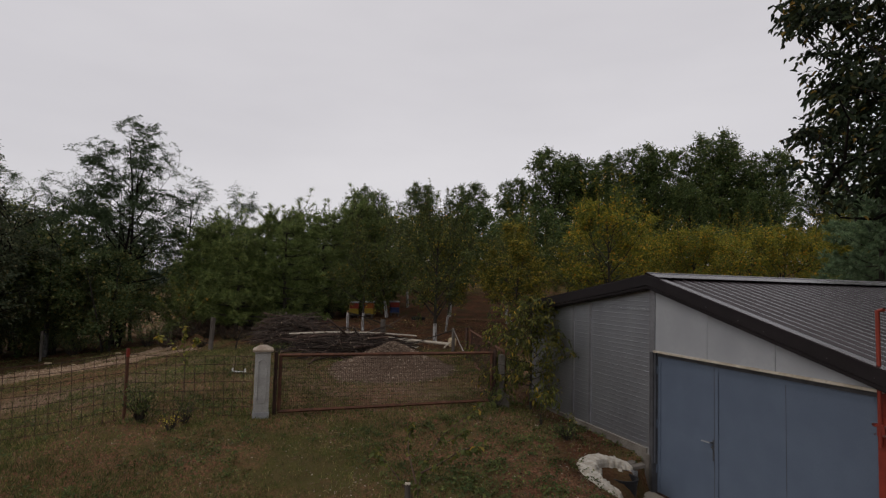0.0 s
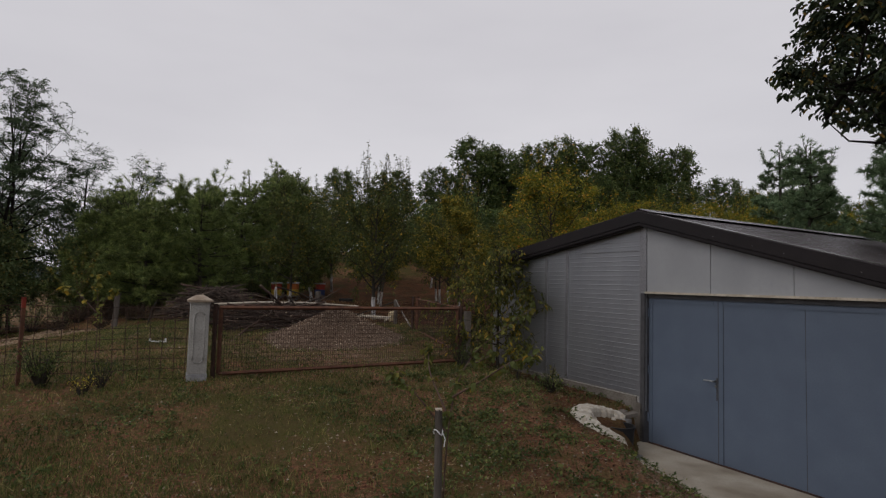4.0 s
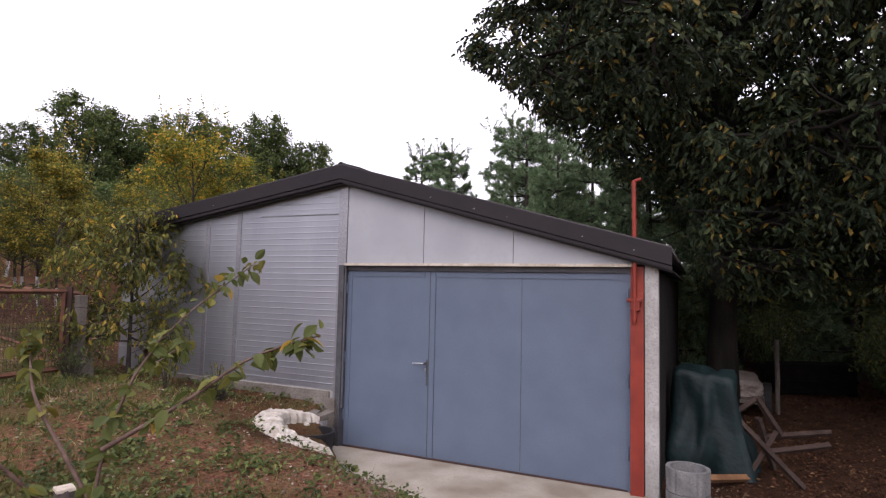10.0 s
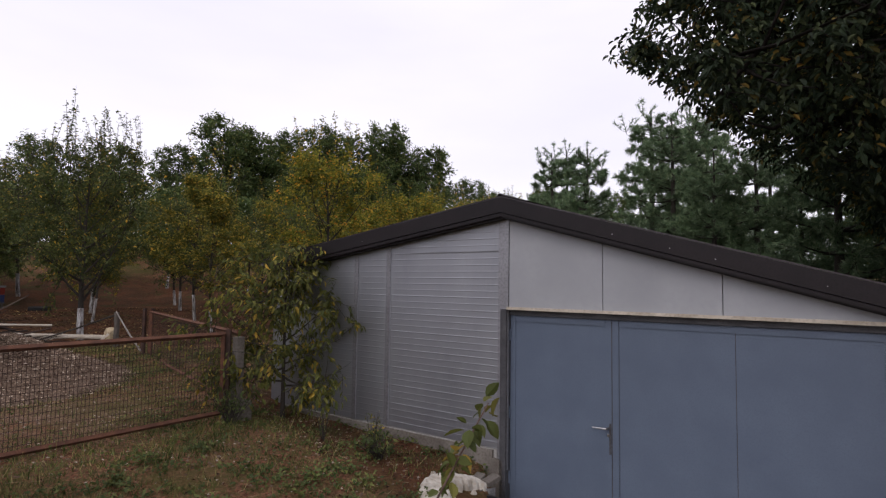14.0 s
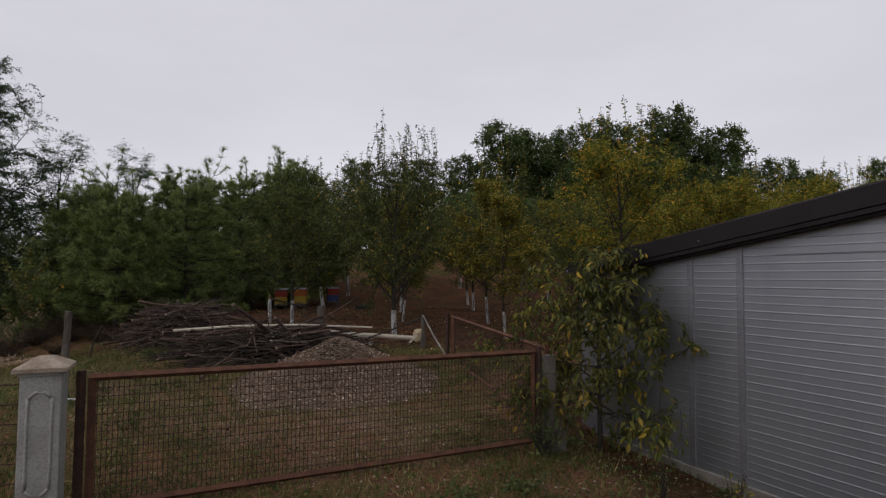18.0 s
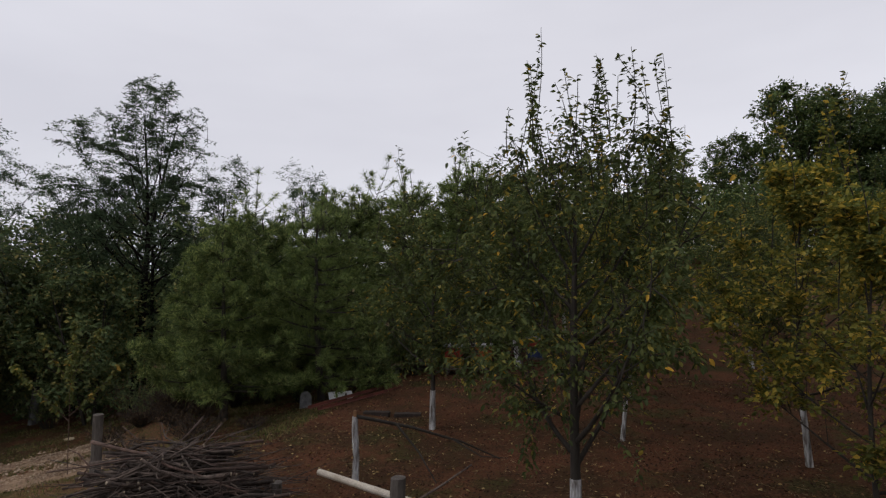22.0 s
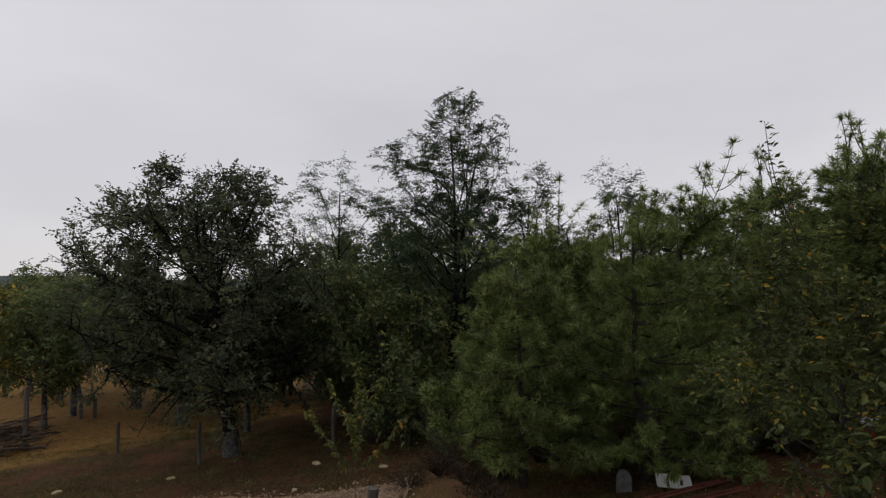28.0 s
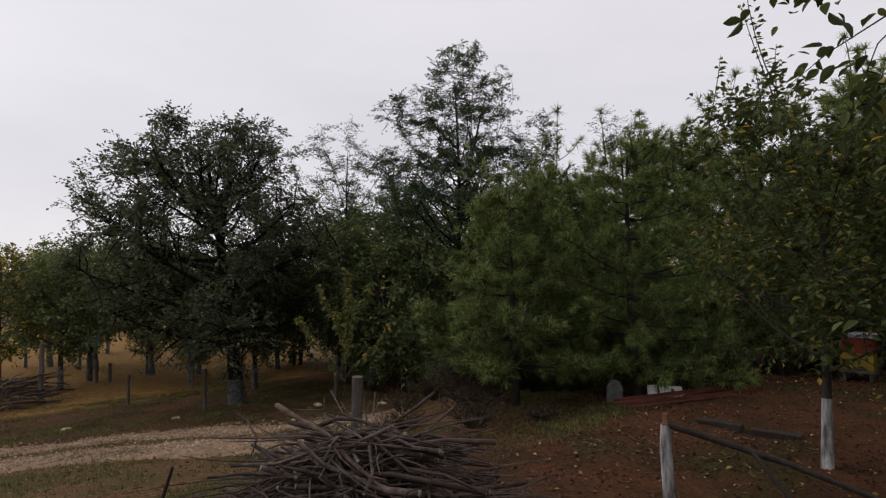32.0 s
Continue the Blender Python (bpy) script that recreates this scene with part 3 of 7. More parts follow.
# ---- limestone track: two wheel ruts with a grassy middle ----
dense = []
for (ax, ay), (bx, by) in zip(TRACK_LINE[:-1], TRACK_LINE[1:]):
    for t in np.linspace(0, 1, 24, endpoint=False):
        dense.append((ax + t * (bx - ax), ay + t * (by - ay)))
dense = np.array(dense)
for _ in range(12):
    dense[1:-1] = (dense[:-2] + 2 * dense[1:-1] + dense[2:]) / 4
tangent = unit(np.gradient(dense, axis=0))
side = np.stack([-tangent[:, 1], tangent[:, 0]], 1)
road = tagged(new("road"), "pale limestone farm track with two wheel ruts", "road", kind="structure")
rng = np.random.default_rng(5)
for lane, (inner, outer) in enumerate(((-2.2, -0.25), (0.34, 1.55))):
    cols = np.linspace(inner, outer, 9)
    wob = rng.uniform(-0.14, 0.14, (len(dense), 9))
    wob[:, 1:-1] *= 0.3
    gxy = dense[:, None] + side[:, None] * (cols[None] + wob)[..., None]
    gz = lie(gxy[..., 0], gxy[..., 1]) + bumps(gxy[..., 0], gxy[..., 1]) + 0.045 + rng.uniform(-0.012, 0.012, wob.shape)
    gz[:, 0] -= 0.09
    gz[:, -1] -= 0.09
    v = np.concatenate([gxy, gz[..., None]], -1).reshape(-1, 3)
    i, j = np.meshgrid(np.arange(len(dense) - 1), np.arange(8), indexing="ij")
    q = np.stack([i * 9 + j, i * 9 + j + 1, (i + 1) * 9 + j + 1, (i + 1) * 9 + j], -1).reshape(-1, 4)
    attach("wheel_rut", fast_mesh("wheel_rut", v, q, True), TRACK, road)


def pebbles(P, size, rng):
    """Small angular stones at P."""
    octa = np.array([(1, 0, 0), (0, 1, 0), (-1, 0, 0), (0, -1, 0), (0, 0, 0.7), (0, 0, -0.7)], float)
    faces = np.array([(0, 1, 4), (1, 2, 4), (2, 3, 4), (3, 0, 4), (1, 0, 5), (2, 1, 5), (3, 2, 5), (0, 3, 5)])
    k = len(P)
    s = size * rng.uniform(0.5, 1.5, (k, 1, 1)) * rng.uniform(0.6, 1.2, (k, 6, 1))
    a = rng.uniform(0, 6.3, k)
    rot = np.stack([np.stack([np.cos(a), -np.sin(a), 0 * a], 1), np.stack([np.sin(a), np.cos(a), 0 * a], 1), np.stack([0 * a, 0 * a, 0 * a + 1], 1)], 1)
    v = np.einsum("kij,pj->kpi", rot, octa) * s + P[:, None]
    return v.reshape(-1, 3), (faces[None] + np.arange(k)[:, None, None] * 6).reshape(-1, 3)


near_part = [k for k in range(len(dense)) if -22 < dense[k, 0] < -9]
pick = rng.choice(near_part, 9000)
across = np.where(rng.random(9000) < 0.5, rng.normal(-0.98, 0.42, 9000), rng.normal(0.98, 0.42, 9000))
pxy = dense[pick] + side[pick] * across[:, None] + rng.normal(0, 0.12, (9000, 2))
pz = lie(pxy[:, 0], pxy[:, 1]) + bumps(pxy[:, 0], pxy[:, 1]) + 0.045
v, f = pebbles(np.concatenate([pxy, pz[:, None]], 1), 0.030, rng)
tagged(attach("track_stones", fast_mesh("track_stones", v, f), WHITE_PEBBLE, None), "loose pale limestone chips on the farm track", "stones", kind="stuff")

# ---- shed: local x runs along the gable to the right, y into the building ----
SX, SY, SR = 3.46, 9.12, -70.4
SLEFT, SRIGHT, SDEEP, APEX = -4.1, 3.67, 6.15, 3.22
PITCH_L, PITCH_R = 0.150, 0.280


def under(x):
    """Underside of the verge along the gable."""
    return APEX + 0.035 - PITCH_R * x if x > 0 else APEX + 0.035 + PITCH_L * x


STRIP = surface("dull_metal_strip", (0.29, 0.29, 0.305), (0.35, 0.35, 0.365), 3, 40, 0.48, 0.03, metal=0.85)
# near-black base colour carries the shade under the neighbouring tree
SIDE_DARK = surface("side_wall_in_shade", (0.022, 0.020, 0.019), (0.036, 0.033, 0.031), 3, 40, 0.95, 0.3, spec=0.1)
shed = thing("shed", "low gabled garage shed of bare metal and grey panels", "shed", SX, SY, 0, SR)


def slab_xz(outline, y0, y1):
    """A plate: outline in (x, z), between two depths."""
    bm = bmesh.new()
    f = [bm.verts.new((x, y0, z)) for x, z in outline]
    b = [bm.verts.new((x, y1, z)) for x, z in outline]
    bm.faces.new(f)
    bm.faces.new(b[::-1])
    for i in range(len(outline)):
        j = (i + 1) % len(outline)
        bm.faces.new((f[j], f[i], b[i], b[j]))
    bmesh.ops.recalc_face_normals(bm, faces=bm.faces)
    return bm


def ribbed(x0, x1, z0, pitch=0.076, depth=0.0012):
    """A cladding sheet with thin raised horizontal beads, cut to the slope of the verge."""
    bm = bmesh.new()
    cols = np.linspace(x0, x1, 7)
    top = max(under(x0), under(x1))
    levels, z, k = [(z0, 0.0)], z0, 0
    while z < top:
        deep = depth * (1.0 if k % 3 else 1.5)
        levels += [(z + pitch * 0.78, 0.0), (z + pitch * 0.84, deep), (z + pitch * 0.93, deep), (z + pitch, 0.0)]
        z += pitch
        k += 1
    grid = [[bm.verts.new((x, -o - 0.006, min(zz, under(x)))) for x in cols] for zz, o in levels]
    for r0, r1 in zip(grid[:-1], grid[1:]):
        for i in range(len(cols) - 1):
            try:
                bm.faces.new((r0[i], r0[i + 1], r1[i + 1], r1[i]))
            except ValueError:
                pass
    bmesh.ops.remove_doubles(bm, verts=bm.verts, dist=1e-5)
    return bm


PLINTH = 0.70
PLINTH_GREY = surface("damp_concrete", (0.12, 0.105, 0.09), (0.21, 0.19, 0.165), 2.5, 40, 0.95, 0.4, c=(0.09, 0.07, 0.055))
part("gable_wall", slab_xz([(SLEFT, -0.2), (-0.06, -0.2), (-0.06, under(-0.06)), (SLEFT, under(SLEFT))], 0.0, 0.09), CAST, shed)
part("cladding_panel", ribbed(-1.75, -0.10, PLINTH), CLADDING, shed, "horizontally ribbed bare metal cladding panel")
part("cladding_panel", ribbed(-2.33, -1.78, PLINTH), CLADDING, shed)
part("cladding_panel", ribbed(SLEFT, -2.36, PLINTH), CLADDING, shed)
part("cover_strip", slab_xz([(-1.79, PLINTH), (-1.72, PLINTH), (-1.72, under(-1.72)), (-1.79, under(-1.79))], -0.019, -0.002), STRIP, shed)
part("cover_strip", slab_xz([(-2.37, PLINTH), (-2.30, PLINTH), (-2.30, under(-2.30)), (-2.37, under(-2.37))], -0.019, -0.002), STRIP, shed)
part("cover_strip", slab_xz([(-1.40, 2.90), (-0.10, 2.90), (-0.10, 2.925), (-1.40, 2.925)], -0.021, -0.002), CLADDING, shed)
part("corner_strip", slab_xz([(-0.10, 0.5), (0.03, 0.5), (0.03, 2.27), (0.03, under(0.03)), (-0.10, under(-0.10))], -0.024, 0.0), STRIP, shed, "dull folded metal strip")
part("plinth", slab_xz([(SLEFT - 0.03, -0.3), (-0.16, -0.3), (-0.16, PLINTH - 0.02), (SLEFT - 0.03, PLINTH - 0.02)], -0.03, 0.06), PLINTH_GREY, shed, "rough concrete plinth")
part("gate_pier", slab_xz([(-0.16, -0.25), (-0.02, -0.25), (-0.02, 0.60), (-0.16, 0.60)], -0.05, 0.07), PLINTH_GREY, shed)
part("jamb", slab_xz([(-0.055, -0.05), (0.02, -0.05), (0.02, 2.25), (-0.055, 2.25)], -0.05, 0.08), DOOR_EDGE, shed, "dark steel door jamb")
cuts = (0.03, 1.10, 2.19, 3.62)
for a, b in zip(cuts[:-1], cuts[1:]):
    part("gable_panel", slab_xz([(a + 0.004, 2.27), (b - 0.004, 2.27), (b - 0.004, max(2.275, under(b))), (a + 0.004, under(a))], -0.012, 0.05), PANEL, shed)
part("lintel_trim", slab_xz([(0.02, 2.245), (3.47, 2.245), (3.47, 2.275), (0.02, 2.275)], -0.05, 0.02), PALE_WOOD, shed, "pale lintel strip above the doors")
part("lintel", slab_xz([(0.02, 2.185), (3.47, 2.185), (3.47, 2.243), (0.02, 2.243)], 0.02, 0.10), DOOR_EDGE, shed)


DOOR_Y = 0.055


def door_leaf(x0, x1, label):
    """A sheet steel leaf with a pressed line round its edge."""
    leaf = part("door_leaf", slab_xz([(x0, 0.05), (x1, 0.05), (x1, 2.18), (x0, 2.18)], DOOR_Y, DOOR_Y + 0.045), DOOR_BLUE, shed, label)
    for a, b, lo, hi in ((x0, x0 + 0.062, 0.05, 2.18), (x1 - 0.062, x1, 0.05, 2.18), (x0 + 0.066, x1 - 0.066, 2.118, 2.18)):
        part("rim", slab_xz([(a, lo), (b, lo), (b, hi), (a, hi)], DOOR_Y - 0.010, DOOR_Y + 0.001), DOOR_BLUE, leaf)
    return leaf


leaf = door_leaf(0.025, 1.165, "blue-grey painted steel service door leaf")
handle = tube_part("handle", [([(0.985, DOOR_Y - 0.06, 1.11), (1.06, DOOR_Y - 0.065, 1.115), (1.13, DOOR_Y - 0.06, 1.115)], [0.009, 0.010, 0.010]), ([(1.13, DOOR_Y - 0.063, 1.115), (1.13, DOOR_Y, 1.115)], [0.010, 0.012])], STEEL, leaf, "steel lever handle", 8)
part("lock_plate", box(0.022, 0.006, 0.30, 0.003, (1.152, DOOR_Y - 0.013, 0.86)), DOOR_EDGE, leaf)
part("keyhole", box(0.018, 0.006, 0.03, 0.003, (1.13, DOOR_Y - 0.013, 1.03)), STEEL, leaf)
wide = door_leaf(1.175, 3.375, "blue-grey painted wide steel door leaf")
for a, b in ((1.166, 1.174), (1.240, 1.243), (2.272, 2.278)):
    part("gap", slab_xz([(a, 0.06), (b, 0.06), (b, 2.17 if a < 1.2 else 2.117), (a, 2.17 if a < 1.2 else 2.117)], DOOR_Y - 0.011 if a < 1.2 else DOOR_Y - 0.002, DOOR_Y + 0.002), DOOR_EDGE, wide)
part("hinge_stile", slab_xz([(3.378, 0.03), (3.415, 0.03), (3.415, 2.19), (3.378, 2.19)], DOOR_Y - 0.035, DOOR_Y + 0.04), DOOR_BLUE, shed)
part("threshold", slab_xz([(0.02, 0.0), (3.41, 0.0), (3.41, 0.05), (0.02, 0.05)], DOOR_Y - 0.02, DOOR_Y + 0.04), RUST_DARK, shed, "rusty door threshold")
for z in (0.35, 1.05, 1.9):
    tube_part("hinge", [([(3.380, DOOR_Y - 0.045, z), (3.380, DOOR_Y - 0.045, z + 0.13)], [0.014, 0.014])], DOOR_BLUE, wide, sides=8)
    tube_part("hinge", [([(0.022, DOOR_Y - 0.02, z), (0.022, DOOR_Y - 0.02, z + 0.13)], [0.014, 0.014])], DOOR_BLUE, leaf, sides=8)
part("corner_column", slab_xz([(3.545, -0.05), (SRIGHT, -0.05), (SRIGHT, 2.27), (3.545, 2.27)], -0.03, 0.12), CAST, shed, "pale concrete corner column")
part("side_wall", slab_xz([(SRIGHT - 0.12, -0.1), (SRIGHT, -0.1), (SRIGHT, 2.2), (SRIGHT - 0.12, 2.2)], 0.13, SDEEP), SIDE_DARK, shed, "side wall coloured near-black for the tree's shade")
part("side_wall", slab_xz([(SLEFT, -0.1), (SLEFT + 0.12, -0.1), (SLEFT + 0.12, under(SLEFT)), (SLEFT, under(SLEFT))], 0.1, SDEEP), CLADDING, shed)
part("back_wall", slab_xz([(SLEFT, -0.1), (SRIGHT, -0.1), (SRIGHT, 2.18), (0, APEX - 0.02), (SLEFT, under(SLEFT) - 0.02)], SDEEP, SDEEP + 0.1), CAST, shed)


def roof_slope(x_eave, pitch_by, name):
    """Trapezoid-ribbed sheet from the ridge to the eave."""
    bm = bmesh.new()
    prof, y = [], -0.14
    while y < SDEEP + 0.25:
        prof += [(y, 0), (y + 0.10, 0), (y + 0.125, 0.03), (y + 0.165, 0.03), (y + 0.19, 0)]
        y += 0.19
    a = [bm.verts.new((0.0, py, APEX + 0.235 + pz)) for py, pz in prof]
    b = [bm.verts.new((x_eave, py, APEX + 0.235 - pitch_by * abs(x_eave) + pz)) for py, pz in prof]
    c = [bm.verts.new((x_eave, py, APEX + 0.205 - pitch_by * abs(x_eave) + pz * 0.9)) for py, pz in prof]
    d = [bm.verts.new((0.0, py, APEX + 0.205 + pz * 0.9)) for py, pz in prof]
    for i in range(len(prof) - 1):
        for r0, r1 in ((a, b), (b, c), (c, d)):
            bm.faces.new((r0[i], r0[i + 1], r1[i + 1], r1[i]))
    bmesh.ops.remove_doubles(bm, verts=bm.verts, dist=1e-5)
    bmesh.ops.recalc_face_normals(bm, faces=bm.faces)
    return part(name, bm, ROOF_BROWN, shed)


tagged(roof_slope(3.80, PITCH_R, "roof"), "dark brown ribbed sheet metal roof")
roof_slope(-4.18, PITCH_L, "roof")
for xe, ph in ((3.80, PITCH_R), (-4.18, PITCH_L)):
    e = xe * 1.0
    z1 = APEX + 0.265 - ph * abs(e)
    part("fascia", slab_xz([(0, APEX + 0.265), (e, z1), (e, z1 - 0.165), (0, APEX + 0.10)], -0.17, -0.145), FASCIA_BROWN, shed, "dark brown verge fascia")
    part("fascia_lip", slab_xz([(0, APEX + 0.092), (e, z1 - 0.173), (e, z1 - 0.212), (0, APEX + 0.053)], -0.158, -0.03), FASCIA_BROWN, shed)
    part("fascia_return", slab_xz([(0, APEX + 0.055), (e, z1 - 0.210), (e, z1 - 0.232), (0, APEX + 0.033)], -0.120, -0.02), FASCIA_BROWN, shed)
    part("verge_cap", slab_xz([(0, APEX + 0.28), (e, z1 + 0.015), (e, z1 + 0.003), (0, APEX + 0.268)], -0.172, -0.06), ROOF_BROWN, shed)
    part("soffit", slab_xz([(0, APEX + 0.058), (e, z1 - 0.207), (e, z1 - 0.219), (0, APEX + 0.046)], -0.02, SDEEP + 0.1), DOOR_EDGE, shed)
    for s in ((0.33, 0.47, 0.57, 0.78, 0.91) if e > 0 else (0.5, 0.8)):
        part("screw", box(0.007, 0.006, 0.007, 0, (e * s, -0.175, APEX + 0.15 - ph * abs(e) * s)), STEEL, shed)
tube_part("ridge_cap", [([(0, -0.17, APEX + 0.26), (0, SDEEP + 0.28, APEX + 0.26)], [0.05, 0.05])], ROOF_BROWN, shed, sides=8)

part("ridge_flashing", slab_xz([(0.0, APEX + 0.30), (0.26, APEX + 0.30 - 0.26 * PITCH_R), (0.26, APEX + 0.292 - 0.26 * PITCH_R), (0.0, APEX + 0.292)], -0.16, SDEEP + 0.26), ROOF_BROWN, shed)
gut = []
for a in np.linspace(0, math.pi, 9):
    gut.append((-4.235 - 0.07 * math.cos(a), 2.81 - 0.07 * math.sin(a)))
gut += [(x * 1.0 + (0.012 if x < -4.235 else -0.012), z + 0.006) for x, z in gut[::-1]]
part("gutter", slab_xz(gut, -0.12, SDEEP + 0.2), ROOF_BROWN, shed, "dark brown half-round eaves gutter")
# red post with a pipe beside the doors
post = thing("steel_post", "red painted steel post with a thin pipe on top", "post", SX, SY, 0, SR)
part("column", box(0.125, 0.10, 2.02, 0.006, (3.475, -0.02, -0.02)), RED_PAINT, post)
part("head", box(0.125, 0.07, 0.25, 0.006, (3.475, -0.005, 2.0)), RED_PAINT, post)
tube_part("pipe", [([(3.455, -0.095, 1.7), (3.455, -0.095, 2.4), (3.45, -0.095, 3.10)], [0.021, 0.021, 0.021]), ([(3.45, -0.095, 3.09), (3.52, -0.10, 3.11)], [0.017, 0.02])], RED_PAINT, post, sides=8)
part("bracket", box(0.15, 0.04, 0.035, 0.008, (3.46, -0.09, 1.90)), RED_PAINT, post)
part("bracket", box(0.08, 0.04, 0.10, 0.008, (3.465, -0.085, 1.81)), RED_PAINT, post)
for dx, bz in ((-0.06, 1.925), (0.06, 1.925), (-0.045, 1.83), (0.045, 1.83)):
    tube_part("bolt", [([(3.463 + dx, -0.112, bz), (3.463 + dx, -0.128, bz)], [0.010, 0.010])], STEEL, post, sides=6)

# concrete apron before the doors
apron = bmesh.new()
outline = [(-0.06, 0.0), (-0.02, -0.28), (0.35, -0.62), (0.8, -0.9), (1.5, -1.12), (2.4, -1.24), (3.3, -1.32), (3.72, -1.22), (3.9, -0.7), (3.8, 0.02)]
top = [apron.verts.new((x, y, 0.045)) for x, y in outline]
low = [apron.verts.new((x, y, -0.15)) for x, y in outline]
apron.faces.new(top)
for i in range(len(outline)):
    j = (i + 1) % len(outline)
    apron.faces.new((top[j], top[i], low[i], low[j]))
bmesh.ops.recalc_face_normals(apron, faces=apron.faces)
bmesh.ops.bevel(apron, geom=[e for e in apron.edges if all(v.co.z > 0 for v in e.verts)], offset=0.015, segments=2, affect="EDGES")
apron_ob = part("pavement", apron, CONCRETE, None, m=pose(SX, SY, 0, 0, 0, SR))
tagged(apron_ob, "worn concrete apron before the shed doors", "pavement", kind="structure")

# ---- field gate between two pillars ----
G0, G1 = np.array((-3.05, 10.55)), np.array((1.10, 11.85))
gate_len = float(np.linalg.norm(G1 - G0))
gate_rz = math.degrees(math.atan2(G1[1] - G0[1], G1[0] - G0[0]))


def mesh_wires(w, z0, z1, nx, nz, r=0.003, tilt=0.0, rng=None):
    """Crossing wires as thin square rods."""
    paths = []
    for x in np.linspace(0, w, nx):
        j = rng.normal(0, 0.006) if rng is not None else 0
        paths.append((np.array([(x + j, 0, z0 + tilt * x / w), (x - j, 0, z1 + tilt * x / w)]), [r, r]))
    for z in np.linspace(z0, z1, nz):
        paths.append((np.array([(0, r * 1.6, z), (w, r * 1.6, z + tilt)]), [r, r]))
    return paths


def angle_bar(p0, p1, s=0.04):
    p0, p1 = np.array(p0, float), np.array(p1, float)
    return ([p0, p1], [s * 0.7, s * 0.7])


gate = thing("field_gate", "low rusty steel field gate filled with wire mesh", "gate", G0[0], G0[1], 0.0, gate_rz)
w = gate_len
for nm, a, b in (("top_rail", (0.06, 0, 1.84), (w, 0, 1.84)), ("bottom_rail", (0.06, 0, 0.80), (w, 0, 0.86)), ("stile", (0.08, 0, 0.80), (0.08, 0, 1.84)), ("stile", (w - 0.02, 0, 0.86), (w - 0.02, 0, 1.84))):
    tube_part(nm, [angle_bar(a, b, 0.045)], RUST, gate, sides=4)
tube_part("wire_mesh", mesh_wires(w - 0.12, 0.83, 1.82, 112, 15, 0.003), RUST_DARK, gate, "rusty wire mesh", 4, pose(0.08, 0, 0))
tube_part("gate_post", [angle_bar((0.0, 0, 0.5), (0.0, 0, 1.90), 0.05)], RUST_DARK, gate, sides=4)
tube_part("gate_post", [angle_bar((w + 0.05, 0, 0.55), (w + 0.05, 0, 1.90), 0.06)], RUST_DARK, gate, sides=4)


CAP_TAN = surface("stained_pillar_cap", (0.25, 0.19, 0.14), (0.40, 0.33, 0.26), 9, 60, 0.95, 0.3, c=(0.17, 0.13, 0.10))


def pillar(x, y, rz, z0, z1, label):
    """A cast pillar with a raised oblong frame on its face and a moulded cap."""
    p = thing("gate_pillar", label, "pillar", x, y, z0, rz)
    h = z1 - z0
    s = 0.27
    part("base", box(s + 0.02, s + 0.02, 0.34, 0.012, (0, 0, -0.2)), BLOCK, p, "grey concrete footing")
    part("shaft", box(s, s, h - 0.14 - 0.10, 0.01, (0, 0, 0.14)), CAST, p)
    for fy in (-1, 1):
        loop = []
        for t in np.linspace(0, 2 * np.pi, 29):
            cx = 0.078 * np.sign(np.cos(t)) * min(1, abs(np.cos(t)) * 2.2) * (0.72 if abs(np.sin(t)) > 0.93 else 1)
            cz = (h * 0.30) * np.sign(np.sin(t)) * (1 if abs(np.sin(t)) > 0.93 else min(0.88, abs(np.sin(t)) * 1.6))
            loop.append((cx, fy * (s / 2 + 0.001), h * 0.53 + cz))
        tube_part("moulding", [(loop, [0.013] * 29)], CAST, p, sides=6)
    part("neck", box(s + 0.025, s + 0.025, 0.03, 0.008, (0, 0, h - 0.10)), CAST, p)
    cap = bmesh.new()
    bmesh.ops.create_cone(cap, cap_ends=True, segments=4, radius1=(s + 0.09) * 0.707, radius2=0.07, depth=0.075)
    bmesh.ops.rotate(cap, matrix=Matrix.Rotation(radians(45), 3, "Z"), verts=cap.verts)
    bmesh.ops.translate(cap, vec=(0, 0, h + 0.0), verts=cap.verts)
    box(s + 0.09, s + 0.09, 0.035, 0.006, (0, 0, h - 0.072), cap)
    part("cap", cap, CAP_TAN, p, "pale moulded pillar cap")
    return p


pillar(-3.26, 10.43, gate_rz, 0.70, 2.0, "pale cast concrete gate pillar with a moulded frame")
slim = thing("gate_pillar", "slim weathered concrete gate post on a block footing", "pillar", 1.30, 11.95, 0.70, gate_rz)
part("base", box(0.28, 0.28, 0.42, 0.015, (0, 0, -0.15)), PLINTH_GREY, slim)
part("shaft", box(0.11, 0.11, 0.82, 0.01, (0, 0, 0.27)), PLINTH_GREY, slim)

# second mesh leaf, standing open along the orchard fence
leaf2 = thing("field_gate", "second rusty mesh field gate standing open", "gate", 0.90, 17.25, 0, -84)
L2 = 4.9
for nm, a, b in (("top_rail", (0, 0, 1.86), (L2, 0, 1.80)), ("bottom_rail", (0, 0, 0.98), (L2, 0, 0.86)), ("stile", (0, 0, 0.9), (0, 0, 1.92)), ("stile", (L2, 0, 0.8), (L2, 0, 1.85)), ("stile", (0.12, 0, 0.9), (0.12, 0, 1.9))):
    tube_part(nm, [angle_bar(a, b, 0.04)], RUST, leaf2, sides=4)
tube_part("wire_mesh", mesh_wires(L2, 0.96, 1.84, 74, 14, 0.0028, -0.07), RUST_DARK, leaf2, sides=4)

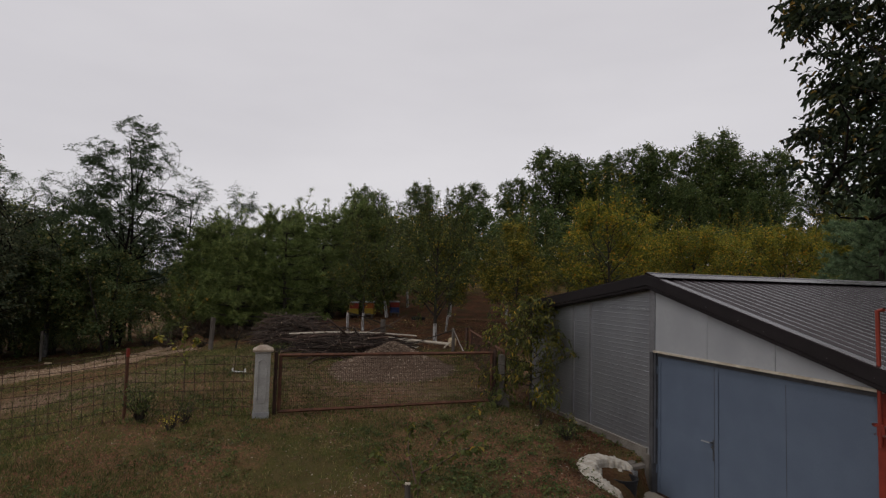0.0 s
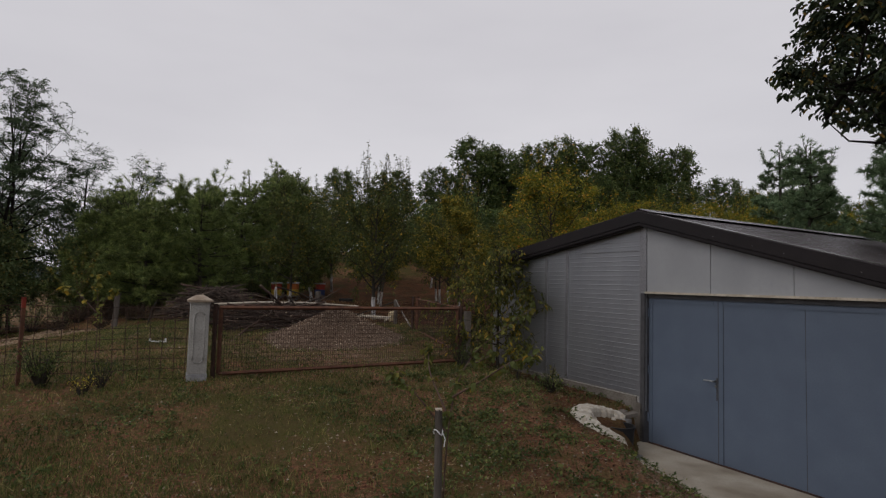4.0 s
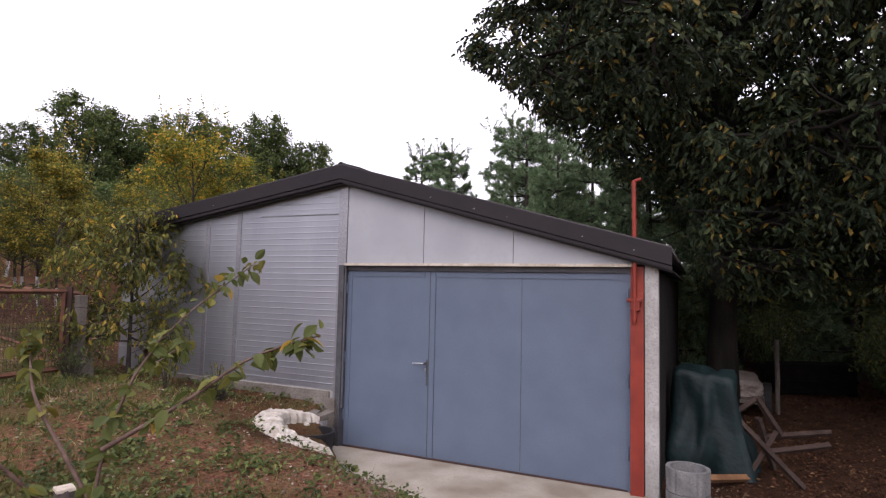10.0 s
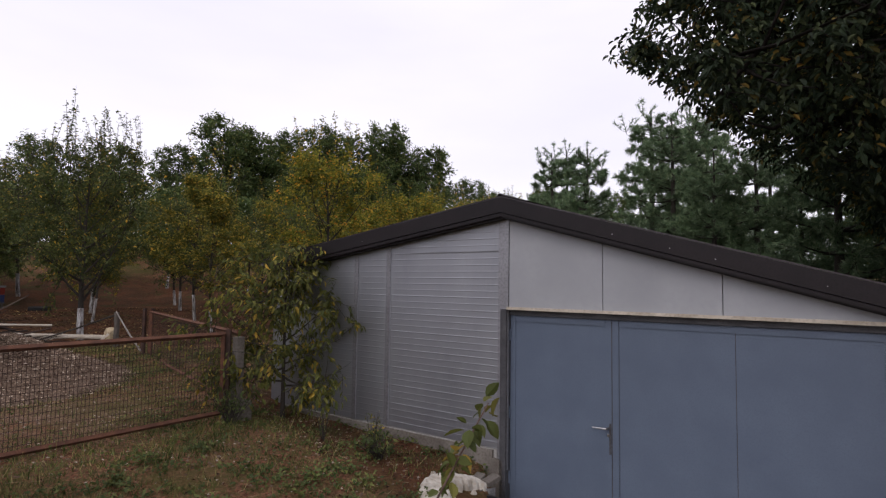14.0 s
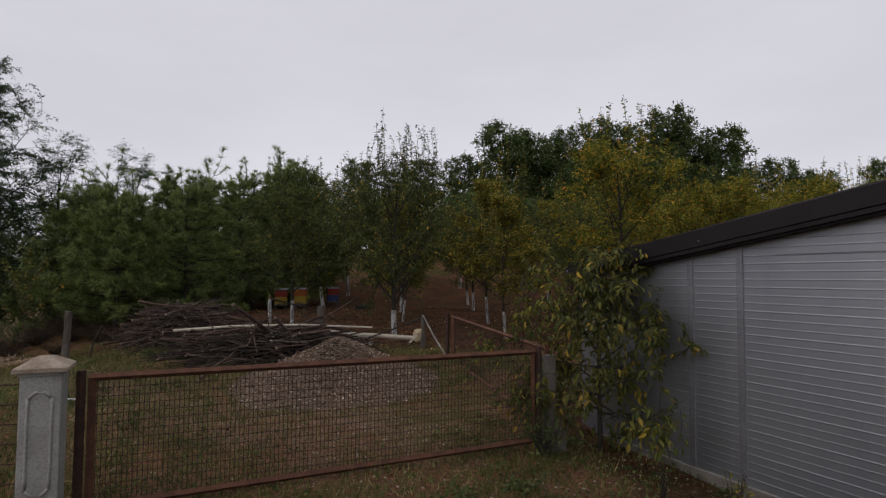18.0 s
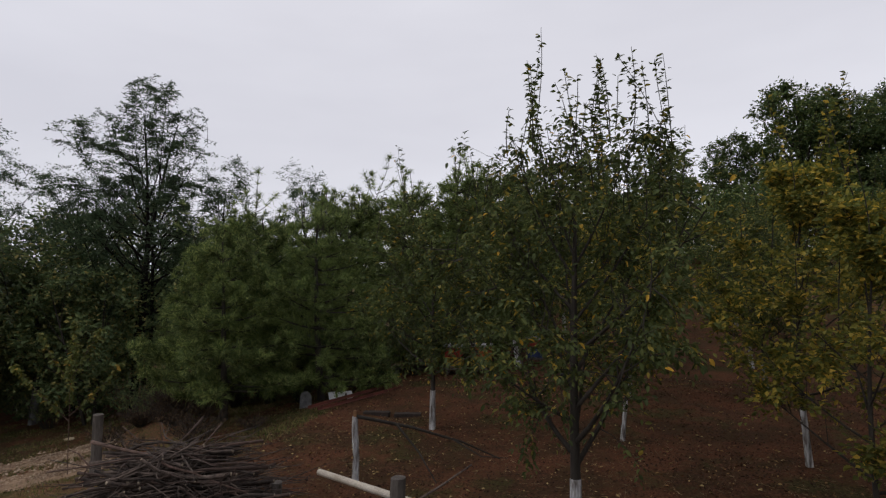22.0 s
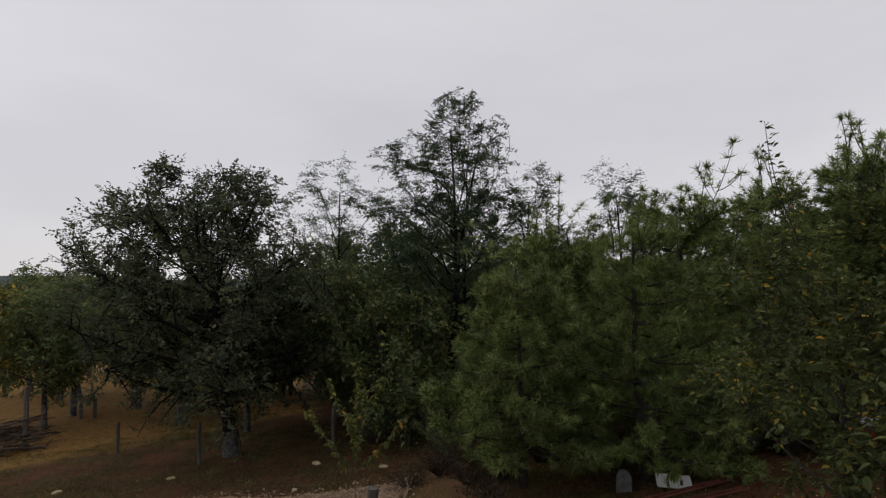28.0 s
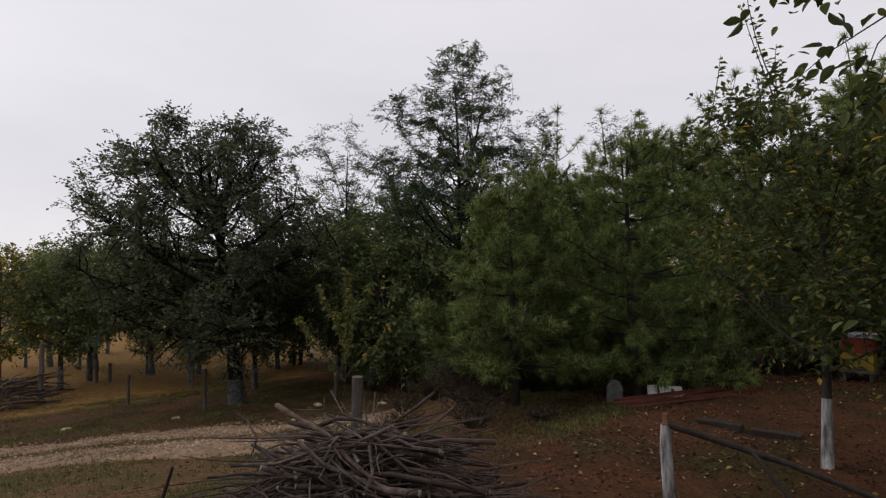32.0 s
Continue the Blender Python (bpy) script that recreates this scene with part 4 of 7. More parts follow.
# ---- mesh fence west of the gate pillar ----
fence_rng = np.random.default_rng(9)
FENCE = [(-3.42, 10.40, 0.72, 1.90), (-5.55, 10.05, 0.66, 1.93), (-7.0, 8.85, 0.55, 1.80), (-8.2, 7.4, 0.40, 1.62)]
fence = thing("mesh_fence", "sagging rusty reinforcing-mesh fence on steel posts", "fence")
for k, ((xa, ya, za, ta), (xb, yb, zb, tb)) in enumerate(zip(FENCE[:-1], FENCE[1:])):
    wlen = math.hypot(xb - xa, yb - ya)
    paths = []
    for t in np.linspace(0, 1, int(wlen / 0.155) + 1):
        x, y, zl, zh = xa + t * (xb - xa), ya + t * (yb - ya), za + t * (zb - za), ta + t * (tb - ta) - 0.07
        sag = 0.05 * math.sin(t * 3.1)
        lean = fence_rng.normal(0, 0.012)
        paths.append(([(x + lean, y, zl + 0.02), (x, y - sag * 0.5, (zl + zh) / 2), (x - lean, y - sag, zh)], [0.005] * 3))
    for s in np.linspace(0.04, 0.99, 8):
        pts = []
        for t in np.linspace(0, 1, 8):
            zl, zh = za + t * (zb - za), ta + t * (tb - ta) - 0.07
            pts.append((xa + t * (xb - xa), ya + t * (yb - ya) - 0.05 * math.sin(t * 3.1) * s, zl + s * (zh - zl) + 0.012 * math.sin(t * 7 + k)))
        paths.append((pts, [0.005] * 8))
    tube_part("wire_mesh", paths, RUST_DARK, fence, sides=4)
    tube_part("post", [([(xb, yb, zb - 0.3), (xb + 0.01, yb, tb - 0.12)], [0.032, 0.032])], RUST, fence, sides=4)
    tube_part("post_tip", [([(xb + 0.01, yb, tb - 0.12), (xb + 0.01, yb, tb + 0.03)], [0.033, 0.033])], RED_PAINT, fence, "red painted post tip", 4)

# ---- trees ----


def bent(p0, p1, bend, k=6):
    t = np.linspace(0, 1, k)[:, None]
    c = (np.asarray(p0) + np.asarray(p1)) / 2 + np.asarray(bend)
    return (1 - t) ** 2 * np.asarray(p0) + 2 * t * (1 - t) * c + t ** 2 * np.asarray(p1)


def round_crown(f):
    return np.sqrt(np.clip(1 - (2 * f - 1) ** 2 * 0.97, 0, 1)) * (0.9 + 0.1 * f)


def dome_crown(f):
    return np.sqrt(np.clip(1 - (np.clip(f - 0.25, 0, 1) / 0.76) ** 2.4, 0, 1)) * (0.8 + 0.3 * f)


def egg_crown(f):
    return np.clip(np.sin(np.pi * np.clip(0.12 + 0.85 * f, 0, 1)) ** 0.7, 0.08, 1)


def spire_crown(f):
    return np.clip(0.92 - 0.2 * (2 * f - 0.7) ** 2 - 0.5 * f ** 5, 0.1, 1)


def vase_crown(f):
    return np.clip(0.38 + 0.95 * f - 0.55 * f ** 4, 0.15, 1.0) * np.sqrt(np.clip(1.12 - f ** 6, 0, 1))


def column_crown(f):
    return np.clip(0.75 + 0.5 * f - 0.95 * f ** 3, 0.1, 1.2)


def tree(name, label, category, seed, height, clear, radius, leaf_mat, leaf=0.09, count=6000, limbs=14, subs=9, crown=round_crown, trunk_r=0.14, bark=None,
         rise=0.45, clump=0.16, shoots=0, white=0.0, detail=False, wide=0.5, droop=0.25, white_mat=None, flare=1.2, squash=1.0, group="", lobes=0.25, stems=1, lean=(0, 0), fork=None, trim=None, flat=0.8, spray=7, uneven=0.6, fine_twigs=False):
    """A tree: tapered trunk, limbs curving out to an uneven crown outline, side branches and single leaves round them."""
    rng = np.random.default_rng(seed)
    bark = bark or BARK
    t = thing(name, label, category, group=group)
    th = height - clear
    fork = clear if fork is None else fork
    top = np.array([lean[0] * height, lean[1] * height, height * 0.86])
    trunk_paths, limb_paths = [], []
    for s in range(stems):
        foot = np.array([0, 0, 0.0]) if stems == 1 else np.array([rng.normal(0, 0.12), rng.normal(0, 0.12), 0])
        tip = top + (0 if stems == 1 else rng.normal(0, radius * 0.3, 3) * [1, 1, 0.3])
        pts = bent(foot, tip, rng.normal(0, 0.04 * height, 3) * [1, 1, 0], 9)
        pts[0, 2] = -0.15
        rad = trunk_r / stems ** 0.5 * np.linspace(1, 0.12, 9) ** 0.8
        rad[0] *= flare
        trunk_paths.append((pts, rad))
    ends = []
    lob = rng.uniform(-lobes, lobes, 12)
    for i in range(limbs):
        stem_pts, stem_rad = trunk_paths[i % stems]
        f = (i + 0.5) / limbs
        s0 = np.clip((fork + f * (height - fork) * 0.62) / (height * 0.86), 0, 0.97) * 8
        k = min(int(s0), 7)
        p0 = stem_pts[k] + (s0 - k) * (stem_pts[k + 1] - stem_pts[k])
        r0 = (stem_rad[k] + (s0 - k) * (stem_rad[k + 1] - stem_rad[k])) * 0.62
        az = i * 2.4 + rng.uniform(-0.35, 0.35)
        fe = np.clip(f * 0.85 + rise * rng.uniform(0.1, 0.55), 0.03, 0.98)
        rr = radius * float(crown(fe)) * rng.uniform(0.72, 1.05) * (1 + lob[int(az / 6.283 * 12) % 12])
        p1 = np.array([rr * np.cos(az) + lean[0] * height * fe, rr * np.sin(az) * squash + lean[1] * height * fe, clear + fe * th])
        path = bent(p0, p1, np.array([0, 0, -0.12 * rr if rise > 0.3 else 0.12 * rr]) + rng.normal(0, 0.06 * radius, 3), 7)
        limb_paths.append((path, r0 * np.linspace(1, 0.07, 7) ** 1.15))
        ends.append((path, r0))
    sub_pts = []
    twig_paths = []
    for path, r0 in ends:
        for j in range(subs):
            s = rng.uniform(0.3, 1.0) * 5.99
            k = int(s)
            p = path[k] + (s - k) * (path[k + 1] - path[k])
            d = unit(path[k + 1] - path[k])
            out = unit(rng.normal(size=3) + d * 0.8 + np.array([0, 0, 0.35 * rise - droop * 0.3]))
            ln = radius * rng.uniform(0.18, 0.42)
            q = p + out * ln
            fz = np.clip((q[2] - clear) / th, 0, 1)
            lim = radius * float(crown(fz)) * (1.08 + 0.5 * lob[int(np.arctan2(q[1], q[0]) / 6.283 * 12) % 12])
            ctr = np.array([lean[0], lean[1]]) * height * fz
            h = np.hypot(*(q[:2] - ctr))
            if h > lim:
                q[:2] = ctr + (q[:2] - ctr) * lim / h
            q[2] = min(q[2], height * rng.uniform(0.93, 1.0))
            sp = bent(p, q, rng.normal(0, 0.05 * radius, 3), 4)
            twig_paths.append((sp, max(0.006, r0 * 0.3) * np.array([1, 0.7, 0.45, 0.2])))
            sub_pts.append(sp)
    sub_pts = np.array(sub_pts)
    P, D = [], []
    # leaves stand alternately along fine drooping twigs; some branches carry more of them than others
    n_tw = count // spray
    load = np.exp(rng.normal(0, uneven, len(sub_pts)))
    pick = rng.choice(len(sub_pts), n_tw, p=load / load.sum())
    s = rng.beta(1.9, 1.0, n_tw) * 2.999
    k = s.astype(int)
    fr = (s - k)[:, None]
    base = sub_pts[pick, k] * (1 - fr) + sub_pts[pick, k + 1] * fr
    along = unit(sub_pts[pick, k + 1] - sub_pts[pick, k])
    td = unit(along * 0.55 + rng.normal(0, 0.65, (n_tw, 3)) * [1, 1, flat] + [0, 0, 0.1 - 0.4 * droop])
    tl = clump * 2.3 * rng.uniform(0.5, 1.25, n_tw)
    u = (np.arange(spray) + 0.6) / spray
    sprayed = base[:, None] + td[:, None] * (tl[:, None] * u)[..., None]
    sprayed[..., 2] -= 0.45 * droop * tl[:, None] * u ** 2
    tw = unit(np.cross(td, np.array([0, 0, 1.0]) + rng.normal(0, 0.25, (n_tw, 3))))
    sgn = np.where(np.arange(spray) % 2 == 0, 1.0, -1.0)
    sgn[-1] = 0.0
    out_d = td[:, None] * 0.6 + tw[:, None] * (0.75 * sgn)[None, :, None] + rng.normal(0, 0.25, (n_tw, spray, 3)) + [0, 0, -0.8 * droop]
    P.append((sprayed + rng.normal(0, 0.12 * clump, sprayed.shape)).reshape(-1, 3))
    D.append(out_d.reshape(-1, 3))
    if fine_twigs:
        for q in range(n_tw):
            if trim is None or trim(sprayed[q][-1:])[0]:
                twig_paths.append((np.stack([base[q], sprayed[q, spray // 2], sprayed[q, -1]]), [0.004, 0.003, 0.0015]))
    for _ in range(shoots):
        sp = sub_pts[rng.integers(0, len(sub_pts))]
        p = sp[3]
        fz = (p[2] - clear) / th
        if fz < 0.5 or np.hypot(p[0], p[1]) > radius * 0.75:
            continue
        ln = rng.uniform(0.5, 1.4) * (0.3 + 0.7 * fz)
        q = p + np.array([rng.normal(0, 0.12), rng.normal(0, 0.12), 1.0]) * ln
        bp_ = bent(p, q, rng.normal(0, 0.05, 3), 5)
        twig_paths.append((bp_, [0.008, 0.007, 0.006, 0.005, 0.003]))
        m = int(ln * 36)
        u = rng.uniform(0.0, 1, m)[:, None]
        P.append(p * (1 - u) + q * u + rng.normal(0, 0.012, (m, 3)))
        a = rng.uniform(0, 6.283, m)
        D.append(np.stack([np.cos(a), np.sin(a), rng.uniform(-0.3, 0.7, m)], 1))
    P, D = np.concatenate(P), np.concatenate(D)
    keep = P[:, 2] > 0.05
    if trim is not None:
        keep &= trim(P)
    P, D = P[keep], D[keep]
    if trim is not None:
        twig_paths = [w_ for w_ in twig_paths if trim(np.asarray(w_[0])[:1])[0] and trim(np.asarray(w_[0])[-1:])[0]]
    if trim is not None:
        limb_paths = [w_ for w_ in limb_paths if trim(np.asarray(w_[0])[-1:])[0]]
    tube_part("trunk", trunk_paths, bark, t, sides=10)
    v1, q1 = tubes(limb_paths, 6)
    v2, q2 = tubes(twig_paths, 3)
    attach("branching", fast_mesh("branches", np.concatenate([v1, v2]), np.concatenate([q1, q2 + len(v1)]), True), bark, t)
    v, q = broad_leaves(P, D, leaf, rng, wide) if detail == "broad" else leaves(P, D, leaf, rng, wide, 0.16, detail)
    attach("crown", fast_mesh("crown", v, q), leaf_mat, t)
    if white:
        pts, rad = trunk_paths[0]
        zs = np.linspace(-0.1, white, 7)
        centre = np.stack([np.interp(zs, pts[:, 2], pts[:, 0]), np.interp(zs, pts[:, 2], pts[:, 1]), zs], 1)
        tube_part("painted_base", [(centre, np.interp(zs, pts[:, 2], rad) * 1.03 + 0.005)], white_mat or WHITEWASH, t, "limewashed lower trunk", 10)
    return t


def tuft(P, D, length, n_needles, rng, spread_by=0.55, width=0.004):
    """Needle bundles: n thin blades fanning out from each P round D."""
    k = len(P)
    d = unit(D)[:, None] + rng.normal(0, spread_by, (k, n_needles, 3))
    d = unit(d)
    s = length * rng.uniform(0.7, 1.15, (k, n_needles, 1))
    w = unit(np.cross(d, rng.normal(size=(k, n_needles, 3)))) * width
    p0 = np.repeat(P[:, None], n_needles, 1)
    tip = p0 + d * s
    tip[..., 2] -= s[..., 0] * 0.12
    v = np.stack([p0 - w, p0 + w, tip], 2).reshape(-1, 3)
    return v, np.arange(len(v)).reshape(-1, 3)


def pine(name, label, seed, height, radius, needle_mat, whorls=11, per=6, needle=0.13, n_needles=15, leaders=0, clear=0.5, cone=0.8, density=1.0, width=0.0045, group=""):
    """A long-needled pine: whorls of up-curved branches whose twigs end in needle brushes; bare leader shoots on top."""
    rng = np.random.default_rng(seed)
    t = thing(name, label, "pine tree", group=group)
    trunk = [(bent((0, 0, -0.15), (rng.normal(0, 0.1), rng.normal(0, 0.1), height * 0.97), rng.normal(0, 0.05 * height, 3) * [1, 1, 0], 9), 0.022 * height * np.linspace(1, 0.12, 9))]
    limbs, P, D = [], [], []
    for w_ in range(whorls):
        f = max(0.0, (w_ + rng.uniform(-0.3, 0.3)) / whorls)
        z = clear + f * (height - clear) * 0.95
        reach = radius * (1 - cone * f ** 1.3) * rng.uniform(0.8, 1.1)
        for b in range(per):
            az = b * 6.283 / per + w_ * 0.7 + rng.uniform(-0.3, 0.3)
            r = reach * rng.uniform(0.65, 1.1)
            p0 = np.array([0, 0, z])
            p1 = np.array([r * np.cos(az), r * np.sin(az), z + r * rng.uniform(0.05, 0.4) * (0.5 + f)])
            path = bent(p0, p1, (0, 0, -0.12 * r), 6)
            limbs.append((path, 0.006 * height * (1 - 0.6 * f) * np.linspace(1, 0.2, 6)))
            m = max(4, int(r * 9 * density))
            for _ in range(m):
                s = rng.beta(2.2, 1.0) * 4.99
                k = int(s)
                p = path[k] + (s - k) * (path[k + 1] - path[k])
                d = unit(path[k + 1] - path[k]) * 0.7 + rng.normal(0, 0.55, 3) + [0, 0, 0.35]
                ln = rng.uniform(0.10, 0.35) * min(1.0, 0.35 + r * 0.35)
                q = p + unit(d) * ln
                limbs.append((np.array([p, (p + q) / 2 + rng.normal(0, 0.01, 3), q]), [0.008, 0.006, 0.004]))
                for u in (0.35, 0.65, 0.85, 1.0):
                    P.append(p + (q - p) * u)
                    D.append(d)
    for k in range(leaders):
        a = rng.uniform(0, 6.283)
        p = np.array([np.cos(a) * radius * rng.uniform(0, 0.45), np.sin(a) * radius * rng.uniform(0, 0.45), height * rng.uniform(0.8, 0.95)])
        q = p + np.array([rng.normal(0, 0.18), rng.normal(0, 0.18), 1]) * rng.uniform(0.7, 1.3)
        path = bent(p, q, rng.normal(0, 0.05, 3), 5)
        limbs.append((path, [0.013, 0.011, 0.010, 0.008, 0.006]))
        for u in np.linspace(0.25, 1, 4):
            P.append(p + (q - p) * u)
            D.append(np.array([0, 0, 1.0]))
        for _ in range(3):
            P.append(q)
            D.append(unit(rng.normal(size=3)) + [0, 0, 0.5])
        for b in range(3):
            az = a + b * 2.1 + rng.uniform(-0.4, 0.4)
            s0 = p + (q - p) * rng.uniform(0.0, 0.25)
            e0 = s0 + np.array([np.cos(az), np.sin(az), rng.uniform(0.7, 1.1)]) * rng.uniform(0.3, 0.6)
            limbs.append((bent(s0, e0, (0.05 * np.cos(az), 0.05 * np.sin(az), -0.1), 5), [0.010, 0.009, 0.008, 0.007, 0.005]))
            for u in (0.45, 0.7, 0.85, 1.0):
                P.append(s0 + (e0 - s0) * u)
                D.append(unit(e0 - s0))
    tube_part("trunk", trunk, BARK, t, sides=9)
    v, q = tubes(limbs, 4)
    attach("branching", fast_mesh("branches", v, q), BARK, t)
    v, f = tuft(np.array(P), np.array(D), needle, n_needles, rng, 0.6, width)
    attach("needles", fast_mesh("needles", v, f), needle_mat, t)
    return t


def place(ob, x, y, rz=0.0, scale=1.0, z=None, first=False, label=""):
    """Set a finished tree down, or a copy of it with another size."""
    m = pose(x, y, (ground_z(x, y) if z is None else z) - 0.03, 0, 0, rz)
    if first:
        ob.scale = (scale, scale, scale)
        ob.matrix_basis = m @ Matrix.Scale(scale, 4)
        return ob
    c = ob
    old = ob.scale.copy()
    ob.scale = (scale, scale, scale)
    c = copy_thing(ob, m)
    ob.scale = old
    return tagged(c, label)


# fruit trees of the orchard
apple = tree("apple_tree", "leafy apple tree with upright shoots and limewashed trunk", "fruit tree", 11, 5.0, 1.35, 2.1, LEAF_APPLE, 0.078, 14000, 20, 14, vase_crown, 0.068, BARK, 0.75, 0.14, 150, 0.78, "broad", 0.5, 0.45, uneven=0.5, fork=0.85, lean=(0.012, 0.0), trim=lambda p: (-0.54 * p[:, 0] - 0.84 * p[:, 1]) < 1.05)
place(apple, -0.2, 20.45, 20, 1.0, first=True)
green_a = tree("apple_tree", "green apple tree with limewashed trunk in the orchard", "fruit tree", 12, 3.9, 0.9, 1.7, LEAF_APPLE, 0.08, 9000, 16, 10, vase_crown, 0.048, BARK, 0.6, 0.14, 30, 0.7, False, 0.55, 0.3, group="orchard trees")
place(green_a, -3.38, 24.35, 0, 1.13, first=True)
green_b = tree("apple_tree", "bushy green apple tree in the orchard", "fruit tree", 13, 4.0, 0.85, 1.75, LEAF_APPLE, 0.08, 9000, 16, 10, vase_crown, 0.05, BARK, 0.5, 0.14, 26, 0.65, False, 0.55, 0.3, group="orchard trees")
place(green_b, 0.27, 28.2, 0, 1.0, first=True)
yellow_a = tree("pear_tree", "upright yellowing pear tree with limewashed trunk", "fruit tree", 14, 4.6, 0.95, 1.6, LEAF_YELLOW, 0.08, 12500, 20, 11, vase_crown, 0.05, BARK, 0.8, 0.12, 45, 0.7, False, 0.6, 0.2, group="orchard trees")
place(yellow_a, 6.06, 20.75, 0, 1.26, first=True)
yellow_b = tree("pear_tree", "slender yellow-green pear tree with limewashed trunk", "fruit tree", 15, 3.9, 0.85, 1.35, LEAF_PEAR, 0.08, 10000, 15, 10, egg_crown, 0.036, BARK, 0.8, 0.11, 20, 0.75, False, 0.6, 0.2, group="orchard trees")
place(yellow_b, 2.86, 20.75, 0, 1.0, first=True)
yellow_c = tree("pear_tree", "spreading pear tree with orange-yellow leaves", "fruit tree", 16, 4.2, 0.9, 1.85, LEAF_YELLOW, 0.08, 13000, 19, 11, vase_crown, 0.052, BARK, 0.7, 0.13, 35, 0.7, False, 0.6, 0.2, group="orchard trees")
place(yellow_c, 9.6, 21.3, 0, 1.1, first=True)
for k, (src, x, y, sc) in enumerate([
        (yellow_b, 3.05, 24.1, 1.08), (green_b, 6.8, 24.4, 0.95), (yellow_a, 10.75, 25.6, 0.95), (yellow_b, 0.2, 24.6, 0.9),
        (yellow_c, 13.2, 22.0, 1.0), (yellow_a, 14.6, 26.3, 1.0), (yellow_c, 16.9, 22.8, 1.05), (yellow_a, 18.6, 26.8, 1.05),
        (green_a, 3.4, 29.0, 1.0), (green_b, 7.4, 28.8, 1.0), (yellow_c, 11.3, 29.4, 1.0), (yellow_a, 16.4, 31.1, 1.05),
        (green_b, -3.0, 31.5, 1.3), (green_a, 0.5, 33.0, 1.1), (green_b, 3.9, 33.4, 1.0), (yellow_b, 8.2, 33.8, 1.2), (yellow_c, 12.3, 34.2, 1.05),
        (green_a, -2.2, 37.0, 1.4), (green_b, 4.3, 38.9, 1.15), (green_a, 8.6, 38.3, 1.15), (yellow_a, 13.5, 39.0, 1.1), (yellow_c, 18.5, 36.5, 1.1),
        (yellow_a, 21.5, 31.0, 1.1), (yellow_c, 23.0, 26.0, 1.1), (green_b, 0.8, 41.0, 1.2), (yellow_c, 24.0, 36.5, 1.15), (green_a, -5.2, 34.5, 1.35)]):
    place(src, x, y, 47 * k % 360, sc * 1.13)

# pear tree by the gate pillar
pear = tree("pear_tree", "loose-leaved pear tree with drooping leaves beside the shed", "fruit tree", 21, 2.3, 0.15, 1.15, LEAF_PEAR_DULL, 0.086, 5000, 21, 12, egg_crown, 0.03, BARK, 0.5, 0.10, 0, 0, "broad", 0.42, 0.9, fork=0.4, spray=6, uneven=0.5, fine_twigs=True)
place(pear, 1.93, 12.0, 0, 1.07, first=True)

# the broad tree beside the shed
def shade_outline(p):
    """The shade tree's reach: an uneven round edge, clear above the shed and round the trunk."""
    west, north = -0.953 * p[:, 0] + 0.3 * p[:, 1], -0.304 * p[:, 0] + 0.953 * p[:, 1]
    edge_r = 4.7 - 0.28 * np.maximum(0, p[:, 2] - 5.2) - 0.3 * np.maximum(0, 4.2 - p[:, 2]) + 0.4 * np.sin(5 * np.arctan2(p[:, 1], p[:, 0]) + 1.7 * p[:, 2])
    edge_r = edge_r + 1.3 * np.clip((0.72 * p[:, 0] - 0.69 * p[:, 1]) / 4, 0, 1)
    return (np.hypot(p[:, 0], p[:, 1]) < edge_r) & (p[:, 2] > 1.95 + 0.75 * np.maximum(0, west - 0.9)) & (p[:, 2] > np.where(north > 0.35, 3.1 + 0.8 * (north - 0.35), 0))


shade_tree = tree("shade_tree", "broad tree overhanging the shed, leaves darkened as if backlit", "tree", 31, 10.6, 1.25, 5.2, LEAF_BIG, 0.116, 145000, 58, 28, round_crown, 0.25, BARK_DARK, 0.22, 0.24, 0, 0, True, 0.40, 0.75, lobes=0.2, flat=0.3, spray=9, uneven=0.6, fine_twigs=True, lean=(0.03, -0.03), fork=2.1, trim=shade_outline)
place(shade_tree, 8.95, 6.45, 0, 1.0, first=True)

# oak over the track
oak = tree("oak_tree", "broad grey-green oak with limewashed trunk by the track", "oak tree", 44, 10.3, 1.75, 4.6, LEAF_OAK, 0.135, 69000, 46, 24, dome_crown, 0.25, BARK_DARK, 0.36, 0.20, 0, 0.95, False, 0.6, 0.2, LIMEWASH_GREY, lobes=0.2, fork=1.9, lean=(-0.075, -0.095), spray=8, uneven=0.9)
place(oak, -21.4, 23.55, 0, 1.0, first=True)

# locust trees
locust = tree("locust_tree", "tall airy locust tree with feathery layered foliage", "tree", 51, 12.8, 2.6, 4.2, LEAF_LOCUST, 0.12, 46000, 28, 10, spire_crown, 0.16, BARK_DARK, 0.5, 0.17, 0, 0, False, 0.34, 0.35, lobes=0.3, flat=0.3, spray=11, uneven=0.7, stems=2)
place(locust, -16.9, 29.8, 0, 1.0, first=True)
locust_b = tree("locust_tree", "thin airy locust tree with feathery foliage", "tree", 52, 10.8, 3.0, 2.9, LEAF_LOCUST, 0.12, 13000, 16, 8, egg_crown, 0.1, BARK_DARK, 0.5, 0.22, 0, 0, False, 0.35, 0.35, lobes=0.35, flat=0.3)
place(locust_b, -20.6, 30.2, 0, 0.92, first=True)
for k, (x, y, sc) in enumerate(((-25.5, 30.0, 1.15), (-13.9, 30.8, 0.82), (-18.6, 32.0, 0.95), (-12.0, 33.0, 0.8))):
    place(locust_b, x, y, 80 * k, sc)

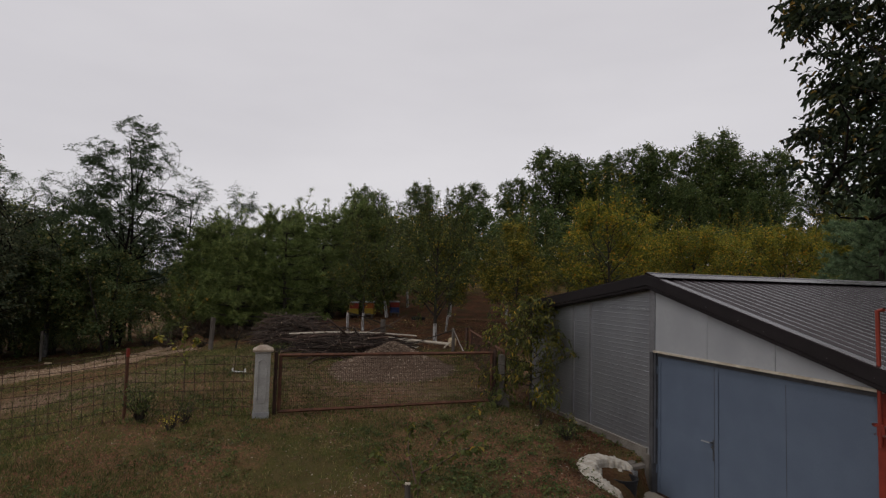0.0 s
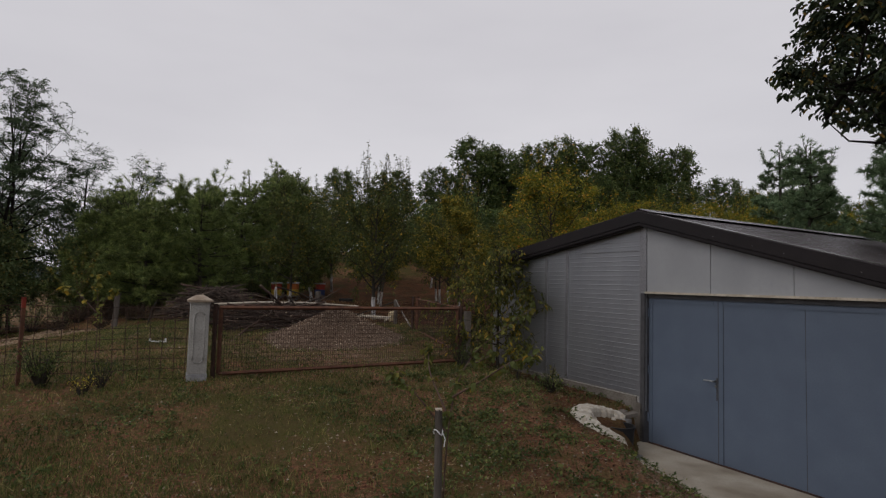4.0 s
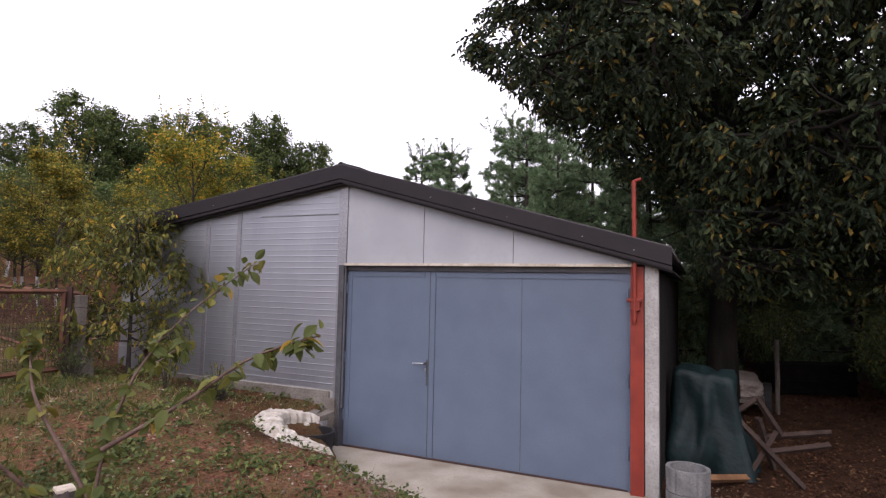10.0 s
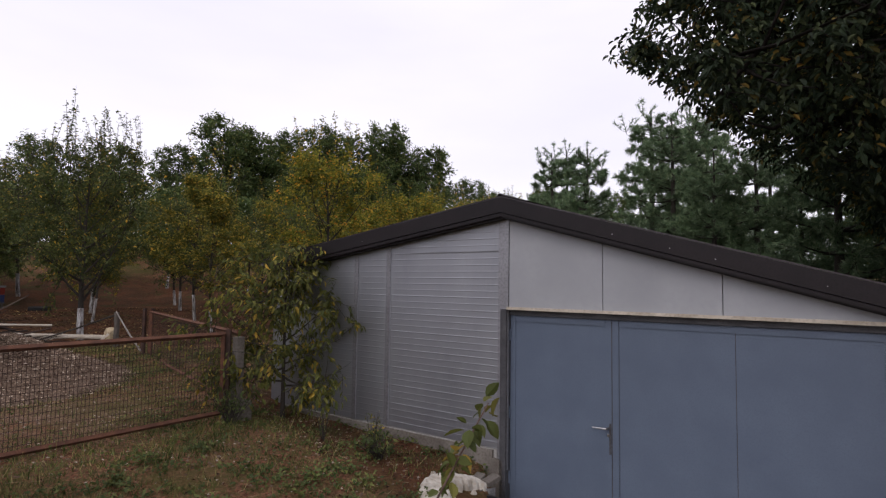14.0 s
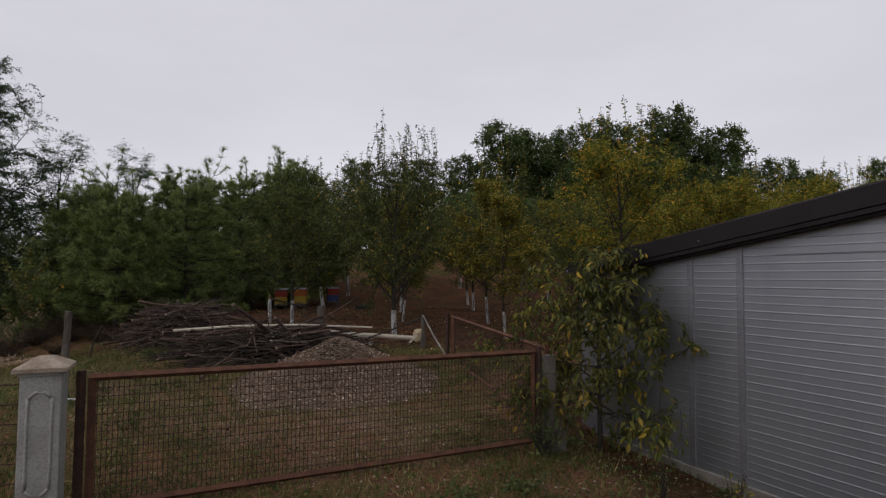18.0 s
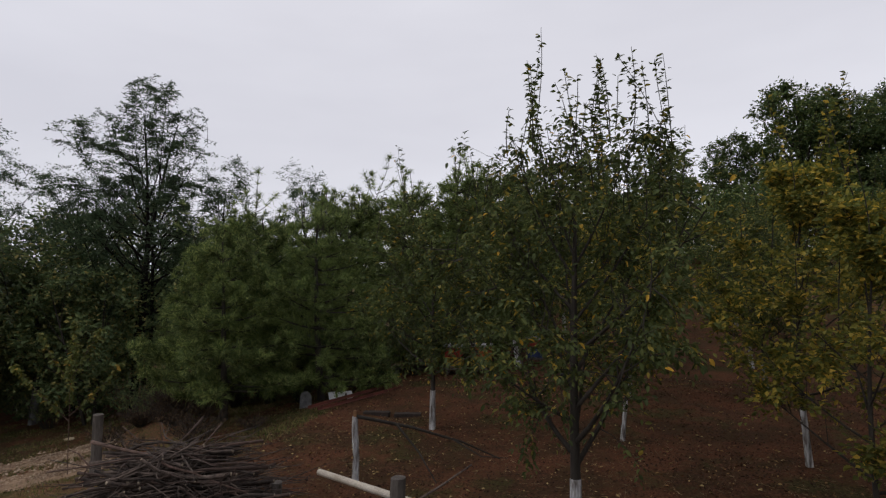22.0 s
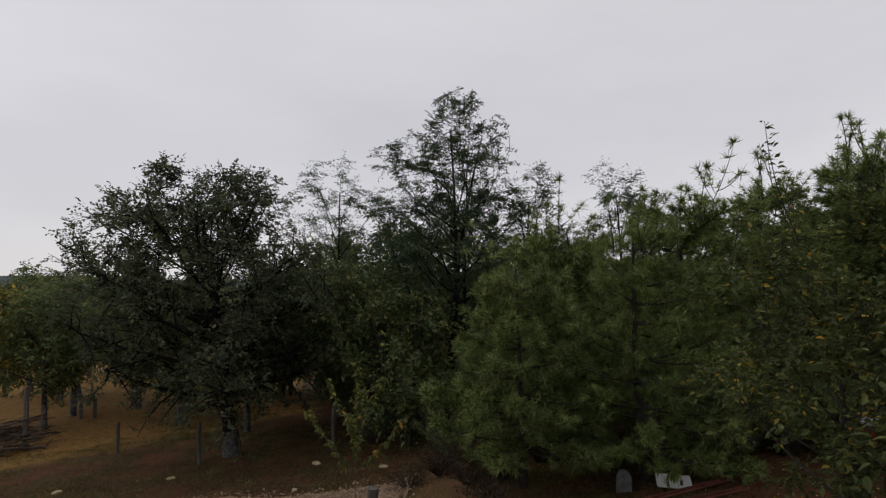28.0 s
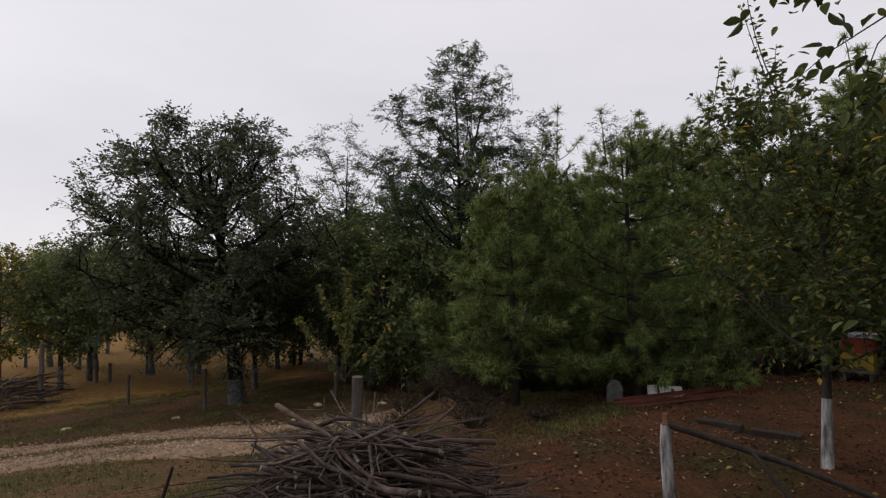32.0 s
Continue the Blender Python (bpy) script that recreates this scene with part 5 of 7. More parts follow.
# young long-needled pines behind the orchard corner
pine_a = pine("pine_tree", "bushy young long-needled pine", 61, 5.2, 2.3, NEEDLES, 12, 7, 0.23, 16, 6, 0.75, 0.66, 1.25, 0.009)
place(pine_a, -9.2, 25.3, 0, 0.88, first=True)
pine_b = pine("pine_tree", "young pine with bare upright leader shoots", 62, 5.6, 2.25, NEEDLES_DARK, 12, 7, 0.19, 14, 8, 0.4, 0.62, 1.35, 0.008)
place(pine_b, -7.4, 26.9, 0, 0.92, first=True)
for k, (src, x, y, sc) in enumerate(((pine_b, -6.4, 30.4, 1.06), (pine_a, -11.0, 29.0, 1.15), (pine_a, -9.0, 31.2, 1.25), (pine_b, -12.0, 28.8, 1.05), (pine_a, -4.6, 34.5, 1.3), (pine_b, -5.2, 32.5, 1.2))):
    place(src, x, y, 70 * k + 20, sc)

# taller pines behind the shed
pine_tall = pine("pine_tree", "tall blue-green pine with tiered branches", 71, 9.0, 2.7, NEEDLES_BLUE, 15, 7, 0.22, 9, 2, 0.5, 0.8, 1.5, 0.013, group="pines behind the shed")
place(pine_tall, 16.2, 14.6, 0, 0.84, first=True)
for k, (x, y, sc) in enumerate(((18.2, 13.2, 0.85), (13.8, 18.6, 0.72), (14.5, 14.3, 0.78), (13.4, 12.4, 0.7), (12.4, 15.8, 0.66), (12.5, 9.2, 0.78), (16.8, 16.6, 0.92), (16.6, 20.5, 0.82), (17.5, 9.2, 0.95), (15.8, 5.6, 0.8), (21.0, 17.0, 1.0), (19.5, 6.4, 1.0), (16.9, 2.2, 0.85), (20.5, 1.0, 1.0), (22.0, 11.0, 1.1), (14.4, 11.8, 0.75))):
    place(pine_tall, x, y, 55 * k + 15, sc)

# forest on the hill
hill_a = tree("forest_tree", "dense dark green forest tree on the hill", "tree", 81, 13.0, 1.0, 4.2, LEAF_HILL, 0.22, 30000, 30, 16, round_crown, 0.25, BARK, 0.4, 0.34, 0, 0, False, 0.7, 0.2, group="hill forest", uneven=0.3)
place(hill_a, 27.8, 57.5, 0, 1.06, first=True)
hill_b = tree("forest_tree", "rounded forest tree on the hill", "tree", 82, 11.8, 0.8, 3.5, LEAF_HILL, 0.22, 23000, 26, 15, round_crown, 0.2, BARK, 0.5, 0.32, 0, 0, False, 0.7, 0.2, group="hill forest", uneven=0.3)
place(hill_b, 11.2, 57.5, 0, 1.0, first=True)
for k, (src, x, y, sc) in enumerate(((hill_b, 14.2, 58.5, 0.95), (hill_a, 20.4, 57.5, 0.95), (hill_b, 24.0, 59.5, 1.03), (hill_b, 33.3, 57.5, 1.03), (hill_b, 39.0, 57.5, 0.78), (hill_a, 17.5, 61.0, 0.9), (hill_a, 31.0, 61.5, 1.0),
                                     (hill_b, 8.0, 60.0, 0.75), (hill_b, 3.0, 61.0, 0.72), (hill_a, -2.5, 62.0, 0.7), (hill_b, 44.0, 58.0, 0.7), (hill_a, 50.0, 56.0, 0.72), (hill_b, 23.0, 52.0, 0.7), (hill_b, 30.0, 51.0, 0.68),
                                     (hill_b, 37.0, 51.0, 0.6), (hill_b, 16.0, 52.0, 0.66), (hill_a, -8.0, 58.0, 0.72), (hill_a, 55.0, 48.0, 0.75), (hill_b, 44.0, 44.0, 0.65), (hill_b, 34.0, 38.0, 0.55), (hill_a, 60.0, 38.0, 0.8))):
    place(src, x, y, 63 * k + 10, sc)

# brush at the foot of the hill
foot = tree("forest_bush", "dark green bushy tree at the forest's edge", "tree", 83, 5.2, 0.2, 3.0, LEAF_HILL, 0.24, 6000, 16, 10, round_crown, 0.1, BARK, 0.5, 0.35, 0, 0, False, 0.7, 0.2, group="forest edge")
place(foot, 6.0, 47.0, 0, 1.0, first=True)
for k, (x, y, sc) in enumerate(((0.5, 49.0, 1.0), (11.0, 46.5, 0.95), (16.0, 47.5, 1.0), (21.0, 45.5, 0.95), (26.0, 46.5, 1.0), (31.0, 44.5, 1.0), (-5.0, 50.0, 1.05), (36.5, 44.5, 1.05), (8.5, 52.0, 1.1), (42.0, 40.0, 1.0), (28.0, 40.0, 0.85), (3.5, 53.0, 1.1), (33.0, 33.5, 0.8), (28.5, 31.0, 0.75), (26.0, 22.0, 0.8))):
    place(foot, x, y, 61 * k, sc)

# thicket west of the orchard
wood_a = tree("woodland_tree", "slender dark thicket tree", "tree", 91, 6.5, 0.8, 2.2, LEAF_WOOD, 0.16, 7000, 16, 10, column_crown, 0.09, BARK, 0.5, 0.28, 0, 0, False, 0.6, 0.3, group="thicket")
place(wood_a, -13.5, 33.5, 0, 0.9, first=True)
wood_b = tree("woodland_tree", "multi-stemmed dark thicket tree", "tree", 92, 5.4, 0.4, 2.4, LEAF_WOOD, 0.16, 7000, 16, 10, round_crown, 0.1, BARK, 0.45, 0.28, 0, 0, False, 0.6, 0.3, group="thicket", stems=3)
place(wood_b, -16.0, 27.4, 0, 0.95, first=True)
for k, (src, x, y, sc) in enumerate(((wood_b, -18.6, 29.3, 0.8), (wood_a, -15.6, 34.5, 1.05), (wood_b, -21.5, 31.5, 0.85), (wood_a, -19.5, 35.5, 1.1), (wood_b, -24.0, 34.0, 1.05), (wood_a, -11.0, 36.0, 1.0), (wood_b, -8.0, 36.5, 1.05),
                                     (wood_a, -27.0, 38.0, 1.1), (wood_b, -30.5, 41.0, 1.1), (wood_a, -23.0, 41.0, 1.15), (wood_b, -16.5, 40.0, 1.1), (wood_a, -10.5, 41.5, 1.15), (wood_b, -4.5, 41.0, 1.0), (wood_b, -13.2, 29.0, 0.8), (wood_a, -26.0, 33.5, 0.9),
                                     (wood_b, -34.0, 47.0, 1.2), (wood_a, -40.0, 52.0, 1.2), (wood_b, -47.0, 58.0, 1.2), (wood_a, -29.0, 50.0, 1.2), (wood_b, -20.0, 48.0, 1.2), (wood_a, -55.0, 66.0, 1.3), (wood_b, -10.0, 48.5, 1.2), (wood_a, -65.0, 75.0, 1.3),
                                     (wood_b, -36.0, 36.0, 0.9), (wood_a, -31.0, 32.4, 1.5), (wood_a, -33.5, 34.5, 1.45), (wood_b, -29.0, 34.6, 1.7), (wood_a, -27.0, 35.5, 1.5), (wood_b, -34.5, 31.6, 1.5), (wood_a, -24.0, 36.8, 1.5), (wood_b, -24.5, 30.4, 0.95), (wood_b, -21.8, 29.0, 0.75), (wood_a, -28.0, 31.0, 0.9))):
    place(src, x, y, 41 * k, sc)

copse = tree("woodland_tree", "dark spreading tree with a bare grey trunk", "tree", 93, 6.0, 2.0, 2.5, LEAF_WOOD, 0.17, 9000, 16, 12, round_crown, 0.12, BARK, 0.4, 0.26, 0, 1.1, False, 0.6, 0.3, LIMEWASH_GREY, group="copse", fork=1.5)
place(copse, -25.5, 25.6, 0, 1.0, first=True)
for k, (x, y, sc) in enumerate(((-31.5, 24.4, 1.15), (-35.0, 25.6, 1.0), (-23.2, 28.6, 1.15), (-27.0, 31.5, 1.05), (-33.0, 29.5, 1.1), (-39.0, 24.0, 1.35), (-30.0, 33.5, 1.1), (-37.0, 32.0, 1.1), (-43.5, 27.5, 1.1), (-19.5, 27.9, 1.08), (-40.0, 20.8, 1.35), (-46.5, 21.8, 1.5), (-53.0, 19.5, 1.6), (-36.5, 19.2, 1.2), (-60.0, 24.0, 1.15), (-48.0, 30.0, 1.4))):
    place(copse, x, y, 57 * k, sc)
# dark wood east of the shade tree
for k, (src, x, y, sc) in enumerate(((wood_b, 15.0, 8.0, 0.9), (wood_b, 16.0, 4.0, 1.0), (wood_a, 14.5, 1.0, 0.9), (wood_b, 17.5, 0.5, 1.1), (wood_b, 18.0, 6.5, 1.2), (wood_b, 13.4, -1.5, 0.9), (wood_b, 16.0, -3.0, 1.1), (wood_b, 20.0, 3.0, 1.3), (wood_a, 21.0, 9.0, 1.3), (pine_tall, 13.2, 10.2, 0.62))):
    place(src, x, y, 77 * k, sc)

# added trees, never in view: they block sky light from the south
for k, (x, y, sc) in enumerate(((10.5, -3.5, 1.2), (8.0, -5.5, 1.2), (12.5, -5.0, 1.4), (5.5, -7.5, 1.3), (9.5, -8.0, 1.5))):
    place(wood_b, x, y, 50 * k, sc)

# young trees in the stubble field west of the track
field_tree = tree("young_fruit_tree", "young green fruit tree with a pale trunk in the field", "fruit tree", 95, 4.6, 1.2, 1.9, LEAF_PEAR, 0.13, 4200, 12, 8, round_crown, 0.09, BARK, 0.5, 0.2, 0, 1.0, False, 0.6, 0.3, LIMEWASH_GREY, group="field trees")
place(field_tree, -48.5, 21.0, 0, 1.05, first=True)
for k, (x, y, sc) in enumerate(((-38.5, 16.6, 1.7), (-54.0, 18.0, 1.2), (-41.0, 24.0, 0.9), (-44.0, 28.0, 1.0), (-36.0, 25.5, 0.8), (-33.0, 24.8, 0.75), (-30.5, 26.0, 0.8), (-47.0, 33.0, 1.1), (-60.0, 24.0, 1.2), (-52.0, 13.0, 1.2), (-39.0, 31.0, 1.0))):
    place(field_tree, x, y, 66 * k, sc)

# ---- brush piles ----


def stick_mesh(rng, length, r):
    """A crooked tapered stick along x, cut square at both ends."""
    k = 7
    x = np.linspace(-length / 2, length / 2, k)
    w = np.cumsum(rng.normal(0, 0.022 * length, (k, 2)), axis=0)
    w -= w.mean(0)
    rad = r * np.linspace(1.0, 0.4, k) * rng.uniform(0.85, 1.15, k)
    paths = [(np.column_stack([x, w]), rad)]
    for _ in range(rng.integers(0, 3)):
        j = rng.integers(2, k - 1)
        p = np.array([x[j], *w[j]])
        d = np.array([rng.uniform(0.3, 0.7), rng.normal(0, 0.35), rng.normal(0, 0.3)]) * length * rng.uniform(0.12, 0.28)
        paths.append((np.array([p, p + d * 0.5 + rng.normal(0, 0.02, 3), p + d]), [r * 0.5, r * 0.35, r * 0.15]))
    v, q = tubes(paths, 5)
    k0 = (k - 1) * 5
    caps = np.array([[0, 4, 3, 2], [0, 2, 1, 0], [k0, k0 + 1, k0 + 2, k0 + 3], [k0, k0 + 3, k0 + 4, k0]])
    me = bpy.data.meshes.new("stick")
    faces = [tuple(f) for f in q] + [(4, 3, 2, 1, 0), tuple(range(k0, k0 + 5))]
    me.from_pydata([tuple(p) for p in v], [], faces)
    me.polygons[len(faces) - 2].material_index = me.polygons[len(faces) - 1].material_index = 1
    me.polygons.foreach_set("use_smooth", np.full(len(me.polygons), True))
    return me


srng = np.random.default_rng(77)
STICKS = []
for length, r in ((2.4, 0.042), (3.2, 0.048), (2.0, 0.032), (3.4, 0.040), (1.6, 0.046), (2.7, 0.026), (2.2, 0.058), (3.2, 0.030), (1.3, 0.034), (1.7, 0.052), (2.6, 0.046), (2.8, 0.034)):
    me = stick_mesh(srng, length, r * 0.72)
    me.materials.append(STICK if length < 3.1 else STICK_RED)
    me.materials.append(CUT_END)
    STICKS.append(me)


def brush_pile(label, x, y, rz, half_x, half_y, high, n_sticks, seed, n_twigs=260, fan=14, shrink=1.0):
    """Cut branches heaped roughly along one line."""
    rng = np.random.default_rng(seed)
    z0 = ground_z(x, y)
    pile = thing("brush_pile", label, "brush pile", x, y, z0, rz)
    for i in range(n_sticks):
        u, v = rng.uniform(-1, 1), np.clip(rng.normal(0, 0.45), -1, 1)
        roof = high * max(0.05, (1 - v * v)) * (1 - 0.55 * u * u)
        zz = roof * (rng.random() ** 0.45)
        turn = rng.normal(0, fan) + (rng.normal(0, 38) if rng.random() < 0.3 else 0)
        flip = 180 if rng.random() < 0.45 else 0
        tilt = rng.normal(0, 11 if rng.random() < 0.4 else 4) + u * (9 if flip == 0 else -9)
        s = shrink * rng.uniform(0.75, 1.1)
        m = Matrix.Translation((u * half_x * 0.45, v * half_y, zz + 0.03)) @ pose(0, 0, 0, 0, tilt, turn + flip) @ pose(0, 0, 0, rng.uniform(0, 360)) @ Matrix.Scale(s, 4)
        attach("stick", STICKS[rng.integers(0, len(STICKS))], STICK, pile, m=m)
    paths = []
    for i in range(n_twigs):
        u, v = rng.uniform(-1.05, 1.05), np.clip(rng.normal(0, 0.5), -1.1, 1.1)
        roof = high * max(0.04, (1 - v * v)) * (1 - 0.5 * u * u)
        p = np.array([u * half_x * 0.8, v * half_y, roof * rng.uniform(0.3, 1.04) + 0.02])
        a = radians(rng.normal(0, fan * 1.8)) + (np.pi if rng.random() < 0.5 else 0)
        d = np.array([np.cos(a), np.sin(a), rng.normal(0.0, 0.15)]) * rng.uniform(0.4, 1.2)
        q = p + d
        q[2] = max(q[2], 0.02)
        paths.append((bent(p, q, rng.normal(0, 0.07, 3), 5), np.array([1, 0.85, 0.7, 0.5, 0.25]) * rng.uniform(0.006, 0.013)))
    tagged(tube_part("twig_tangle", paths, STICK, pile, sides=4), kind="stuff")
    return pile


brush_pile("tall heap of cut grey branches beside the orchard fence", -5.12, 19.5, 34, 1.15, 1.05, 0.92, 290, 101, 520, 30, 0.68)
brush_pile("low spread heap of cut branches on the grass", -2.75, 17.55, 22, 2.0, 0.85, 0.56, 250, 102, 460, 16, 0.9)
brush_pile("dark heap of brushwood beyond the farm track", -32.0, 17.3, 100, 2.0, 1.6, 1.3, 70, 103, 160, 30, 1.2)


def pole(name, label, category, pts, r0, r1, material, sides=9):
    """A single pole or log through the points."""
    p = thing(name, label, category)
    pts = np.array(pts, float)
    n_ = len(pts)
    v, q = tubes([(pts, np.linspace(r0, r1, n_))], sides)
    me = bpy.data.meshes.new(name)
    me.from_pydata([tuple(a) for a in v], [], [tuple(f) for f in q] + [tuple(range(sides))[::-1], tuple(range((n_ - 1) * sides, n_ * sides))])
    attach("shaft", me, material, p)
    return p


pole("pole", "long pale peeled pole lying across the brush", "pole", [(-4.62, 17.25, 1.60), (-3.5, 17.4, 1.67), (-2.2, 17.55, 1.68), (-0.75, 17.75, 1.60)], 0.030, 0.02, PALE_WOOD)
pole("pole", "pale peeled branch on the low brush heap", "pole", [(-4.3, 18.55, 1.36), (-3.4, 18.5, 1.45), (-2.3, 18.6, 1.42)], 0.03, 0.018, PALE_WOOD)
pole("log", "straight whitish debarked log lying on the ground", "log", [(-3.85, 20.9, 1.38), (-2.4, 20.58, 1.28), (-0.9, 20.25, 1.19), (0.28, 19.98, 1.13)], 0.045, 0.058, PALE_WOOD, 12)
pole("branch", "long bare branch rising from the brush", "branch", [(-3.1, 18.2, 1.2), (-2.2, 18.9, 1.55), (-1.5, 19.4, 1.95), (-1.2, 19.6, 2.15)], 0.022, 0.008, STICK)
pole("branch", "thin forked branch sticking out of the brush", "branch", [(-2.4, 18.6, 1.3), (-1.9, 18.9, 1.6), (-1.55, 19.1, 1.85)], 0.015, 0.005, STICK)
pole("branch", "dark upright branch at the heap's edge", "branch", [(-6.6, 18.2, 0.9), (-6.55, 18.25, 1.3), (-6.42, 18.3, 1.6)], 0.02, 0.014, BARK)

bar = thing("metal_bracket", "small white metal bracket lying in the grass", "bracket", -5.1, 14.4, ground_z(-5.1, 14.4), -8)
part("bar", box(0.36, 0.03, 0.025, 0.004, (0, 0, 0.03)), WHITE_BOARD, bar)
for x_ in (-0.17, 0.17):
    part("end", box(0.03, 0.03, 0.09, 0.004, (x_, 0, 0.03)), WHITE_BOARD, bar)

# orchard fence posts
post_rng = np.random.default_rng(31)


def wooden_post(x, y, top, r, label, lean=(0, 0), z0=None):
    """A weathered post with a checked, uneven head."""
    z0 = ground_z(x, y) if z0 is None else z0
    p = thing("fence_post", label, "fence post", x, y, z0, post_rng.uniform(0, 90), group="fence posts")
    h = top - z0
    zs = np.linspace(-0.2, h, 7)
    pts = np.column_stack([lean[0] * zs / h + post_rng.normal(0, 0.004, 7), lean[1] * zs / h + post_rng.normal(0, 0.004, 7), zs])
    sides = 9
    v, q = tubes([(pts, r * post_rng.uniform(0.93, 1.05, 7))], sides)
    v = v + post_rng.normal(0, r * 0.035, v.shape)
    me = bpy.data.meshes.new("shaft")
    me.from_pydata([tuple(a) for a in v], [], [tuple(f) for f in q] + [tuple(range(6 * sides, 7 * sides))])
    attach("shaft", me, GREY_WOOD, p)
    return p


wooden_post(-2.0, 19.47, 1.97, 0.085, "thick round weathered fence post")
wooden_post(-3.95, 20.04, 1.52, 0.07, "thick round weathered fence post")
wooden_post(-8.68, 21.35, 1.74, 0.085, "split weathered corner post beside the track", (0.05, 0.0))
wooden_post(0.42, 18.75, 1.78, 0.055, "dark thin weathered post")
for x, y, top in ((-18.2, 25.8, 0.6), (-21.2, 22.4, 0.1), (-26.7, 20.9, -0.7), (-31.6, 18.2, 0.3), (-29.5, 24.0, -0.9), (-38.5, 21.0, -1.5), (-38.0, 21.6, -1.7)):
    wooden_post(x, y, top, 0.06 if x > -30 else 0.1, "grey wooden post along the track")
STRUT_GREY = surface("grey_peeled_wood", (0.2, 0.18, 0.16), (0.34, 0.31, 0.28), 6, 50, 0.9, 0.2)
pole("strut", "pale peeled strut leaning on the dark post", "strut", [(0.40, 18.7, 1.80), (0.62, 18.2, 1.35), (0.86, 17.55, 0.92)], 0.013, 0.02, STRUT_GREY)
pole("strut", "dark bough hanging from the post", "branch", [(0.38, 18.75, 1.72), (-0.3, 18.9, 1.45), (-1.1, 18.6, 1.2)], 0.022, 0.014, BARK)
for xx in (0.80, 0.93):
    gp = thing("steel_post", "rusty angle-iron gate post", "post")
    tube_part("shaft", [([(xx, 17.28, 0.6), (xx, 17.28, 1.93)], [0.04, 0.04])], RUST_DARK, gp, sides=4)

# snapped whitewashed tree
snag = thing("broken_tree", "snapped limewashed sapling with its top hanging over", "broken tree", -3.56, 21.45, ground_z(-3.56, 21.45))
h = 2.06 - ground_z(-3.56, 21.45)
tube_part("stump", [([(0, 0, -0.1), (0.02, 0, h * 0.4), (-0.01, 0.01, h * 0.8), (0.0, 0.0, h)], [0.055, 0.05, 0.048, 0.042])], WHITEWASH, snag, sides=9)
part("torn_wood", box(0.05, 0.035, 0.12, 0.01, (0.0, 0.0, h - 0.03)), RAW_WOOD, snag, "torn orange wood")
tube_part("fallen_bough", [([(0.02, 0, h), (0.25, 0.12, h - 0.06), (0.75, 0.45, h - 0.22), (1.4, 0.9, h - 0.5), (1.95, 1.2, h - 0.8)], [0.03, 0.028, 0.024, 0.018, 0.01]),
                            ([(0.55, 0.3, h - 0.15), (0.95, 0.2, h - 0.5), (1.3, 0.0, h - 0.85)], [0.018, 0.013, 0.008]), ([(1.3, 0.8, h - 0.45), (1.8, 0.6, h - 0.6), (2.2, 0.7, h - 0.62)], [0.012, 0.008, 0.004])], BARK, snag, sides=6)

# board stack, blue sheets, limestone lump
stack = thing("board_stack", "small stack of pale sawn boards and offcuts", "boards", -1.22, 19.33, ground_z(-1.22, 19.33) + 0.02, -6)
brng = np.random.default_rng(8)
for k in range(4):
    part("board", box(1.05 + 0.1 * k, 0.13, 0.028, 0.004, (brng.normal(0, 0.03), 0.12 - 0.02 * k, 0.10 + 0.034 * k)), PALE_WOOD, stack)
for k in range(6):
    part("offcut", box(0.09, 0.42, 0.03, 0.004, (-0.5 + 0.19 * k, -0.25, 0.02 + 0.008 * (k % 2)), turn=Matrix.Rotation(radians(brng.normal(-12, 8)), 4, "Z")), PALE_WOOD, stack)
for x, y, w_, d_, rz in ((-2.35, 20.35, 0.55, 0.4, 10), (-1.55, 20.75, 1.0, 0.3, -6)):
    sheet = thing("plastic_sheet", "crumpled bright blue plastic sheet on the soil", "plastic sheet", x, y, ground_z(x, y), rz)
    bm = bmesh.new()
    bmesh.ops.create_grid(bm, x_segments=12, y_segments=8, size=0.5)
    for vv in bm.verts:
        vv.co = Vector((vv.co.x * w_, vv.co.y * d_, 0.05 + 0.06 * abs(noise.noise((vv.co.x * 5 + x, vv.co.y * 5, 0)))))
    ex = bmesh.ops.extrude_face_region(bm, geom=list(bm.faces))
    bmesh.ops.translate(bm, vec=(0, 0, -0.04), verts=[e for e in ex["geom"] if isinstance(e, bmesh.types.BMVert)])
    bmesh.ops.recalc_face_normals(bm, faces=bm.faces)
    part("sheet", bm, BLUE_SHEET, sheet)


def rock(name, label, x, y, sx, sy, sz, material, seed, category="stone", z=None, square=0.5):
    """A lump with broken faces."""
    bm = bmesh.new()
    bmesh.ops.create_icosphere(bm, subdivisions=3, radius=1)
    for vv in bm.verts:
        c_ = vv.co.copy()
        m_ = max(abs(c_.x), abs(c_.y), abs(c_.z))
        c_ = c_.lerp(c_ / m_, square)
        c_ *= 1 + 0.16 * noise.noise(c_ * 1.7 + Vector((seed, 0, 0))) + 0.05 * noise.noise(c_ * 5 + Vector((0, seed, 0)))
        vv.co = Vector((c_.x * sx / 2, c_.y * sy / 2, c_.z * sz / 2 + sz * 0.42))
    ob = part(name, bm, material, None, m=pose(x, y, ground_z(x, y) if z is None else z, 0, 0, seed * 37 % 360), smooth=False)
    return tagged(ob, label, category)


YELLOW_STONE = surface("yellow_limestone", (0.42, 0.33, 0.2), (0.58, 0.48, 0.32), 9, 50, 0.95, 0.5)
rock("limestone_block", "broken yellowish limestone block at the log's end", 0.42, 19.98, 0.32, 0.26, 0.34, YELLOW_STONE, 3)
pole("plank", "short pale plank leaning on the limestone", "plank", [(0.33, 19.72, 1.22), (0.12, 19.4, 1.06)], 0.035, 0.035, PALE_WOOD, 4)

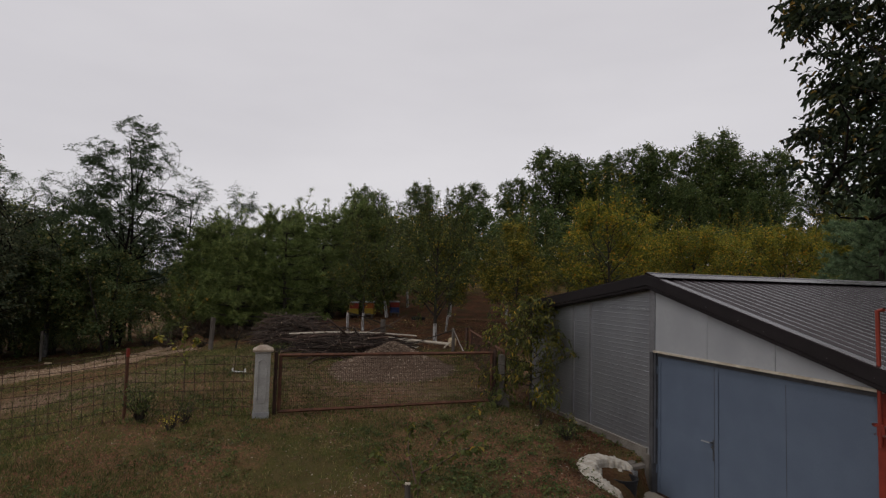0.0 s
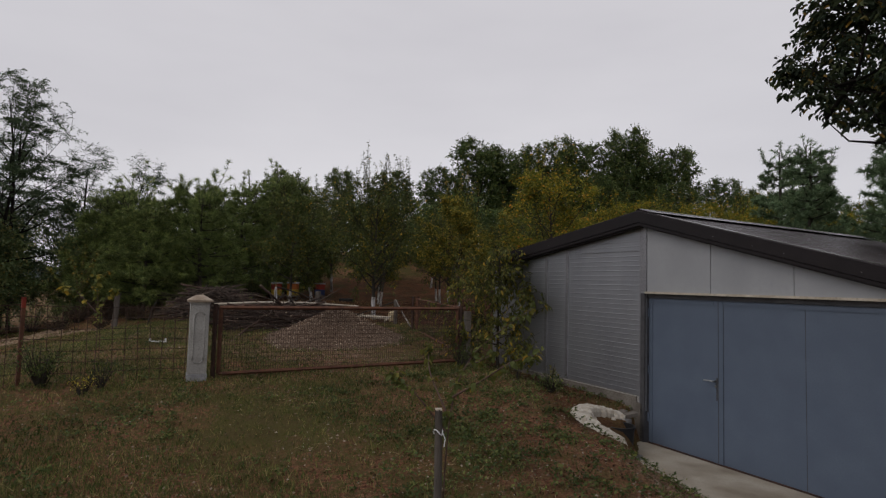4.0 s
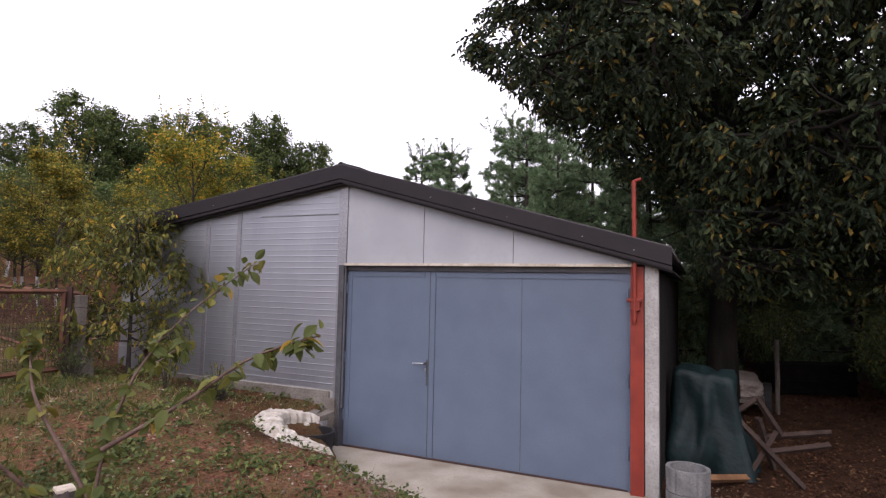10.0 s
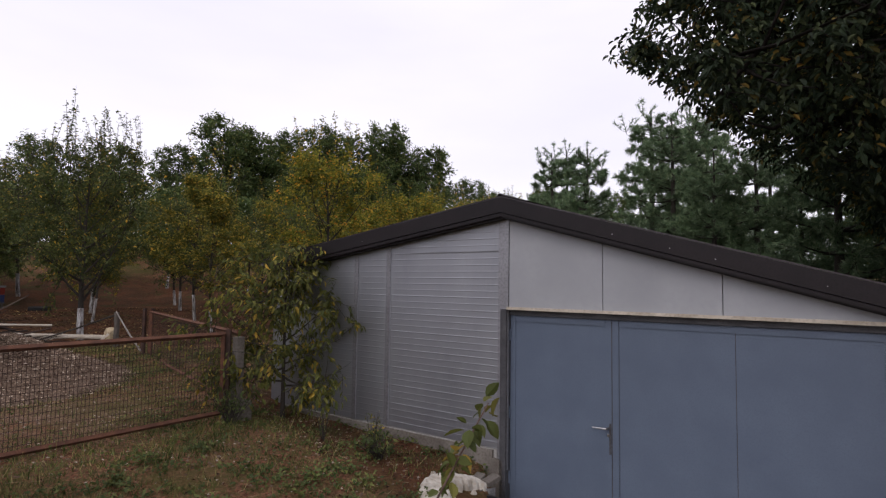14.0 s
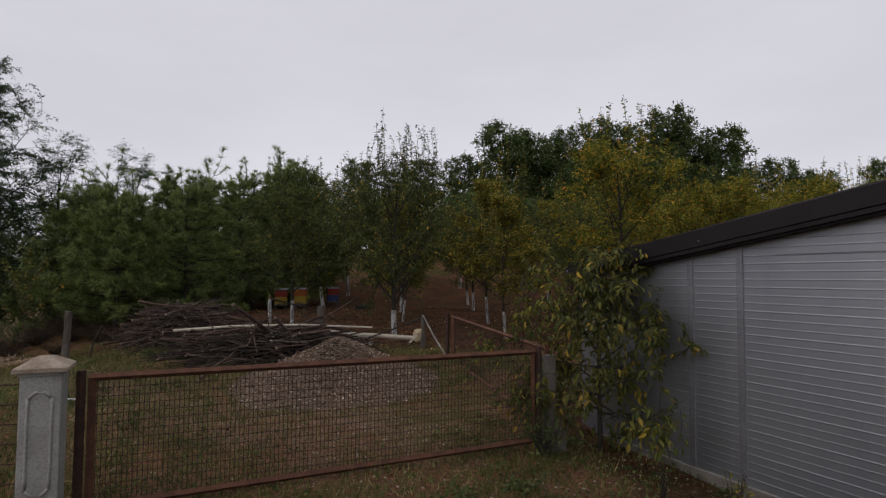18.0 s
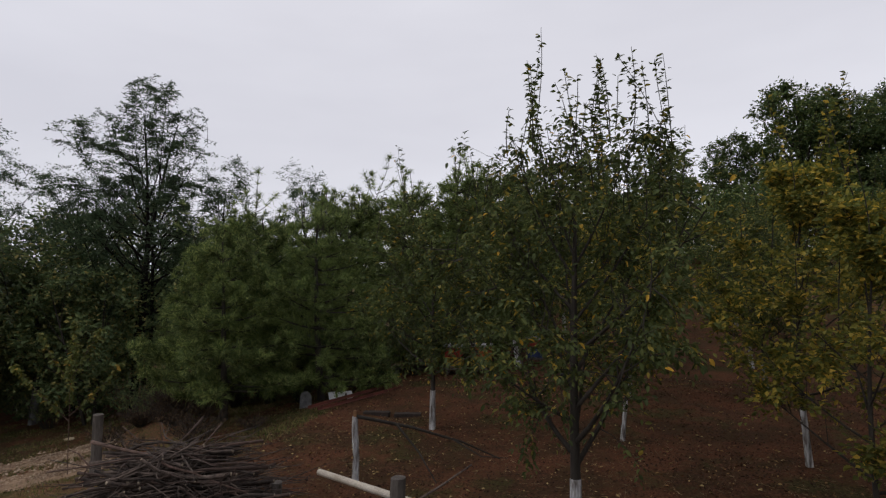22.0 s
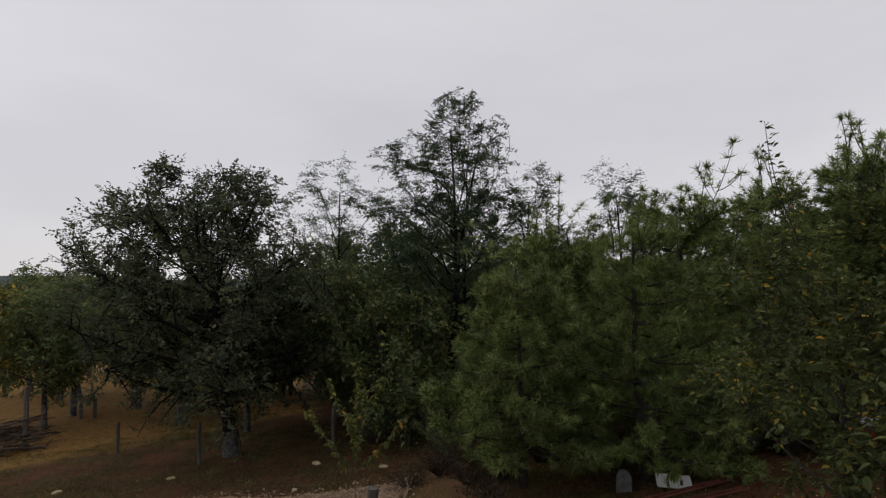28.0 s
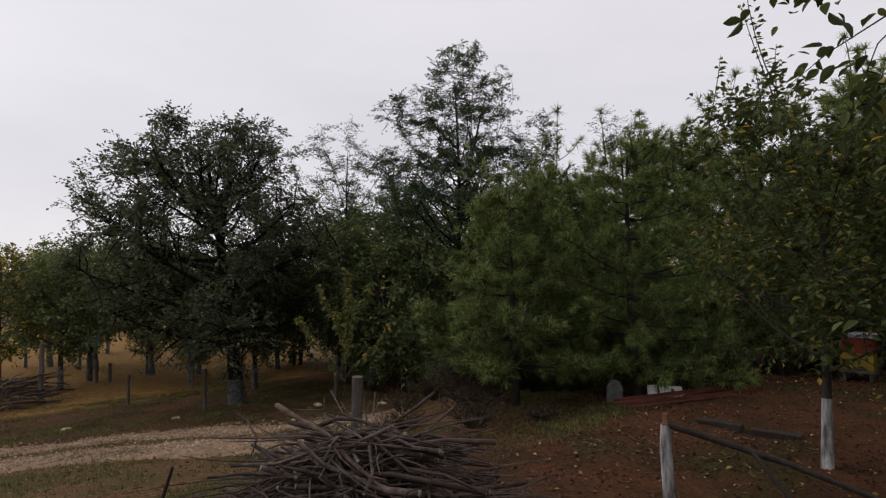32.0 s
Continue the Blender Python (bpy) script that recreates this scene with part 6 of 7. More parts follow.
# gravel heap
HX, HY, HZ = -1.27, 15.27, 1.60
heap = thing("gravel_heap", "conical heap of mixed grey-brown gravel on the grass", "gravel heap", HX, HY, 0)


bm = bmesh.new()
rings, segs = 34, 72
vs = []
for i in range(rings + 1):
    row = []
    for j in range(segs):
        a = j * 2 * math.pi / segs
        base_r = 1.72 + 0.12 * math.sin(2 * a + 1) + 0.06 * math.sin(5 * a)
        r = base_r * (i / rings)
        x, y = r * math.cos(a), r * math.sin(a)
        gz_ = ground_z(HX + x, HY + y)
        f = 1 - i / rings
        prof = f ** 1.14 - 0.03 * math.exp(-((1 - f) / 0.09) ** 2)
        z = gz_ + (HZ - 0.84) * max(0, prof) * 1.09 + 0.03 * noise.noise((x * 3, y * 3, 1)) - 0.03
        row.append(bm.verts.new((x, y, z)))
    vs.append(row)
for i in range(rings):
    for j in range(segs):
        k = (j + 1) % segs
        if i == 0:
            if j == 0:
                continue
        bm.faces.new((vs[i][j], vs[i + 1][j], vs[i + 1][k], vs[i][k]))
bmesh.ops.remove_doubles(bm, verts=bm.verts, dist=1e-4)
heap_surface = [(v.co.copy(), v.normal.copy()) for v in bm.verts]
part("mound", bm, GRAVEL, heap, smooth=True)
grng = np.random.default_rng(15)
base_pts = np.array([tuple(c_) for c_, _ in heap_surface])
pk = grng.integers(0, len(base_pts), 17000)
pts = base_pts[pk] + grng.normal(0, 0.035, (17000, 3)) * [1, 1, 0.15]
v, f = pebbles(pts, 0.0175, grng)
tagged(attach("loose_gravel", fast_mesh("loose_gravel", v, f), PEBBLE, heap), kind="stuff")

# ---- beehives, tyre and odds under the trees ----


def hive(x, y, rz, lower, upper, label):
    """Two painted boxes on a low stand under a sheet lid."""
    z0 = ground_z(x, y)
    hv = thing("beehive", label, "beehive", x, y, z0, rz, group="beehives")
    for sx in (-0.2, 0.2):
        for sy in (-0.18, 0.18):
            part("leg", box(0.05, 0.05, 0.30, 0.004, (sx, sy, -0.12)), GREY_WOOD, hv)
    part("stand", box(0.56, 0.5, 0.05, 0.006, (0, 0, 0.16)), GREY_WOOD, hv)
    part("brood_box", box(0.5, 0.46, 0.30, 0.008, (0, 0, 0.215)), lower, hv)
    part("entrance", box(0.3, 0.02, 0.025, 0.003, (0, -0.236, 0.23)), DOOR_EDGE, hv)
    part("super_box", box(0.5, 0.46, 0.28, 0.008, (0, 0, 0.52)), upper, hv)
    part("lid", box(0.56, 0.52, 0.07, 0.012, (0, 0, 0.805)), BLOCK, hv, "whitish sheet metal lid")
    return hv


hive(-4.62, 29.75, 8, HIVE_YELLOW, HIVE_RED, "beehive painted red over yellow on a stand")
hive(-3.85, 29.95, -4, HIVE_YELLOW, HIVE_ORANGE, "beehive painted orange over yellow on a stand")
hive(-2.7, 32.4, 12, HIVE_BLUE, HIVE_RED, "beehive painted red over dark blue")


def tyre(x, y, z, label, m=None, r=0.3, w_=0.18):
    """A tyre with rounded shoulders, open hub and tread blocks."""
    bm = bmesh.new()
    prof = [(r * 0.62, -w_ * 0.38), (r * 0.8, -w_ * 0.5), (r * 0.94, -w_ * 0.48), (r, -w_ * 0.36), (r, w_ * 0.36), (r * 0.94, w_ * 0.48), (r * 0.8, w_ * 0.5), (r * 0.62, w_ * 0.38), (r * 0.66, 0)]
    seg = 40
    ring = []
    for j in range(seg):
        a = j * 2 * math.pi / seg
        ring.append([bm.verts.new((pr * math.cos(a) * (0.985 if j % 2 and pr == r else 1), pr * math.sin(a) * (0.985 if j % 2 and pr == r else 1), pz)) for pr, pz in prof])
    for j in range(seg):
        for k in range(len(prof)):
            k2 = (k + 1) % len(prof)
            bm.faces.new((ring[j][k], ring[(j + 1) % seg][k], ring[(j + 1) % seg][k2], ring[j][k2]))
    bmesh.ops.recalc_face_normals(bm, faces=bm.faces)
    return tagged(part("tyre", bm, RUBBER, None, m=m or pose(x, y, z)), label, "tyre")


tyre(-1.22, 30.0, ground_z(-1.22, 30.0) + 0.07, "old black car tyre lying on the orchard soil", r=0.36, w_=0.2)
slab_stone = bmesh.new()
arch = [(-0.145, -0.06), (0.15, -0.06), (0.14, 0.27), (0.115, 0.34), (0.06, 0.385), (-0.01, 0.395), (-0.075, 0.375), (-0.12, 0.32), (-0.14, 0.25)]
front = [slab_stone.verts.new((x_, -0.055, z_)) for x_, z_ in arch]
rear = [slab_stone.verts.new((x_ * 0.95, 0.055, z_)) for x_, z_ in arch]
slab_stone.faces.new(front)
slab_stone.faces.new(rear[::-1])
for i in range(len(arch)):
    slab_stone.faces.new((front[i - 1], front[i], rear[i], rear[i - 1]))
bmesh.ops.recalc_face_normals(slab_stone, faces=slab_stone.faces)
bmesh.ops.bevel(slab_stone, geom=list(slab_stone.edges), offset=0.008, segments=2, affect="EDGES")
MARKER = surface("lichened_stone", (0.10, 0.10, 0.10), (0.19, 0.19, 0.185), 9, 60, 0.95, 0.5)
tagged(part("stone_marker", slab_stone, MARKER, None, m=pose(-7.3, 25.95, ground_z(-7.3, 25.95), 4, 0, 40)), "small upright grey stone with a rounded head", "stone")
wb = thing("white_board", "white board lying tilted on the soil", "board", -6.65, 26.55, ground_z(-6.65, 26.55) + 0.06, 35)
part("sheet", box(0.60, 0.42, 0.02, 0.004, (0, 0, 0.03), turn=Matrix.Rotation(radians(14), 4, "X")), WHITE_BOARD, wb)
part("prop", box(0.05, 0.05, 0.14, 0.004, (0.12, -0.1, -0.04)), GREY_WOOD, wb)
RED_OXIDE = surface("red_oxide_primer", (0.11, 0.036, 0.025), (0.175, 0.056, 0.038), 6, 50, 0.8, 0.2)
for k, off in enumerate((0.0, 0.22)):
    bar = thing("steel_bar", "long rusty red angle-iron bar on the soil", "steel bar", -6.45 + off * 1.3, 24.75 - off * 0.3, ground_z(-6.3, 25.8) + 0.07, 78 - 3 * k)
    part("flange", box(3.0, 0.055, 0.012, 0.002, (1.5, 0, 0.03)), RED_OXIDE, bar)
    part("web", box(3.0, 0.012, 0.055, 0.002, (1.5, 0.0215, 0.042)), RED_OXIDE, bar)
DARK_KERB = surface("soiled_concrete", (0.030, 0.022, 0.018), (0.06, 0.045, 0.037), 6, 60, 0.95, 0.4)
for k, (x, y, rz) in enumerate(((-4.92, 25.05, 12), (-4.26, 25.22, 16))):
    tagged(part("kerb_block", box(0.58, 0.18, 0.17, 0.015, (0, 0, -0.03)), DARK_KERB, None, m=pose(x, y, ground_z(x, y) - 0.07, 0, 0, rz)), "dark weathered concrete kerb block on the soil", "concrete block")
rock("stone", "pale rounded stone under the trees", -5.9, 30.3, 0.26, 0.22, 0.18, DARK_KERB, 5)
rock("stone", "pale stone at the foot of the pines", -6.6, 30.0, 0.24, 0.24, 0.28, MARKER, 6)
for k, (x, y, s) in enumerate(((-17.0, 24.6, 0.4), (-14.4, 25.3, 0.35), (-19.8, 21.2, 0.35), (-21.5, 18.5, 0.4), (-14.8, 22.9, 0.25))):
    rock("stone", "pale limestone lying beside the track", x, y, s * 0.7, s * 0.45, s * 0.2, YELLOW_STONE, 10 + k)

# ---- by the shed: curb, bucket, blocks, covered heap ----
curb = thing("stone_curb", "whitewashed rubble curb curling round a nook", "curb", 0, 0, 0)
crng = np.random.default_rng(23)
bm = bmesh.new()
rows = []
steps_n, across_n = 90, 14
for i in range(steps_n + 1):
    t = i / steps_n
    a = radians(62 + 205 * t)
    cx_, cy_ = 2.86 + 0.50 * math.cos(a) * (1.0 + 0.25 * t), 8.62 + 0.46 * math.sin(a) * (1 + 0.35 * t)
    gz_ = max(ground_z(cx_ + 0.28 * math.cos(a), cy_ + 0.28 * math.sin(a)), 0.10)
    row = []
    wide_by = 0.13 + 0.02 * math.sin(t * 3.1) + 0.05 * noise.noise((t * 24, 0, 3)) + 0.03 * noise.noise((t * 60, 1, 3))
    for j in range(across_n + 1):
        s_ = 2 * j / across_n - 1
        q_ = s_ * wide_by + 0.02
        x, y = cx_ + q_ * math.cos(a), cy_ + q_ * math.sin(a)
        lump = 0.012 * noise.noise((x * 16, y * 16, 0)) + 0.014 * noise.noise((x * 38, y * 38, 5)) - 0.02 * noise.voronoi((x * 9, y * 9, 0))[0][0]
        z = gz_ + 0.02 + lump * 1.1 - 0.06 * abs(s_) ** 10
        row.append(bm.verts.new((x, y, z)))
    rows.append(row)
for i in range(steps_n):
    for j in range(across_n):
        bm.faces.new((rows[i][j], rows[i + 1][j], rows[i + 1][j + 1], rows[i][j + 1]))
ex = bmesh.ops.extrude_face_region(bm, geom=list(bm.faces))
bmesh.ops.translate(bm, vec=(0, 0, -0.22), verts=[e for e in ex["geom"] if isinstance(e, bmesh.types.BMVert)])
bmesh.ops.recalc_face_normals(bm, faces=bm.faces)
part("rubble_band", bm, WHITE_STONE, curb)
for k in range(9):
    t = crng.uniform(0.02, 1)
    a = radians(62 + 205 * t)
    q_ = crng.choice((-0.16, 0.19)) + crng.normal(0, 0.02)
    x, y = 2.86 + 0.50 * math.cos(a) * (1.0 + 0.25 * t) + q_ * math.cos(a), 8.62 + 0.46 * math.sin(a) * (1 + 0.35 * t) + q_ * math.sin(a)
    bm = bmesh.new()
    bmesh.ops.create_icosphere(bm, subdivisions=2, radius=crng.uniform(0.025, 0.04))
    off = Vector(crng.normal(0, 5, 3))
    for vv in bm.verts:
        vv.co *= 1 + 0.5 * noise.noise(vv.co * 20 + off)
    part("stone", bm, WHITE_STONE, curb, m=pose(x, y, max(ground_z(x, y), 0.1) + 0.0))
ring = []
for t in np.linspace(0, 1, 26):
    a = radians(55 + 215 * t)
    w_ = 0.012 * (-1) ** int(t * 25)
    ring.append((2.90 + (0.37 + w_) * math.cos(a) * (1 + 0.2 * t), 8.60 + (0.34 + w_) * math.sin(a) * (1 + 0.3 * t)))
bm = bmesh.new()
lo = [bm.verts.new((x, y, -0.05)) for x, y in ring]
hi = [bm.verts.new((x, y, 0.44 - 0.3 * (k / 25) ** 1.4)) for k, (x, y) in enumerate(ring)]
for k in range(25):
    bm.faces.new((lo[k], lo[k + 1], hi[k + 1], hi[k]))
bmesh.ops.solidify(bm, geom=list(bm.faces), thickness=0.025)
part("lining", bm, BLOCK, curb, "corrugated grey lining")
nook = bmesh.new()
bmesh.ops.create_circle(nook, cap_ends=True, segments=24, radius=0.40)
ex = bmesh.ops.extrude_face_region(nook, geom=list(nook.faces))
bmesh.ops.translate(nook, vec=(0, 0, -0.1), verts=[e for e in ex["geom"] if isinstance(e, bmesh.types.BMVert)])
part("floor", nook, CONCRETE, curb, m=pose(2.95, 8.58, 0.035))


def open_vessel(name, label, category, x, y, z, r0, r1, h, wall, material, rim=0.0, seg=36, ridged=0.0):
    """A round vessel with a hollow inside and a rolled rim."""
    prof = [(0.0, 0.0), (r0, 0.0), (r1, h - 0.03), (r1 + rim, h - 0.03), (r1 + rim, h), (r1 - wall, h), (r0 - wall, wall), (0.0, wall)]
    bm = bmesh.new()
    rows = []
    for pr, pz in prof:
        own = [pr * (1 - (ridged if j % 4 == 0 and pr > r0 - wall / 2 else 0)) for j in range(seg)]
        rows.append([bm.verts.new((own[j] * math.cos(j * 2 * math.pi / seg), own[j] * math.sin(j * 2 * math.pi / seg), pz)) for j in range(seg)])
    for a_, b_ in zip(rows[:-1], rows[1:]):
        for j in range(seg):
            k = (j + 1) % seg
            bm.faces.new((a_[j], a_[k], b_[k], b_[j]))
    bmesh.ops.remove_doubles(bm, verts=bm.verts, dist=1e-5)
    bmesh.ops.recalc_face_normals(bm, faces=bm.faces)
    return tagged(part(name, bm, material, None, m=pose(x, y, z), smooth=False), label, category)


bucket = open_vessel("bucket", "black plastic bucket standing in the curb's nook", "bucket", 2.84, 8.70, 0.06, 0.175, 0.20, 0.34, 0.012, BLACK_PLASTIC, 0.012)
for k, (x, y, rz) in enumerate(((3.07, 9.12, 30), (3.17, 9.02, 12))):
    tagged(part("brick", box(0.20, 0.10, 0.055, 0.008), PLINTH_GREY, None, m=pose(x, y, 0.44, 6, -8, rz)), "loose grey brick beside the shed plinth", "brick", "loose bricks")
RING_GREY = surface("mossy_concrete", (0.13, 0.13, 0.125), (0.21, 0.21, 0.205), 6, 60, 0.95, 0.4)
for k, z in enumerate((0.0, 0.19)):
    rng_block = open_vessel("concrete_ring", "hollow round grey concrete planter ring", "planter", 4.60, 5.36, ground_z(4.60, 5.36) + z * 1.12, 0.185, 0.19, 0.205, 0.04, RING_GREY, 0.0, 44, 0.045)
    rng_block["group"] = "planter rings"

tarp = thing("tarpaulin_heap", "dark teal tarpaulin draped over a stacked heap", "tarpaulin", 6.16, 5.74, 0, -72)
bm = bmesh.new()
cols, rows_n = 64, 34
grid = []
for i in range(rows_n + 1):
    t = i / rows_n
    row = []
    for j in range(cols):
        a = j * 2 * math.pi / cols
        ca, sa = math.cos(a), math.sin(a)
        k_ = 1 / max(abs(ca), abs(sa)) * 0.7 + 0.3
        crown_t = min(1, t / 0.3)
        drop = max(0.0, (t - 0.27) / 0.73)
        size = 0.06 + 0.32 * crown_t + 0.05 * drop
        fold = (0.035 * math.sin(a * 5 + 4 * noise.noise((ca * 1.4, sa * 1.4, t))) + 0.02 * math.sin(a * 13 + 6 * t)) * drop + 0.05 * noise.noise((ca * 2.0, sa * 2.0, t * 3)) * crown_t
        z = 1.10 + 0.07 * noise.noise((ca * size * 5, sa * size * 5, 2)) - 0.05 * size * ca - 1.1 * drop ** 0.92 + 0.03 * noise.noise((ca * 4, sa * 4, t * 5)) * drop
        row.append(bm.verts.new(((size * 0.86 + 1.3 * fold) * ca * k_ + 0.16 * drop ** 2 * max(0.0, ca), (size * 0.80 + 1.3 * fold) * sa * k_, max(0.012, z))))
    grid.append(row)
for i in range(rows_n):
    for j in range(cols):
        k = (j + 1) % cols
        bm.faces.new((grid[i][j], grid[i + 1][j], grid[i + 1][k], grid[i][k]))
bm.faces.new(grid[0])
bmesh.ops.recalc_face_normals(bm, faces=bm.faces)
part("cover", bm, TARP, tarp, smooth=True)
pole("plank", "raw orange-brown board lying against the tarpaulin", "plank", [(5.15, 5.50, 0.16), (5.62, 5.36, 0.09), (6.02, 5.22, 0.04)], 0.042, 0.042, RAW_WOOD, 4)
# timber colour lowered to include the shade beneath the crown
DARK_TIMBER = surface("shade_darkened_timber", (0.028, 0.018, 0.014), (0.055, 0.036, 0.028), 7, 50, 0.95, 0.4)
trestle = thing("trestle", "weathered sawhorse frame of rough timbers", "trestle", 6.16, 5.12, 0.02, -62)
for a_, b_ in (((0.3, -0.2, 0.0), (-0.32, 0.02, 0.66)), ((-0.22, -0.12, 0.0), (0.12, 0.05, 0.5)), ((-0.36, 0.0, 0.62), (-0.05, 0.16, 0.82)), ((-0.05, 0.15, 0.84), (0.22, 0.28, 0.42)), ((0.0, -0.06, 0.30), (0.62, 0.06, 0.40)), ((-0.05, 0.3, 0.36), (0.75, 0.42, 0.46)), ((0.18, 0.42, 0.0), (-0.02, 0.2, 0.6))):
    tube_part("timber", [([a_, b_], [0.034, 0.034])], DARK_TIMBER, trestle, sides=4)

trailer = thing("cart", "small flat cart loaded with pale wood beside the trunk", "cart", 9.62, 6.48, 0.0, 15)
part("bed", box(1.5, 0.9, 0.06, 0.008, (0, 0, 0.30)), GREY_WOOD, trailer)
for sx in (0.1,):
    for sy in (-0.5, 0.5):
        wheel = tyre(0, 0, 0, "", m=pose(sx, sy, 0.27, 90), r=0.27, w_=0.13)
        wheel.name, wheel.parent = "wheel", trailer
        del wheel["category"]
tube_part("drawbar", [([(0.75, 0, 0.32), (1.5, 0.0, 0.28)], [0.03, 0.03])], RUST_DARK, trailer, sides=4)
PALE_SHEET = surface("dirty_pale_sheet", (0.17, 0.14, 0.12), (0.27, 0.235, 0.205), 4, 30, 0.9, 0.4, c=(0.12, 0.08, 0.06))
load = bmesh.new()
bmesh.ops.create_icosphere(load, subdivisions=4, radius=1)
for vv in load.verts:
    c_ = vv.co.copy()
    c_ = c_.lerp(c_ / max(abs(c_.x), abs(c_.y), abs(c_.z)), 0.45)
    c_ *= 1 + 0.22 * noise.noise(c_ * 1.6 + Vector((3, 1, 0))) + 0.09 * noise.noise(c_ * 5)
    vv.co = Vector((c_.x * 0.66, c_.y * 0.42, max(0.0, c_.z * 0.20 + 0.10) + 0.362))
part("load", load, PALE_SHEET, trailer, "lumpy pale sheeting")
# almost black: deep canopy shade is put into the trough's colour
TROUGH_DARK = surface("shade_black_timber", (0.006, 0.005, 0.005), (0.012, 0.010, 0.009), 5, 40, 0.95, 0.3, spec=0.05)
trough = thing("feed_trough", "long dark timber trough on the leaf litter", "trough", 12.55, 5.92, -0.02, -42)
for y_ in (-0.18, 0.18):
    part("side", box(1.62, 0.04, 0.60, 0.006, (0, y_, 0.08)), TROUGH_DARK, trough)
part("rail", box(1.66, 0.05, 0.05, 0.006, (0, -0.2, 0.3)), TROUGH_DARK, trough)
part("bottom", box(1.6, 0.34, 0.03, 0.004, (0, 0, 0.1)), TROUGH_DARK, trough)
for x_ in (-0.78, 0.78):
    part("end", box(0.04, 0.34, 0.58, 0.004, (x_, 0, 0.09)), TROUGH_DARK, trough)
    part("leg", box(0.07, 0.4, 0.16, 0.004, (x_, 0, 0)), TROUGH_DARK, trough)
wooden_post(9.95, 5.9, 1.25, 0.035, "thin dark post behind the cart")
wooden_post(7.9, 6.9, 1.35, 0.035, "thin dark post behind the tarpaulin")
white_post = thing("white_post", "pale square post at the shed's rear corner", "post", 8.05, 7.2, 0.0, SR)
part("shaft", box(0.16, 0.16, 2.25, 0.01), CAST, white_post)

cable = thing("cable", "thin black cable slung between the trees", "cable")
tube_part("wire", [([(6.9, 6.2, 3.1), (7.25, 4.6, 2.98), (7.6, 3.0, 2.80), (8.3, 0.0, 2.95)], [0.007] * 4)], BLACK_PLASTIC, cable, sides=5)

# ---- saplings near the flight path ----


def sapling(label, x, y, seed, branches, leaf=0.062, leaf_mat=None, step_by=0.032, r=0.0085):
    """A young tree given by its few bare branches, with leaves set along them."""
    rng = np.random.default_rng(seed)
    z0 = ground_z(x, y)
    sp = thing("sapling", label, "sapling", x, y, z0)
    P, D, paths = [], [], []
    for pts, leafy in branches:
        pts = np.array(pts, float) - [x, y, z0]
        t = np.linspace(0, 1, 12)
        seg = np.linspace(0, 1, len(pts))
        fine = np.column_stack([np.interp(t, seg, pts[:, k]) for k in range(3)])
        fine[1:-1] = (fine[:-2] + 2 * fine[1:-1] + fine[2:]) / 4
        paths.append((fine, np.linspace(r, r * 0.3, 12)))
        length = np.linalg.norm(np.diff(fine, axis=0), axis=1).sum()
        for u in np.arange(1 - leafy, 1.0001, step_by / length):
            p = np.array([np.interp(u, t, fine[:, k]) for k in range(3)])
            for _ in range(rng.integers(1, 4)):
                P.append(p + rng.normal(0, 0.012, 3))
                D.append(unit(rng.normal(size=3)) * [1, 1, 0.5] + [0, 0, -0.45])
        for _ in range(18):
            P.append(fine[-1] + (fine[-2] - fine[-1]) * rng.uniform(-0.2, 1.3) + rng.normal(0, 0.02, 3))
            D.append(unit(rng.normal(size=3)) + [0, 0, -0.6])
    tube_part("stem", paths, BARK_RED, sp, sides=7)
    v, q = broad_leaves(np.array(P), np.array(D), leaf, rng, 0.62)
    attach("foliage", fast_mesh("foliage", v, q), leaf_mat or LEAF_SAPLING, sp)
    return sp


sapling("young pear sapling tied to a stake", -0.22, 5.40, 201, [
    ([(-0.22, 5.40, 0.4), (-0.2, 5.42, 1.0), (-0.15, 5.45, 1.5), (0.05, 5.6, 1.8), (0.6, 5.92, 2.1)], 0.62),
    ([(-0.15, 5.45, 1.45), (0.05, 5.3, 1.6), (0.22, 5.2, 1.75), (0.42, 5.08, 1.82)], 0.8),
    ([(-0.2, 5.42, 1.2), (-0.45, 5.45, 1.5), (-0.62, 5.55, 1.62)], 0.7),
    ([(-0.18, 5.44, 1.3), (-0.3, 5.7, 1.6), (-0.28, 5.95, 1.78)], 0.6),
    ([(0.0, 5.55, 1.75), (0.1, 5.8, 1.65), (0.3, 5.98, 1.72)], 0.6)])
stake = thing("stake", "rough wooden stake with a white tie", "stake", -0.27, 5.35, ground_z(-0.27, 5.35))
tube_part("shaft", [([(0, 0, -0.2), (0.01, 0, 0.5), (0.0, 0.0, 1.38 - ground_z(-0.27, 5.35))], [0.032, 0.030, 0.027])], GREY_WOOD, stake, sides=8)
part("head", box(0.05, 0.05, 0.012, 0.004, (0, 0, 1.375 - ground_z(-0.27, 5.35))), PALE_WOOD, stake)
loop = [(0.033 * math.cos(a), 0.033 * math.sin(a), 0.86 + 0.02 * math.sin(2 * a)) for a in np.linspace(0, 2 * math.pi, 17)]
tube_part("tie", [(loop, [0.005] * 17), ([(0.03, -0.01, 0.86), (0.05, -0.03, 0.81), (0.04, -0.04, 0.76)], [0.004] * 3)], WHITE_BOARD, stake, sides=5)
whip = thing("sapling", "young apple whip with a few large green leaves", "sapling", 0.48, 2.2, ground_z(0.48, 2.2))
WZ = ground_z(0.48, 2.2)
